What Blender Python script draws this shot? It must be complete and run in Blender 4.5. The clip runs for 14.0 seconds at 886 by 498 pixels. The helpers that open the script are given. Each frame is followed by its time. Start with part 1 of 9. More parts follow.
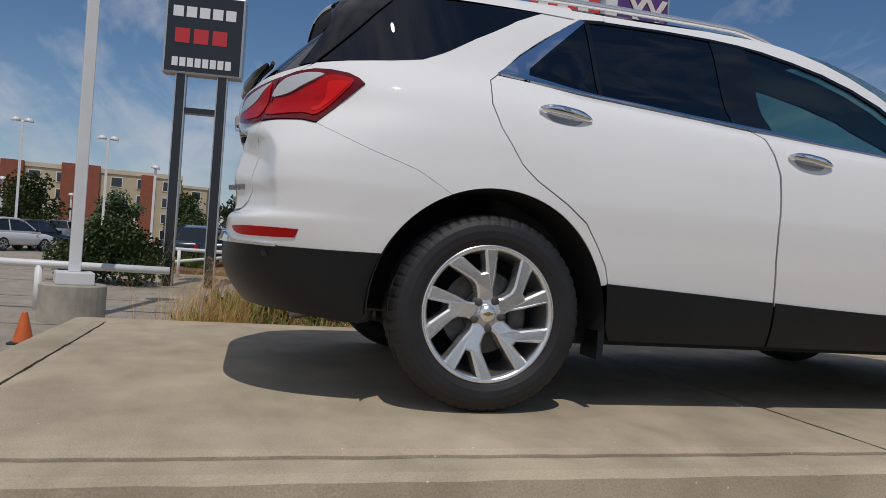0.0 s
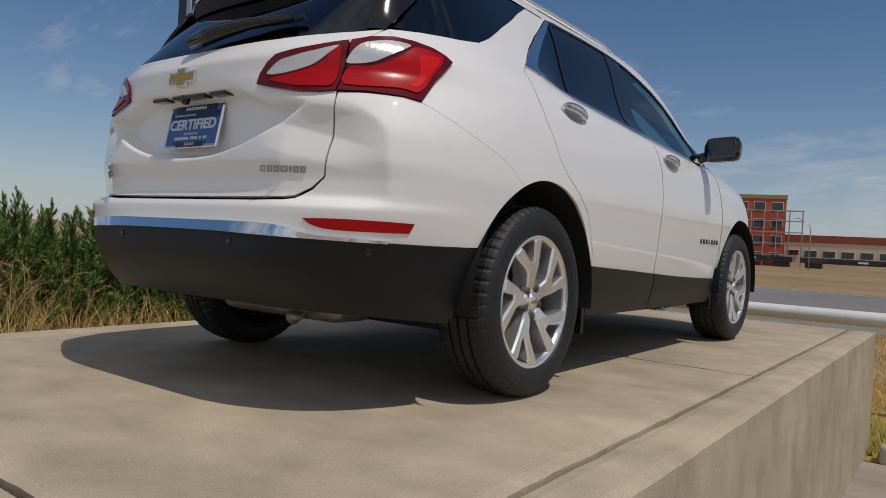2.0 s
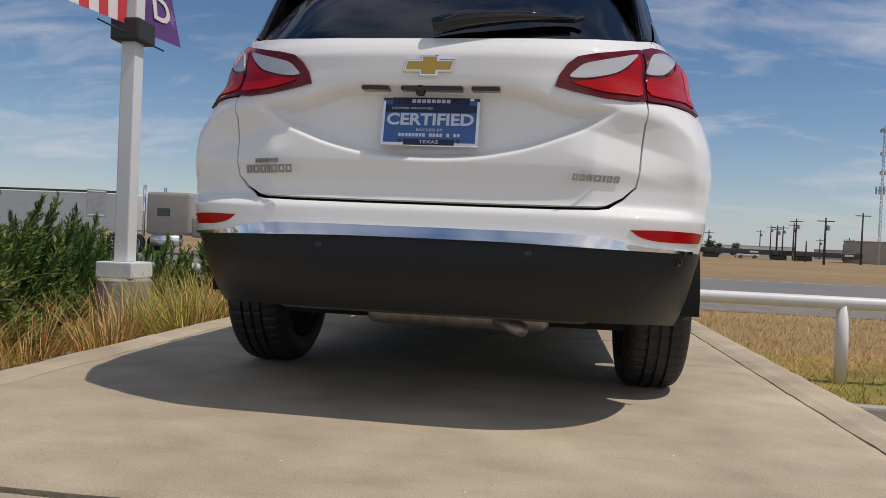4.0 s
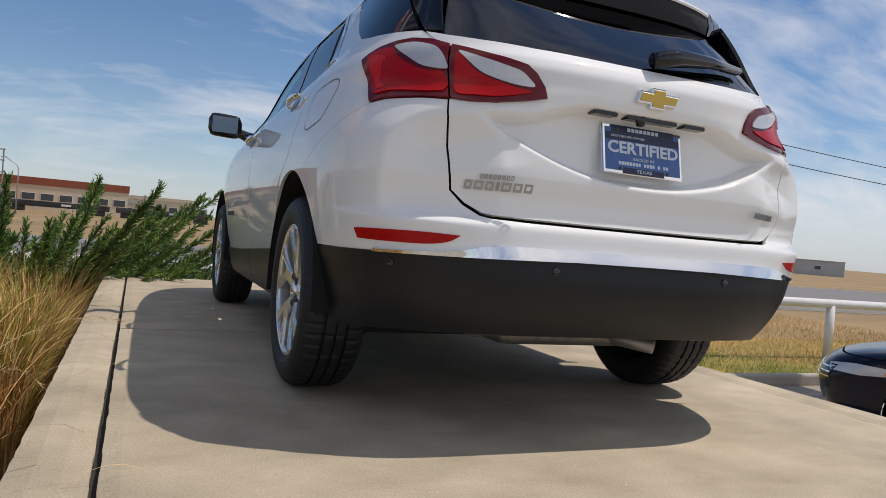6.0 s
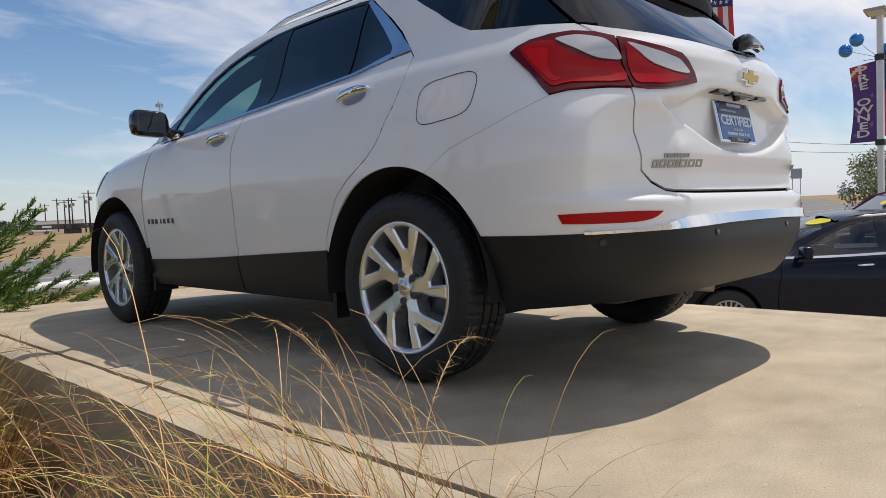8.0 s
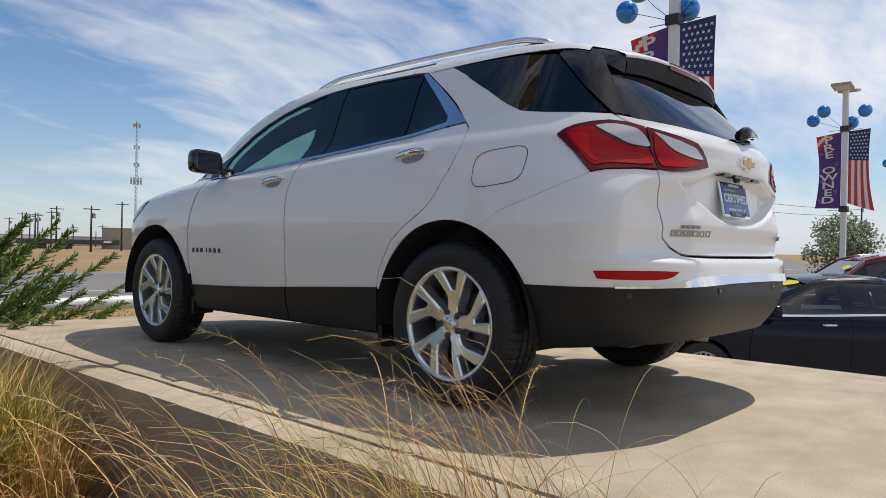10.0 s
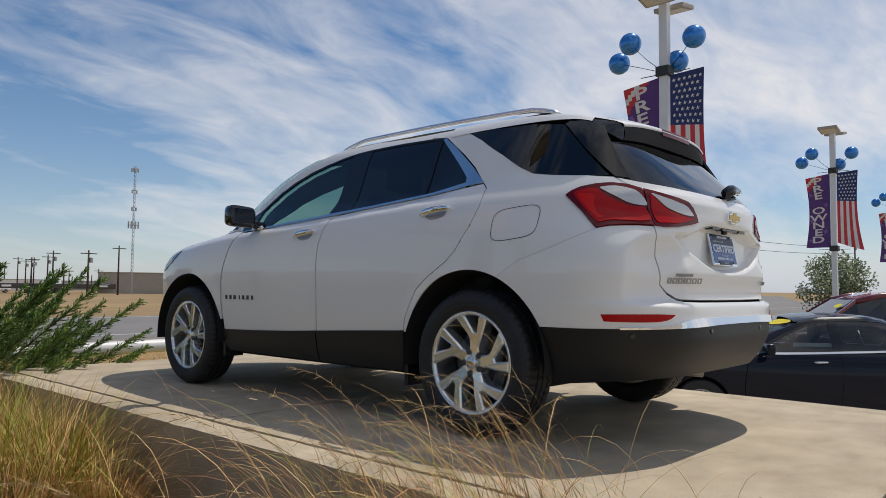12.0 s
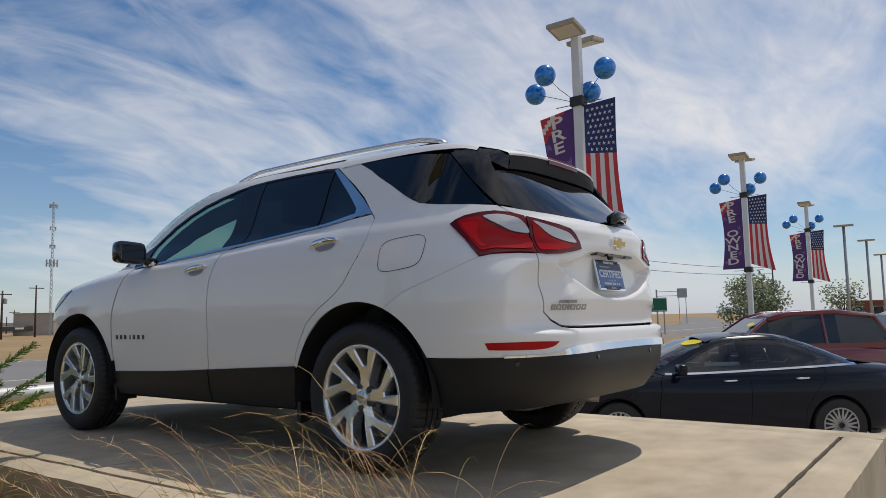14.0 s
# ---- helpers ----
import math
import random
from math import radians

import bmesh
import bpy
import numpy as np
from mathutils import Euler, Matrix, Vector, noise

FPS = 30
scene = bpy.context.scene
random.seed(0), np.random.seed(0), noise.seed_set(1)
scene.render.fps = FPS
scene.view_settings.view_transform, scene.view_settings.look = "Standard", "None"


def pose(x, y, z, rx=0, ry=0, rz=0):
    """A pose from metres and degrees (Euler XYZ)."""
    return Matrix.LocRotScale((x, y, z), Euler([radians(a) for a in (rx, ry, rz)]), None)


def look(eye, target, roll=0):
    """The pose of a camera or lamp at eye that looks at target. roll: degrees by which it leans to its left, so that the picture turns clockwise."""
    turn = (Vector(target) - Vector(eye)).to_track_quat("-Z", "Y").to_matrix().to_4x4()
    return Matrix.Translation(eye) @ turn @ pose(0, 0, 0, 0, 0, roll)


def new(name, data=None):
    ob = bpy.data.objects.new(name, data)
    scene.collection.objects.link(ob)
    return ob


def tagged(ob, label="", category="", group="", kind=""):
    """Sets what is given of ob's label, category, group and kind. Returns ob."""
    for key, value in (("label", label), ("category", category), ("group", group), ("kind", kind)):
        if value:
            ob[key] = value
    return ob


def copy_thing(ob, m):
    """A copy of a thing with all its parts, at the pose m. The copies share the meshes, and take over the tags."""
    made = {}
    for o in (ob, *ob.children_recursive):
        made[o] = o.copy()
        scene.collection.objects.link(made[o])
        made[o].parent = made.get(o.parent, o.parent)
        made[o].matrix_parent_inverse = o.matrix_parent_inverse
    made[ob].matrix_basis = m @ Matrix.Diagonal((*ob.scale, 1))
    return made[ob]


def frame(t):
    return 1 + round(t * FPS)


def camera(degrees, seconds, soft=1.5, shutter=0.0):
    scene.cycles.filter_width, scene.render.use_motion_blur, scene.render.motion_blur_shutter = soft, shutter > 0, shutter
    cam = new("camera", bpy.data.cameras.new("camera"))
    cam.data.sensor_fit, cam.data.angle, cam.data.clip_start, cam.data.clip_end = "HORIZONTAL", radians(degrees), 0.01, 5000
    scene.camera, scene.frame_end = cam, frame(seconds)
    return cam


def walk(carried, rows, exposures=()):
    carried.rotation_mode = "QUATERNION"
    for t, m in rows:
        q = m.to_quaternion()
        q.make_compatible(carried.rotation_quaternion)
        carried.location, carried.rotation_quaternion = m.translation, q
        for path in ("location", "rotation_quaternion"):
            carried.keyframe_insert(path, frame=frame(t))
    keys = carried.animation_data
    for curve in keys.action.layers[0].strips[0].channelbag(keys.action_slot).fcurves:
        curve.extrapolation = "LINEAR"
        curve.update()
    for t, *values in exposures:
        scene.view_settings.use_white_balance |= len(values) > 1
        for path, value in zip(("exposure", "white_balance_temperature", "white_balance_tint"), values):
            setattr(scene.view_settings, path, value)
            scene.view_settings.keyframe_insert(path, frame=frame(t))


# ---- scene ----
cam = camera(63.60, 14.0, 0.5)
PATH = [
    (0, (3.332, -0.827, 0.576), (1.397, -0.320, 0.581), 4.03),
    (0.5, (3.134, -1.314, 0.604), (1.267, -0.597, 0.639), 3.84),
    (1, (2.957, -1.749, 0.616), (1.233, -0.736, 0.637), 2.70),
    (1.5, (2.631, -2.098, 0.599), (1.125, -0.783, 0.587), 2.21),
    (2, (2.211, -2.347, 0.571), (1.008, -0.750, 0.547), 3.04),
    (2.5, (1.837, -2.658, 0.568), (0.789, -0.954, 0.523), 4.16),
    (3, (1.381, -2.809, 0.597), (0.495, -1.017, 0.544), 1.99),
    (3.5, (0.908, -2.956, 0.594), (0.354, -1.035, 0.629), 1.52),
    (4, (0.382, -3.047, 0.570), (0.084, -1.070, 0.538), 2.51),
    (5.25, (-0.861, -2.924, 0.587), (-0.406, -0.977, 0.559), 2.86),
    (6.5, (-1.758, -2.527, 0.627), (-0.811, -0.765, 0.585), 2.67),
    (7, (-2.084, -2.298, 0.641), (-0.966, -0.641, 0.577), -3.04),
    (8.25, (-2.774, -1.960, 0.644), (-1.313, -0.598, 0.543), -0.67),
    (9.5, (-3.088, -1.925, 0.663), (-1.568, -0.626, 0.591), 1.54),
    (10, (-3.191, -2.075, 0.690), (-1.716, -0.723, 0.686), 1.10),
    (10.5, (-3.309, -2.160, 0.713), (-1.850, -0.793, 0.737), -0.57),
    (11, (-3.459, -2.200, 0.724), (-1.976, -0.860, 0.796), 1.08),
    (11.5, (-3.585, -2.203, 0.720), (-2.030, -0.948, 0.806), 0.59),
    (12, (-3.563, -2.243, 0.717), (-2.084, -0.901, 0.828), 0.60),
    (12.5, (-3.535, -2.283, 0.715), (-2.002, -1.007, 0.853), 0.90),
    (13, (-3.501, -2.337, 0.716), (-1.922, -1.116, 0.846), 1.61),
    (13.5, (-3.471, -2.348, 0.722), (-1.868, -1.161, 0.867), 1.22),
    (14, (-3.385, -2.390, 0.724), (-1.796, -1.192, 0.917), -1.20),
]
walk(cam, [(t, look(eye, target, roll)) for t, eye, target, roll in PATH], exposures=[(0, -0.58, 6600, 11.5), (1, -0.53, 6850, 12.5), (2, -0.56, 6900, 13), (3, -0.41, 6900, 13), (3.5, -0.26, 6900, 13), (4, -0.26, 6900, 13), (6.5, 0.02, 6850, 12.5), (7.5, 0.10, 6950, 13), (9.5, 0.12, 6950, 13), (10.5, 0.06, 6800, 11.5), (11.5, -0.06, 6900, 11), (14, -0.15, 6850, 11)])

# ---------------------------------------------------------------- light
SUN_DIR = Vector((0.505, -0.082, 1.0)).normalized()
world = bpy.data.worlds.new("world")
scene.world = world
world.use_nodes = True
wn, wl = world.node_tree.nodes, world.node_tree.links
wn.clear()


sky = wn.new("ShaderNodeTexSky")
sky.sky_type = "NISHITA"
sky.sun_disc = False
sky.sun_elevation = math.asin(SUN_DIR.z)
sky.sun_rotation = math.atan2(SUN_DIR.x, SUN_DIR.y)
sky.air_density, sky.dust_density, sky.ozone_density = 0.9, 0.15, 3.0
w_out = wn.new("ShaderNodeOutputWorld")
w_bg = wn.new("ShaderNodeBackground")
w_bg.inputs["Strength"].default_value = 0.110
tc = wn.new("ShaderNodeTexCoord")
sep = wn.new("ShaderNodeSeparateXYZ")
wl.new(tc.outputs["Generated"], sep.inputs[0])
up = wn.new("ShaderNodeMath")
up.operation = "MAXIMUM"
wl.new(sep.outputs["Z"], up.inputs[0])
up.inputs[1].default_value = 0.0
den = wn.new("ShaderNodeMath")
den.operation = "ADD"
wl.new(up.outputs[0], den.inputs[0])
den.inputs[1].default_value = 0.30
dx, dy = wn.new("ShaderNodeMath"), wn.new("ShaderNodeMath")
for d, axis in ((dx, "X"), (dy, "Y")):
    d.operation = "DIVIDE"
    wl.new(sep.outputs[axis], d.inputs[0])
    wl.new(den.outputs[0], d.inputs[1])
com = wn.new("ShaderNodeCombineXYZ")
wl.new(dx.outputs[0], com.inputs[0])
wl.new(dy.outputs[0], com.inputs[1])
# thin streaked cirrus over broader veils
mp = wn.new("ShaderNodeMapping")
mp.inputs["Rotation"].default_value = (0, 0, radians(28))
mp.inputs["Scale"].default_value = (0.75, 1.25, 1.0)
mp.inputs["Location"].default_value = (1.7, 0.4, 0)
wl.new(com.outputs[0], mp.inputs["Vector"])
n1 = wn.new("ShaderNodeTexNoise")
n1.inputs["Scale"].default_value = 0.95
n1.inputs["Detail"].default_value = 5.0
n1.inputs["Roughness"].default_value = 0.56
n1.inputs["Distortion"].default_value = 0.55
wl.new(mp.outputs[0], n1.inputs["Vector"])
mp2 = wn.new("ShaderNodeMapping")
mp2.inputs["Rotation"].default_value = (0, 0, radians(34))
mp2.inputs["Scale"].default_value = (1.5, 3.0, 1.0)
wl.new(com.outputs[0], mp2.inputs["Vector"])
n2 = wn.new("ShaderNodeTexNoise")
n2.inputs["Scale"].default_value = 2.2
n2.inputs["Detail"].default_value = 6.0
n2.inputs["Roughness"].default_value = 0.6
n2.inputs["Distortion"].default_value = 0.8
wl.new(mp2.outputs[0], n2.inputs["Vector"])
add = wn.new("ShaderNodeMath")
add.operation = "MULTIPLY_ADD"
wl.new(n2.outputs["Fac"], add.inputs[0])
add.inputs[1].default_value = 0.36
wl.new(n1.outputs["Fac"], add.inputs[2])
ramp = wn.new("ShaderNodeValToRGB")
ramp.color_ramp.elements[0].position = 0.62
ramp.color_ramp.elements[0].color = (0, 0, 0, 1)
ramp.color_ramp.elements[1].position = 0.93
ramp.color_ramp.elements[1].color = (0.93, 0.93, 0.93, 1)
# cloud thickens away from the lot's west side; unseen -y cover is added fill
bank = wn.new("ShaderNodeVectorMath")
bank.operation = "DOT_PRODUCT"
wl.new(tc.outputs["Generated"], bank.inputs[0])
bank.inputs[1].default_value = (0.075, -0.05, 0.0)
cover = wn.new("ShaderNodeMath")
cover.operation = "ADD"
wl.new(add.outputs[0], cover.inputs[0])
wl.new(bank.outputs["Value"], cover.inputs[1])
wl.new(cover.outputs[0], ramp.inputs[0])
mixc = wn.new("ShaderNodeMix")
mixc.data_type = "RGBA"
wl.new(ramp.outputs["Color"], mixc.inputs["Factor"])
deep = wn.new("ShaderNodeHueSaturation")
deep.inputs["Saturation"].default_value = 1.16
deep.inputs["Value"].default_value = 0.95
wl.new(sky.outputs[0], deep.inputs["Color"])
wl.new(deep.outputs[0], mixc.inputs[6])
mixc.inputs[7].default_value = (8.0, 8.1, 8.4, 1)
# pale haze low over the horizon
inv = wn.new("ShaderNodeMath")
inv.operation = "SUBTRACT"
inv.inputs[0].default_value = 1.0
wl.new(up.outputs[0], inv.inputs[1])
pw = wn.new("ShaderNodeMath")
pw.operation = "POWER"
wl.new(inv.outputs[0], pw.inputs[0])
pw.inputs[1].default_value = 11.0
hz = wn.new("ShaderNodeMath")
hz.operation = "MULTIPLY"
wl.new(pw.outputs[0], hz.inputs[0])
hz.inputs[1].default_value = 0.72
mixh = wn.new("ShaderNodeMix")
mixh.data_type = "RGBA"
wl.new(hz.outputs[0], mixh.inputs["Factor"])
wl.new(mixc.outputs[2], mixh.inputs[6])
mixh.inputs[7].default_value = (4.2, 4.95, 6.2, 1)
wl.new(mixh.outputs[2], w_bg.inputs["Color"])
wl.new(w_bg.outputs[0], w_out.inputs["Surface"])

sun_data = bpy.data.lights.new("sun", "SUN")
sun_data.energy, sun_data.angle, sun_data.color = 3.0, radians(0.53), (1.0, 0.965, 0.915)
sun = new("sun", sun_data)
sun.matrix_world = look(SUN_DIR * 60, (0, 0, 0))
scene.view_settings.exposure = 0.0

# ---------------------------------------------------------------- materials
def material(name, color, rough=0.5, metal=0.0, coat=0.0, spec=0.5, vary=0.0, scale=8.0, bump=0.0, bump_scale=60.0,
             color2=None, detail=5.0, coord="Object", stretch=(1, 1, 1), trans=0.0, sheen=0.0, island=0.0):
    m = bpy.data.materials.new(name)
    m.use_nodes = True
    n, l = m.node_tree.nodes, m.node_tree.links
    b = n["Principled BSDF"]
    b.inputs["Base Color"].default_value = (*color, 1)
    b.inputs["Roughness"].default_value = rough
    b.inputs["Metallic"].default_value = metal
    b.inputs["Coat Weight"].default_value = coat
    b.inputs["Coat Roughness"].default_value = 0.03
    b.inputs["Specular IOR Level"].default_value = spec
    b.inputs["Transmission Weight"].default_value = trans
    if vary or bump or color2:
        t = n.new("ShaderNodeTexCoord")
        mp = n.new("ShaderNodeMapping")
        mp.inputs["Scale"].default_value = stretch
        l.new(t.outputs[coord], mp.inputs["Vector"])
    if vary or color2:
        a = n.new("ShaderNodeTexNoise")
        a.inputs["Scale"].default_value = scale
        a.inputs["Detail"].default_value = detail
        l.new(mp.outputs[0], a.inputs["Vector"])
        c = n.new("ShaderNodeTexNoise")
        c.inputs["Scale"].default_value = scale * 0.13
        c.inputs["Detail"].default_value = 3.0
        l.new(mp.outputs[0], c.inputs["Vector"])
        s = n.new("ShaderNodeMath")
        s.operation = "MULTIPLY_ADD"
        l.new(c.outputs["Fac"], s.inputs[0])
        s.inputs[1].default_value = 0.9
        l.new(a.outputs["Fac"], s.inputs[2])
        r = n.new("ShaderNodeMapRange")
        r.inputs["From Min"].default_value = 0.62
        r.inputs["From Max"].default_value = 1.28
        l.new(s.outputs[0], r.inputs["Value"])
        mix = n.new("ShaderNodeMix")
        mix.data_type = "RGBA"
        l.new(r.outputs[0], mix.inputs["Factor"])
        lo = color2 or tuple(max(0, v * (1 - vary)) for v in color)
        hi = color if color2 else tuple(min(1, v * (1 + vary)) for v in color)
        mix.inputs[6].default_value = (*lo, 1)
        mix.inputs[7].default_value = (*hi, 1)
        out = mix.outputs[2]
        if island:
            g = n.new("ShaderNodeNewGeometry")
            h = n.new("ShaderNodeHueSaturation")
            v = n.new("ShaderNodeMapRange")
            v.inputs["To Min"].default_value = 1 - island
            v.inputs["To Max"].default_value = 1 + island
            l.new(g.outputs["Random Per Island"], v.inputs["Value"])
            l.new(v.outputs[0], h.inputs["Value"])
            l.new(out, h.inputs["Color"])
            out = h.outputs[0]
        l.new(out, b.inputs["Base Color"])
    if bump:
        k = n.new("ShaderNodeTexNoise")
        k.inputs["Scale"].default_value = bump_scale
        k.inputs["Detail"].default_value = 6.0
        l.new(mp.outputs[0], k.inputs["Vector"])
        q = n.new("ShaderNodeBump")
        q.inputs["Strength"].default_value = bump
        q.inputs["Distance"].default_value = 0.01
        l.new(k.outputs["Fac"], q.inputs["Height"])
        l.new(q.outputs[0], b.inputs["Normal"])
    return m


def tinted(name, color, density, rough=0.0):
    """Car glass: mostly dark and clear at once, with a real gloss."""
    m = bpy.data.materials.new(name)
    m.use_nodes = True
    n, l = m.node_tree.nodes, m.node_tree.links
    n.clear()
    o = n.new("ShaderNodeOutputMaterial")
    tr = n.new("ShaderNodeBsdfTransparent")
    tr.inputs["Color"].default_value = (*[c * density for c in color], 1)
    gl = n.new("ShaderNodeBsdfGlossy")
    gl.inputs["Roughness"].default_value = rough
    gl.inputs["Color"].default_value = (1, 1, 1, 1)
    lw = n.new("ShaderNodeLayerWeight")
    lw.inputs["Blend"].default_value = 0.5
    pw = n.new("ShaderNodeMath")
    pw.operation = "POWER"
    l.new(lw.outputs["Facing"], pw.inputs[0])
    pw.inputs[1].default_value = 4.0
    fr = n.new("ShaderNodeMath")
    fr.operation = "MULTIPLY_ADD"
    l.new(pw.outputs[0], fr.inputs[0])
    fr.inputs[1].default_value, fr.inputs[2].default_value = 0.83, 0.075
    mx = n.new("ShaderNodeMixShader")
    l.new(fr.outputs[0], mx.inputs[0])
    l.new(tr.outputs[0], mx.inputs[1])
    l.new(gl.outputs[0], mx.inputs[2])
    l.new(mx.outputs[0], o.inputs["Surface"])
    return m


def concrete(name, base, stain, crack=0.0, scale=1.0):
    m = material(name, base, rough=0.86, vary=0.0, color2=stain, scale=5.0 * scale, detail=9, bump=0.22, bump_scale=95)
    n, l = m.node_tree.nodes, m.node_tree.links
    b = n["Principled BSDF"]
    t = next(k for k in n if k.type == "MAPPING")
    src = b.inputs["Base Color"].links[0].from_socket
    # fine sand grain and pale specks
    v = n.new("ShaderNodeTexNoise")
    v.inputs["Scale"].default_value = 170
    v.inputs["Detail"].default_value = 2
    l.new(t.outputs[0], v.inputs["Vector"])
    r = n.new("ShaderNodeMapRange")
    r.inputs["From Min"].default_value, r.inputs["From Max"].default_value = 0.3, 0.7
    r.inputs["To Min"].default_value, r.inputs["To Max"].default_value = 0.87, 1.11
    l.new(v.outputs["Fac"], r.inputs["Value"])
    # long soft trowel and water streaks
    mp = n.new("ShaderNodeMapping")
    mp.inputs["Scale"].default_value = (0.9, 1.9, 1)
    l.new(t.outputs[0], mp.inputs["Vector"])
    w = n.new("ShaderNodeTexNoise")
    w.inputs["Scale"].default_value = 2.3
    w.inputs["Detail"].default_value = 6
    w.inputs["Distortion"].default_value = 0.6
    l.new(mp.outputs[0], w.inputs["Vector"])
    r2 = n.new("ShaderNodeMapRange")
    r2.inputs["From Min"].default_value, r2.inputs["From Max"].default_value = 0.35, 0.65
    r2.inputs["To Min"].default_value, r2.inputs["To Max"].default_value = 0.89, 1.08
    l.new(w.outputs["Fac"], r2.inputs["Value"])
    # dark pits and pale chips, and broad worn patches
    pits = []
    for sc, lo, hi, a0, a1 in ((46, 0.05, 0.16, 0.55, 1.0), (19, 0.03, 0.085, 2.0, 1.0)):
        vo = n.new("ShaderNodeTexVoronoi")
        vo.inputs["Scale"].default_value = sc
        vo.inputs["Randomness"].default_value = 1.0
        l.new(t.outputs[0], vo.inputs["Vector"])
        gate = n.new("ShaderNodeSeparateColor")
        l.new(vo.outputs["Color"], gate.inputs[0])
        few = n.new("ShaderNodeMath")
        few.operation = "GREATER_THAN"
        l.new(gate.outputs[0], few.inputs[0])
        few.inputs[1].default_value = 0.86
        spot = n.new("ShaderNodeMapRange")
        spot.inputs["From Min"].default_value, spot.inputs["From Max"].default_value = lo, hi
        spot.inputs["To Min"].default_value, spot.inputs["To Max"].default_value = a0 - 1.0, 0.0
        l.new(vo.outputs["Distance"], spot.inputs["Value"])
        use = n.new("ShaderNodeMath")
        use.operation = "MULTIPLY_ADD"
        l.new(spot.outputs[0], use.inputs[0])
        l.new(few.outputs[0], use.inputs[1])
        use.inputs[2].default_value = 1.0
        pits.append(use)
    both = n.new("ShaderNodeMath")
    both.operation = "MULTIPLY"
    l.new(pits[0].outputs[0], both.inputs[0])
    l.new(pits[1].outputs[0], both.inputs[1])
    wide = n.new("ShaderNodeTexNoise")
    wide.inputs["Scale"].default_value = 1.1
    wide.inputs["Detail"].default_value = 8
    wide.inputs["Roughness"].default_value = 0.65
    wide.inputs["Distortion"].default_value = 0.4
    l.new(t.outputs[0], wide.inputs["Vector"])
    r3 = n.new("ShaderNodeMapRange")
    r3.inputs["From Min"].default_value, r3.inputs["From Max"].default_value = 0.36, 0.62
    r3.inputs["To Min"].default_value, r3.inputs["To Max"].default_value = 0.89, 1.07
    l.new(wide.outputs["Fac"], r3.inputs["Value"])
    k0 = n.new("ShaderNodeMath")
    k0.operation = "MULTIPLY"
    l.new(both.outputs[0], k0.inputs[0])
    l.new(r3.outputs[0], k0.inputs[1])
    k1 = n.new("ShaderNodeMath")
    k1.operation = "MULTIPLY"
    l.new(r2.outputs[0], k1.inputs[0])
    l.new(k0.outputs[0], k1.inputs[1])
    k = n.new("ShaderNodeMath")
    k.operation = "MULTIPLY"
    l.new(r.outputs[0], k.inputs[0])
    l.new(k1.outputs[0], k.inputs[1])
    h = n.new("ShaderNodeHueSaturation")
    l.new(k.outputs[0], h.inputs["Value"])
    l.new(src, h.inputs["Color"])
    l.new(h.outputs[0], b.inputs["Base Color"])
    return m


M_PAINT = material("white_paint", (0.86, 0.855, 0.835), rough=0.55, coat=1.0, spec=0.2, bump=0.015, bump_scale=700)
M_CLAD = material("black_textured_plastic", (0.0085, 0.0100, 0.0125), rough=0.42, spec=0.36, vary=0.15, scale=30, bump=0.08, bump_scale=900)
M_GLOSSBLACK = material("gloss_black", (0.008, 0.008, 0.009), rough=0.04, coat=0.3)
# black for real dark parts and for the shade painted behind gaps
M_DARK = material("black_part_and_gap_shade", (0.008, 0.008, 0.008), rough=0.9)
M_RUBBER = material("tyre_rubber", (0.013, 0.013, 0.014), rough=0.58, vary=0.35, scale=14, bump=0.1, bump_scale=220)
M_CHROME = material("chrome", (0.82, 0.83, 0.85), rough=0.06, metal=1.0)
M_ALLOY = material("machined_alloy", (0.88, 0.88, 0.87), rough=0.26, metal=0.85, bump=0.02, bump_scale=400)
M_ALLOY_SIDE = material("painted_alloy", (0.42, 0.42, 0.42), rough=0.38, metal=0.85)
M_STEEL = material("brake_steel", (0.12, 0.115, 0.11), rough=0.5, metal=1.0, vary=0.3, scale=40)
M_UNDER = material("underbody_metal", (0.09, 0.085, 0.08), rough=0.7, metal=0.4, vary=0.4, scale=12)
M_GALV = material("exhaust_steel", (0.30, 0.28, 0.26), rough=0.45, metal=0.8, vary=0.3, scale=25)
M_GLASS_D = tinted("privacy_glass", (0.75, 0.85, 0.95), 0.008)
M_GLASS_F = tinted("front_door_glass", (0.58, 0.98, 0.86), 0.42)
M_GLASS_W = tinted("windscreen_glass", (0.86, 0.97, 0.92), 0.9)
M_MIRROR = material("dark_mirror_glass", (0.16, 0.18, 0.21), rough=0.04, metal=1.0)
M_RED = material("red_lens", (0.50, 0.003, 0.005), rough=0.25, coat=0.12, spec=0.22, color2=(0.36, 0.002, 0.004), scale=30, bump=0.04, bump_scale=90, stretch=(1, 1, 6))
M_REDDEEP = material("deep_red_lens", (0.13, 0.002, 0.006), rough=0.12, coat=0.2, spec=0.35)
# lit copy of the red lens: its inner shine is put into the colour
M_REDLIT = material("red_lens_with_shine", (0.66, 0.008, 0.006), rough=0.25, coat=0.15, spec=0.25)
M_CLEAR = material("clear_lens", (0.60, 0.60, 0.60), rough=0.16, metal=0.25, coat=0.8, bump=0.12, bump_scale=70, stretch=(3, 1, 0.6))
M_GOLD = material("gold_badge", (0.55, 0.36, 0.09), rough=0.28, metal=0.8, bump=0.1, bump_scale=500)
M_PLATEBLUE = material("plate_blue", (0.05, 0.13, 0.36), rough=0.35, vary=0.1, scale=20)
M_PLATENAVY = material("plate_navy", (0.012, 0.02, 0.06), rough=0.4)
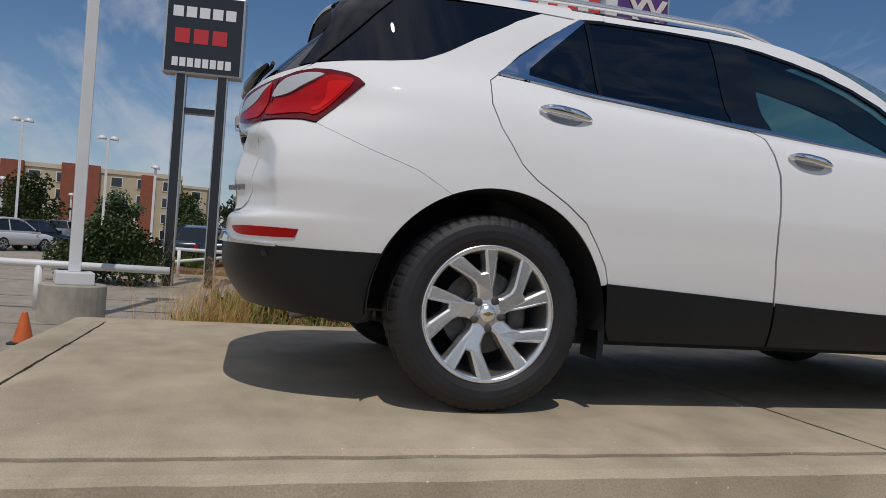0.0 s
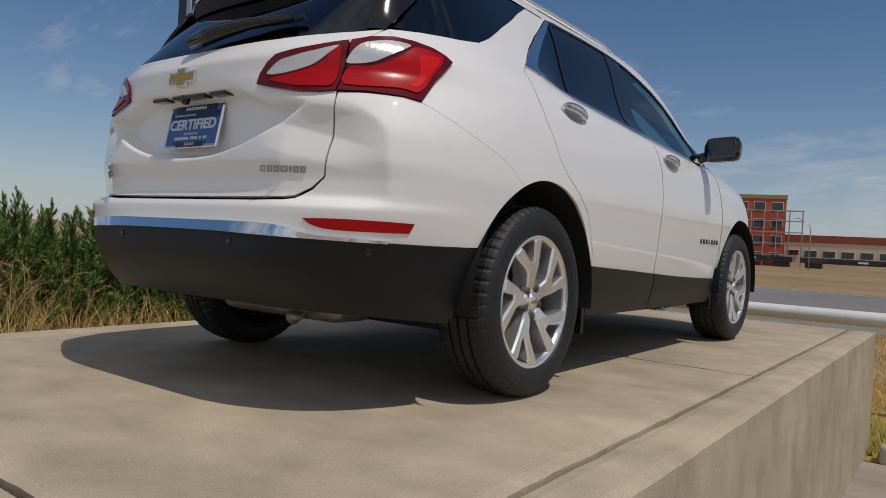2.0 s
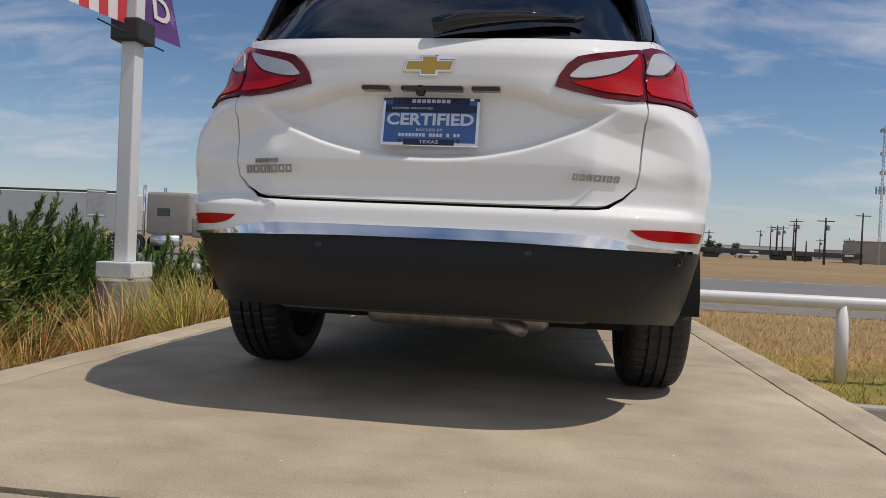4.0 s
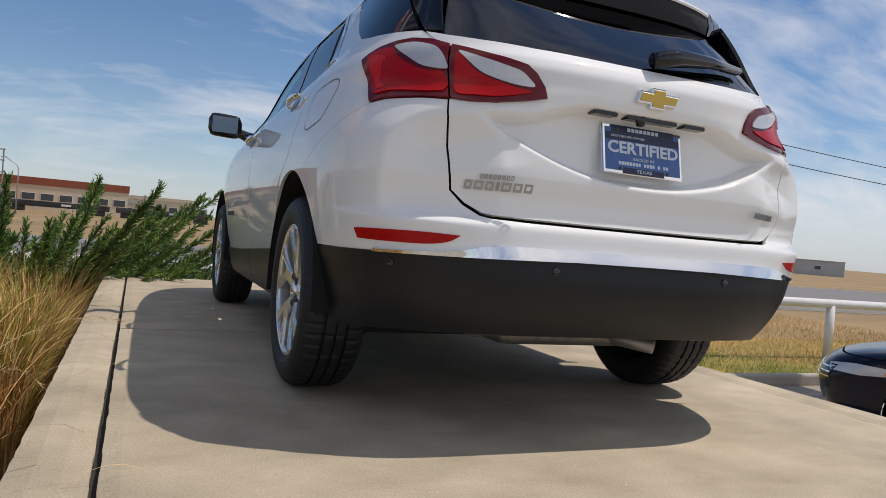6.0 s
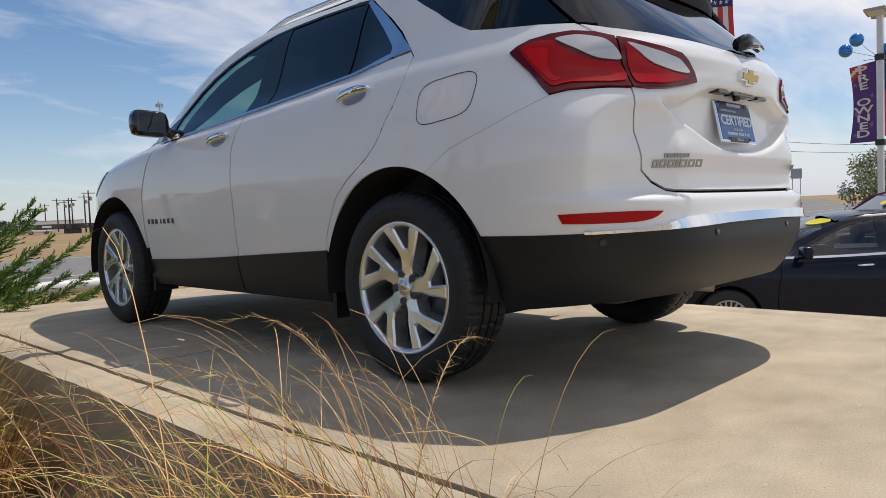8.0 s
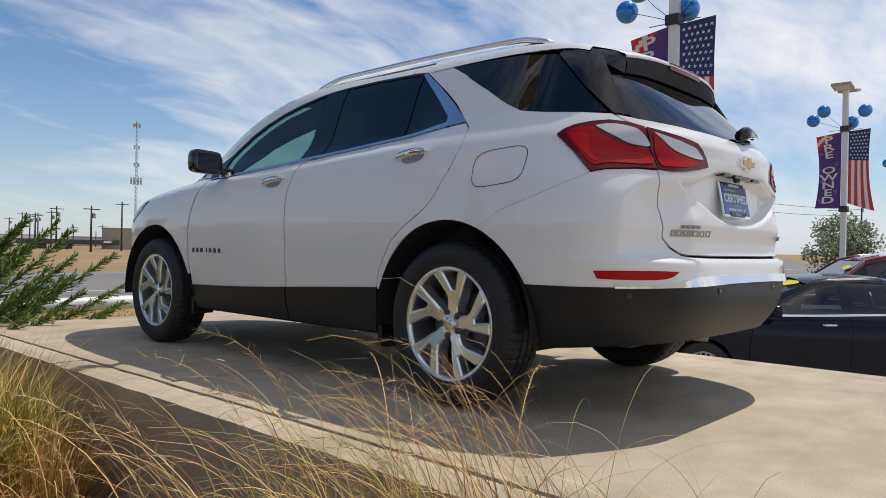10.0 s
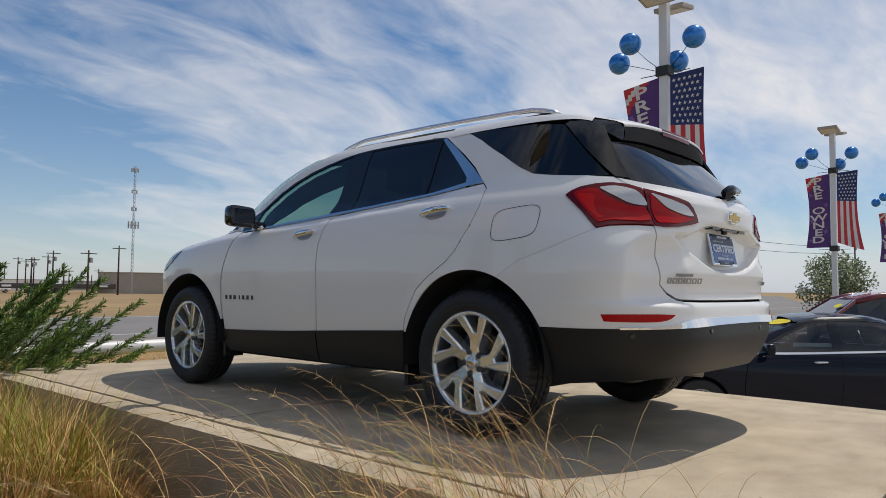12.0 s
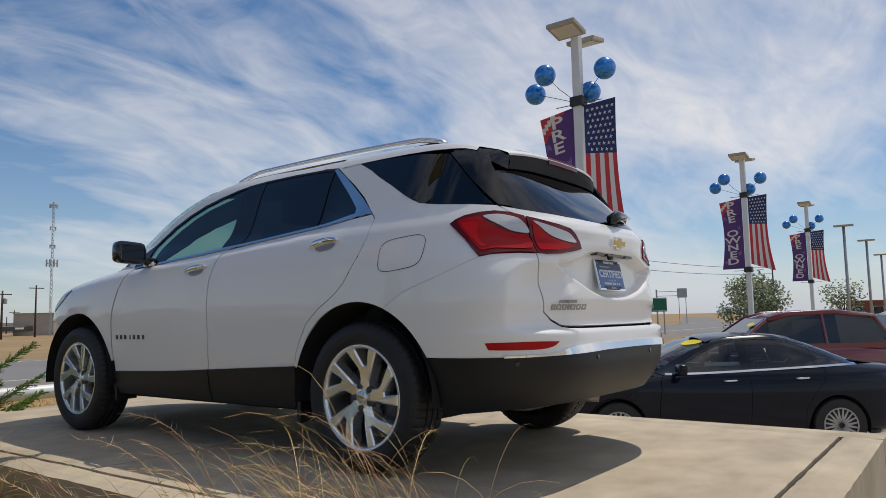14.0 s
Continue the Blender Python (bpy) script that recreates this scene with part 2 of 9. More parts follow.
M_PLATEWHITE = material("plate_white", (0.62, 0.68, 0.78), rough=0.4)
M_SEAT = material("dark_seat_cloth", (0.03, 0.03, 0.033), rough=0.85, vary=0.2, scale=60)
M_CONC = concrete("display_slab_concrete", (0.54, 0.452, 0.325), (0.405, 0.328, 0.225))
M_CONC_WALL = concrete("display_wall_concrete", (0.54, 0.455, 0.325), (0.41, 0.335, 0.23))
M_JOINT = material("joint_filler", (0.03, 0.027, 0.023), rough=0.95, vary=0.4, scale=40)
M_LOT = concrete("lot_concrete", (0.42, 0.36, 0.285), (0.30, 0.26, 0.205), scale=0.35)
M_KERB = concrete("kerb_concrete", (0.46, 0.42, 0.34), (0.33, 0.30, 0.25))
M_ROAD = material("road_asphalt", (0.20, 0.19, 0.18), rough=0.9, vary=0.12, scale=1.2, detail=9, bump=0.2, bump_scale=60)
M_GRAVEL = material("shoulder_gravel", (0.30, 0.27, 0.23), rough=0.95, color2=(0.15, 0.135, 0.115), scale=14, detail=9, bump=1.0, bump_scale=25)
M_FIELD = material("dry_grass_field", (0.40, 0.265, 0.12), rough=0.95, color2=(0.22, 0.15, 0.072), scale=0.7, detail=10, bump=0.8, bump_scale=6, stretch=(0.35, 1, 1))
M_TURF = material("patchy_turf", (0.52, 0.31, 0.08), rough=0.95, color2=(0.12, 0.14, 0.03), scale=2.0, detail=10, bump=1.0, bump_scale=30, stretch=(0.5, 1, 1))
M_MULCH = material("bed_mulch", (0.12, 0.075, 0.045), rough=0.95, color2=(0.035, 0.022, 0.014), scale=18, detail=9, bump=1.0, bump_scale=35)
M_LINE = material("road_paint", (0.72, 0.70, 0.64), rough=0.7, vary=0.2, scale=9)
M_PIPE = material("white_pipe_paint", (0.76, 0.755, 0.73), rough=0.42, vary=0.08, scale=6, bump=0.05, bump_scale=120)
M_POLE = material("white_pole_paint", (0.74, 0.74, 0.73), rough=0.4, vary=0.06, scale=3)
M_GRASS = material("green_grass_blade", (0.44, 0.46, 0.05), rough=0.6, color2=(0.22, 0.27, 0.03), scale=3, island=0.35)
M_STRAW = material("straw_grass_blade", (0.78, 0.52, 0.20), rough=0.6, color2=(0.56, 0.32, 0.10), scale=3, island=0.35)
M_RUST = material("rust_grass_blade", (0.48, 0.21, 0.08), rough=0.6, color2=(0.30, 0.12, 0.045), scale=3, island=0.35)
M_PLUME = material("dry_seed_head", (0.56, 0.42, 0.22), rough=0.8, color2=(0.40, 0.28, 0.13), scale=30, island=0.2)
M_JUNI = material("juniper_foliage", (0.115, 0.215, 0.035), rough=0.6, color2=(0.05, 0.11, 0.02), scale=2.5, island=0.40)
M_JUNI_TIP = material("juniper_tips", (0.24, 0.36, 0.06), rough=0.6, color2=(0.17, 0.25, 0.06), scale=4, island=0.3)
M_BARK = material("bark", (0.13, 0.09, 0.06), rough=0.95, color2=(0.06, 0.042, 0.03), scale=12, bump=0.8, bump_scale=30, stretch=(1, 1, 0.2))
M_LEAF = material("tree_leaf", (0.085, 0.13, 0.035), rough=0.6, color2=(0.04, 0.065, 0.02), scale=1.5, island=0.4)
M_LEAFPALE = material("pale_leaf", (0.20, 0.24, 0.10), rough=0.6, color2=(0.11, 0.14, 0.055), scale=1.5, island=0.4)
M_LEAFRED = material("reddish_leaf", (0.19, 0.21, 0.065), rough=0.6, color2=(0.20, 0.085, 0.05), scale=1.6, island=0.5)
M_NAVY = material("dark_navy_paint", (0.004, 0.006, 0.016), rough=0.22, coat=0.35, spec=0.15, vary=0.1, scale=2)
M_MAROON = material("maroon_paint", (0.17, 0.014, 0.022), rough=0.25, coat=1.0)
M_BLUEPAINT = material("bright_blue_paint", (0.015, 0.16, 0.62), rough=0.25, coat=1.0)
M_REDPAINT = material("red_paint", (0.45, 0.02, 0.02), rough=0.25, coat=1.0)
M_BLACKPAINT = material("black_paint", (0.012, 0.012, 0.013), rough=0.2, coat=1.0)
M_SILVERPAINT = material("silver_paint", (0.48, 0.48, 0.48), rough=0.3, metal=0.3, coat=1.0)
M_WHITEPAINT = material("plain_white_paint", (0.75, 0.75, 0.74), rough=0.3, coat=0.8)
M_GREENPAINT = material("dark_green_paint", (0.01, 0.07, 0.05), rough=0.25, coat=1.0)
M_WINDOW = material("far_car_glass", (0.02, 0.024, 0.028), rough=0.06, coat=0.6)
M_GLASS_S = tinted("sedan_glass", (0.80, 0.92, 0.95), 0.50)
M_GLASS_S2 = tinted("sedan_rear_glass", (0.80, 0.92, 0.95), 0.28)
M_YELLOW = material("yellow_sticker", (0.80, 0.66, 0.03), rough=0.5)
M_AMBER = material("amber_lens", (0.75, 0.22, 0.05), rough=0.15, coat=1.0)
M_PURPLE = material("purple_banner_cloth", (0.115, 0.045, 0.20), rough=0.75, vary=0.15, scale=4, bump=0.1, bump_scale=60)
M_BREDCLOTH = material("red_banner_cloth", (0.60, 0.045, 0.055), rough=0.75, vary=0.1, scale=4)
M_BWHITECLOTH = material("white_banner_cloth", (0.76, 0.70, 0.66), rough=0.75, vary=0.06, scale=4)
M_BNAVYCLOTH = material("navy_banner_cloth", (0.025, 0.04, 0.14), rough=0.75, vary=0.15, scale=4)
M_LILAC = material("lilac_star_print", (0.24, 0.13, 0.36), rough=0.75)
M_BALL = material("blue_foil_ball", (0.02, 0.22, 0.62), rough=0.22, metal=0.35, coat=0.6, vary=0.25, scale=5)
M_WIRE = material("dark_wire", (0.03, 0.03, 0.03), rough=0.5)
M_TANMETAL = material("tan_lamp_housing", (0.42, 0.37, 0.29), rough=0.5, vary=0.1, scale=5)
M_LAMPGLASS = material("lamp_lens", (0.62, 0.58, 0.50), rough=0.3)
M_SIGNBLACK = material("black_sign_face", (0.012, 0.014, 0.018), rough=0.3, coat=0.4)
M_SIGNEDGE = material("silver_sign_edge", (0.50, 0.50, 0.50), rough=0.35, metal=0.7)
M_SIGNWHITE = material("white_sign_bar", (0.78, 0.78, 0.78), rough=0.5)
M_SIGNRED = material("red_sign_bar", (0.55, 0.03, 0.04), rough=0.5)
M_SIGNBLUE = material("blue_sign_face", (0.02, 0.14, 0.42), rough=0.4)
M_SIGNGREEN = material("green_road_sign", (0.01, 0.15, 0.075), rough=0.45)
M_ORANGE = material("orange_cone_plastic", (0.62, 0.13, 0.03), rough=0.55, vary=0.2, scale=8)
M_STUCCO = material("tan_stucco", (0.52, 0.43, 0.29), rough=0.9, vary=0.08, scale=2)
M_STUCCO2 = material("pale_stucco", (0.58, 0.52, 0.40), rough=0.9, vary=0.08, scale=2)
M_BRICKRED = material("red_brick_far", (0.27, 0.085, 0.05), rough=0.9, vary=0.12, scale=2)
M_ORANGEWALL = material("orange_red_wall", (0.50, 0.10, 0.05), rough=0.85, vary=0.1, scale=2)
M_OLIVEWALL = material("olive_wall", (0.30, 0.26, 0.11), rough=0.9, vary=0.1, scale=2)
M_METALSIDE = material("ribbed_metal_wall", (0.36, 0.33, 0.28), rough=0.6, vary=0.1, scale=3)
M_WOODPOLE = material("wood_pole", (0.075, 0.055, 0.042), rough=0.95, vary=0.3, scale=6)
M_TRAILER = material("white_trailer_metal", (0.68, 0.68, 0.66), rough=0.45, vary=0.06, scale=3)
M_TAUPE = material("taupe_cab_paint", (0.32, 0.29, 0.25), rough=0.4, coat=0.4)
M_GREYMETAL = material("grey_galvanised", (0.40, 0.41, 0.42), rough=0.45, metal=0.6, vary=0.15, scale=6)

# ---------------------------------------------------------------- mesh helpers
def link_mesh(name, me, material, parent=None, label="", smooth=False):
    if material is not None and not me.materials:
        me.materials.append(material)
    if smooth:
        me.polygons.foreach_set("use_smooth", [True] * len(me.polygons))
    ob = new(name, me)
    if parent is not None:
        ob.parent = parent
    if label:
        ob["label"] = label
    return ob


def part(name, bm, material, parent=None, label="", smooth=False):
    me = bpy.data.meshes.new(name)
    bmesh.ops.recalc_face_normals(bm, faces=bm.faces)
    bm.to_mesh(me)
    bm.free()
    return link_mesh(name, me, material, parent, label, smooth)


def raw(name, verts, faces, material, parent=None, label="", smooth=False):
    me = bpy.data.meshes.new(name)
    me.from_pydata([tuple(v) for v in verts], [], faces)
    me.validate()
    return link_mesh(name, me, material, parent, label, smooth)


def thing(name, m, label, category, group="", kind=""):
    ob = new(name)
    ob.matrix_world = m
    return tagged(ob, label, category, group, kind)


def box(sx, sy, sz, x=0, y=0, z=0, bevel=0.0, seg=1, bm=None):
    """A box with its bottom's centre at x, y, z."""
    bm = bm or bmesh.new()
    got = bmesh.ops.create_cube(bm, size=1, matrix=Matrix.Translation((x, y, z + sz / 2)) @ Matrix.Diagonal((sx, sy, sz, 1)))
    if bevel:
        edges = list({e for v in got["verts"] for e in v.link_edges})
        bmesh.ops.bevel(bm, geom=edges, offset=bevel, segments=seg, affect="EDGES", profile=0.6)
    return bm


def lathe(profile, seg=48, axis="Z", bm=None, caps=True):
    """Turns (radius, height) pairs round an axis."""
    bm = bm or bmesh.new()
    rings = []
    for r, h in profile:
        ring = []
        for k in range(seg):
            a = 2 * math.pi * k / seg
            p = (r * math.cos(a), r * math.sin(a), h)
            if axis == "X":
                p = (h, r * math.cos(a), r * math.sin(a))
            ring.append(bm.verts.new(p))
        rings.append(ring)
    for a, b in zip(rings, rings[1:]):
        for k in range(seg):
            bm.faces.new((a[k], a[(k + 1) % seg], b[(k + 1) % seg], b[k]))
    if caps and profile[0][0] > 1e-5:
        bm.faces.new(rings[0])
    if caps and profile[-1][0] > 1e-5:
        bm.faces.new(rings[-1])
    bmesh.ops.remove_doubles(bm, verts=bm.verts, dist=1e-6)
    return bm


def tube(points, radius, seg=10, bm=None, caps=True):
    """A pipe along points; radius a number or one per point."""
    bm = bm or bmesh.new()
    pts = [Vector(p) for p in points]
    rad = radius if isinstance(radius, (list, tuple)) else [radius] * len(pts)
    rings, side = [], None
    for k, p in enumerate(pts):
        d = (pts[min(k + 1, len(pts) - 1)] - pts[max(k - 1, 0)]).normalized()
        if side is None:
            side = d.orthogonal().normalized()
        side = (side - d * side.dot(d)).normalized()
        other = d.cross(side)
        rings.append([bm.verts.new(p + rad[k] * (math.cos(2 * math.pi * j / seg) * side + math.sin(2 * math.pi * j / seg) * other)) for j in range(seg)])
    for a, b in zip(rings, rings[1:]):
        for j in range(seg):
            bm.faces.new((a[j], a[(j + 1) % seg], b[(j + 1) % seg], b[j]))
    if caps:
        bm.faces.new(rings[0][::-1])
        bm.faces.new(rings[-1])
    return bm


def prism(outline, z0, z1, bm=None, bevel=0.0):
    """An outline (x, y) raised from z0 to z1, its top edge drawn in by bevel."""
    bm = bm or bmesh.new()
    n = len(outline)
    lo = [bm.verts.new((x, y, z0)) for x, y in outline]
    if bevel:
        ins = inset(outline, bevel)
        mid = [bm.verts.new((x, y, z1 - (bevel if z1 > z0 else -bevel))) for x, y in outline]
        hi = [bm.verts.new((x, y, z1)) for x, y in ins]
        rows = [lo, mid, hi]
    else:
        hi = [bm.verts.new((x, y, z1)) for x, y in outline]
        rows = [lo, hi]
    for a, b in zip(rows, rows[1:]):
        for k in range(n):
            bm.faces.new((a[k], a[(k + 1) % n], b[(k + 1) % n], b[k]))
    bm.faces.new(lo[::-1])
    bm.faces.new(hi)
    return bm


def area2(poly):
    return sum(a[0] * b[1] - b[0] * a[1] for a, b in zip(poly, poly[1:] + poly[:1])) / 2


def inset(poly, d):
    """The outline drawn in by d (mitred, corners held short)."""
    s = 1 if area2(poly) > 0 else -1
    out, n = [], len(poly)
    for k in range(n):
        p, q, r = (Vector(poly[(k + j) % n][:2]) for j in (-1, 0, 1))
        a, b = q - p, r - q
        if a.length < 1e-9 or b.length < 1e-9:
            out.append(tuple(q))
            continue
        na = Vector((-a.y, a.x)).normalized() * s
        nb = Vector((-b.y, b.x)).normalized() * s
        m = na + nb
        m = na if m.length < 0.3 else m.normalized()
        out.append(tuple(q + m * d / max(0.45, m.dot(na))))
    return out


def rounded(points, step=0.25, sharp=()):
    """A closed smooth outline through points (Catmull-Rom); the corners whose number is in sharp stay sharp."""
    n, out = len(points), []
    for k in range(n):
        p0, p1, p2, p3 = (Vector(points[(k + j) % n]) for j in (-1, 0, 1, 2))
        if k in sharp:
            p0 = p1 + (p1 - p2) * 0.0 + (p1 - p2)
        if (k + 1) % n in sharp:
            p3 = p2 + (p2 - p1)
        m = max(1, round(1 / step))
        for j in range(m):
            t = j / m
            out.append(tuple(0.5 * (2 * p1 + (p2 - p0) * t + (2 * p0 - 5 * p1 + 4 * p2 - p3) * t * t + (3 * p1 - p0 - 3 * p2 + p3) * t ** 3)))
    return out


def curve_table(xs, ys, lo, hi, step=0.002):
    """A smooth function through a few pairs, without overshoot."""
    x, y = np.array(xs, float), np.array(ys, float)
    h, d = np.diff(x), np.diff(y) / np.diff(x)
    m = np.zeros(len(x))
    m[0], m[-1] = d[0], d[-1]
    for k in range(1, len(x) - 1):
        if d[k - 1] * d[k] > 0:
            w1, w2 = 2 * h[k] + h[k - 1], h[k] + 2 * h[k - 1]
            m[k] = (w1 + w2) / (w1 / d[k - 1] + w2 / d[k])
    grid = np.arange(lo, hi + step, step)
    idx = np.clip(np.searchsorted(x, grid) - 1, 0, len(x) - 2)
    t = np.clip((grid - x[idx]) / h[idx], 0, 1)
    val = ((1 + 2 * t) * (1 - t) ** 2 * y[idx] + t * (1 - t) ** 2 * h[idx] * m[idx] + t * t * (3 - 2 * t) * y[idx + 1] + t * t * (t - 1) * h[idx] * m[idx + 1])
    return lambda v: float(np.interp(v, grid, val))


def text_mesh(words, size, material, parent, m, name="lettering", depth=0.001, width=None, label="", bold=0.0):
    """Words in the built-in font as a mesh in the plane of m, centred."""
    cu = bpy.data.curves.new(name, "FONT")
    cu.body, cu.size, cu.extrude, cu.align_x, cu.align_y = words, size, depth, "CENTER", "CENTER"
    cu.resolution_u, cu.offset = 3, bold
    tmp = bpy.data.objects.new("tmp", cu)
    me = bpy.data.meshes.new_from_object(tmp)
    bpy.data.objects.remove(tmp)
    xs = [v.co.x for v in me.vertices]
    if width and xs:
        f = width / (max(xs) - min(xs))
        me.transform(Matrix.Diagonal((f, 1, 1, 1)))
    me.transform(m)
    return link_mesh(name, me, material, parent, label)


def smoothstep(a, b, v):
    t = min(1, max(0, (v - a) / (b - a)))
    return t * t * (3 - 2 * t)

# ---------------------------------------------------------------- ground and display platform
GROUND = -1.0


def sheet(name, outline, z, mat, label, category, thick=0.0):
    bm = bmesh.new()
    if thick:
        prism(outline, z - thick, z, bm)
    else:
        bm.faces.new([bm.verts.new((x, y, z)) for x, y in outline])
    return tagged(part(name, bm, mat), label, category, kind="structure")


def rect(x0, y0, x1, y1):
    return [(x0, y0), (x1, y0), (x1, y1), (x0, y1)]


# one sheet to the horizon, rising a little towards the far field
gv, gf = [], []
NX = 60
gx = [-3000 + 6000 * k / NX for k in range(NX + 1)]
gy = [-3000, -1500, -600, -200, -60, 0, 30, 60, 120, 250, 500, 1000, 2000, 3000]
for y in gy:
    for x in gx:
        gv.append((x, y, GROUND))
for j in range(len(gy) - 1):
    for k in range(NX):
        a = j * (NX + 1) + k
        gf.append((a, a + 1, a + NX + 2, a + NX + 1))
tagged(raw("ground", gv, gf, M_FIELD), "wide dry brown grass field under open sky", "ground", kind="structure")

sheet("pavement_lot", [(-150, -200), (150, -200), (150, 4.2), (-8.2, 4.2), (-8.2, 6.6), (-150, 6.6)], GROUND + 0.006, M_LOT,
            "tan concrete car lot with stained slabs", "pavement")
sheet("ground_turf", rect(-8.2, 4.2, 150, 8.6), GROUND + 0.012, M_TURF, "patchy green and dry grass strip beside the lot", "grass")
sheet("ground_gravel", rect(-400, 16.0, 400, 21.0), GROUND + 0.010, M_GRAVEL, "grey gravel road shoulder", "ground")
sheet("road", rect(-600, 21.0, 600, 37.5), GROUND + 0.016, M_ROAD, "grey asphalt highway with white edge lines", "road")
for y in (22.7, 36.2):
    sheet("road_edge_line", rect(-600, y - 0.08, 600, y + 0.08), GROUND + 0.022, M_LINE, "worn white painted edge line on asphalt", "road marking")

# kerb along the front of the lot
kb = box(148, 0.16, 0.15, 75.65, 4.27, GROUND, 0.025, 2)
tagged(part("kerb", kb, M_KERB), "weathered concrete kerb between lot and grass", "kerb", kind="structure")
sheet("ground_bed", rect(-8.2, -1.72, -1.72, 8.4), GROUND + 0.16, M_MULCH, "dark mulch planting bed beside the display slab", "planting bed", 0.17)
for nm, (x0, y0, x1, y1) in {"kerb_bed_rear": (-8.36, -1.86, -1.73, -1.72), "kerb_bed_side": (-8.36, -1.72, -8.2, 8.4)}.items():
    tagged(part("kerb", box(x1 - x0, y1 - y0, 0.18, (x0 + x1) / 2, (y0 + y1) / 2, GROUND, 0.02, 2), M_KERB),
           "concrete kerb round the planting bed", "kerb", kind="structure")

# the raised slab on which the car stands: walls, caps with joints, inner slab pieces
PX0, PX1, PY0, PY1 = -1.681, 1.581, -1.893, 4.57
JX0, JX1, JY0 = -1.490, 1.374, -1.675
platform = thing("display_platform", Matrix.Rotation(radians(0.46), 4, "Z"), "raised tan concrete display platform with jointed slabs and worn cap", "platform", kind="structure")


def slab(name, x0, y0, x1, y1, z1=0.0, z0=-0.12, bevel=0.012, rough=0.0016, parent=platform, mat=M_CONC, label=""):
    """A concrete piece with softly worn, slightly uneven edges."""
    bm = bmesh.new()
    nx, ny = max(2, int((x1 - x0) / 0.05)), max(2, int((y1 - y0) / 0.05))
    grid = []
    for j in range(ny + 1):
        row = []
        for i in range(nx + 1):
            x, y = x0 + (x1 - x0) * i / nx, y0 + (y1 - y0) * j / ny
            edge = i in (0, nx) or j in (0, ny)
            z = z1
            if edge:
                w = noise.noise((x * 5, y * 5, 3.1)) * 0.004 + noise.noise((x * 23, y * 23, 7)) * 0.006
                x += (0 if i not in (0, nx) else (1 if i == 0 else -1) * (0.003 + abs(w)))
                y += (0 if j not in (0, ny) else (1 if j == 0 else -1) * (0.003 + abs(w)))
                z = z1 - bevel * (0.55 + 0.18 * noise.noise((x * 5, y * 5, 0)))
            row.append(bm.verts.new((x, y, z)))
        grid.append(row)
    for j in range(ny):
        for i in range(nx):
            bm.faces.new((grid[j][i], grid[j][i + 1], grid[j + 1][i + 1], grid[j + 1][i]))
    rim = grid[0] + [r[-1] for r in grid[1:]] + grid[-1][-2::-1] + [r[0] for r in grid[-2:0:-1]]
    low = [bm.verts.new((v.co.x, v.co.y, z0)) for v in rim]
    for k in range(len(rim)):
        bm.faces.new((rim[k], low[k], low[(k + 1) % len(rim)], rim[(k + 1) % len(rim)]))
    return part(name, bm, mat, parent, label)


core = box(PX1 - PX0 - 0.12, PY1 - PY0 - 0.24, -GROUND - 0.03, (PX0 + PX1) / 2, (PY0 + PY1) / 2, GROUND)
part("joint_filler", core, M_JOINT, platform)
G = 0.005
slab("slab", JX0 + G, JY0 + G, JX1 - G, 1.335 - 0.003)
slab("slab", JX0 + G, 1.335 + 0.003, JX1 - G, PY1)
slab("cap", JX1 + 0.004, PY0, PX1, PY1, z0=GROUND, bevel=0.02, mat=M_CONC_WALL)
slab("cap", PX0, PY0, JX0 - 0.004, 2.30 - 0.012, z0=GROUND, bevel=0.02, mat=M_CONC_WALL)
slab("cap", PX0, 2.30 + 0.012, JX0 - 0.004, PY1, z0=GROUND, bevel=0.02, mat=M_CONC_WALL)
slab("cap", JX0 + 0.002, PY0, JX1 - 0.002, JY0 - 0.006, z0=GROUND, bevel=0.02, mat=M_CONC_WALL)
part("wall", box(JX1 - JX0 - 0.02, 0.2, -GROUND - 0.125, (JX0 + JX1) / 2, PY1 - 0.104, GROUND, 0.012, 2), M_CONC_WALL, platform)

# joints sawn into the lot's concrete
for k in range(9):
    x = 3.2 + 4.6 * k
    tagged(part("lot_joint", box(0.025, 40, 0.004, x, -16.6, GROUND + 0.005), M_JOINT), "dark sawn joint in the lot's concrete", "joint", kind="structure")
for k in range(7):
    y = -1.2 - 4.6 * k
    tagged(part("lot_joint", box(60, 0.025, 0.004, 33.3, y, GROUND + 0.0055), M_JOINT), "dark sawn joint in the lot's concrete", "joint", kind="structure")
for k in range(7):
    x = -8.9 - 4.6 * k
    tagged(part("lot_joint", box(0.025, 40, 0.004, x, -14.6, GROUND + 0.005), M_JOINT), "dark sawn joint in the lot's concrete", "joint", kind="structure")

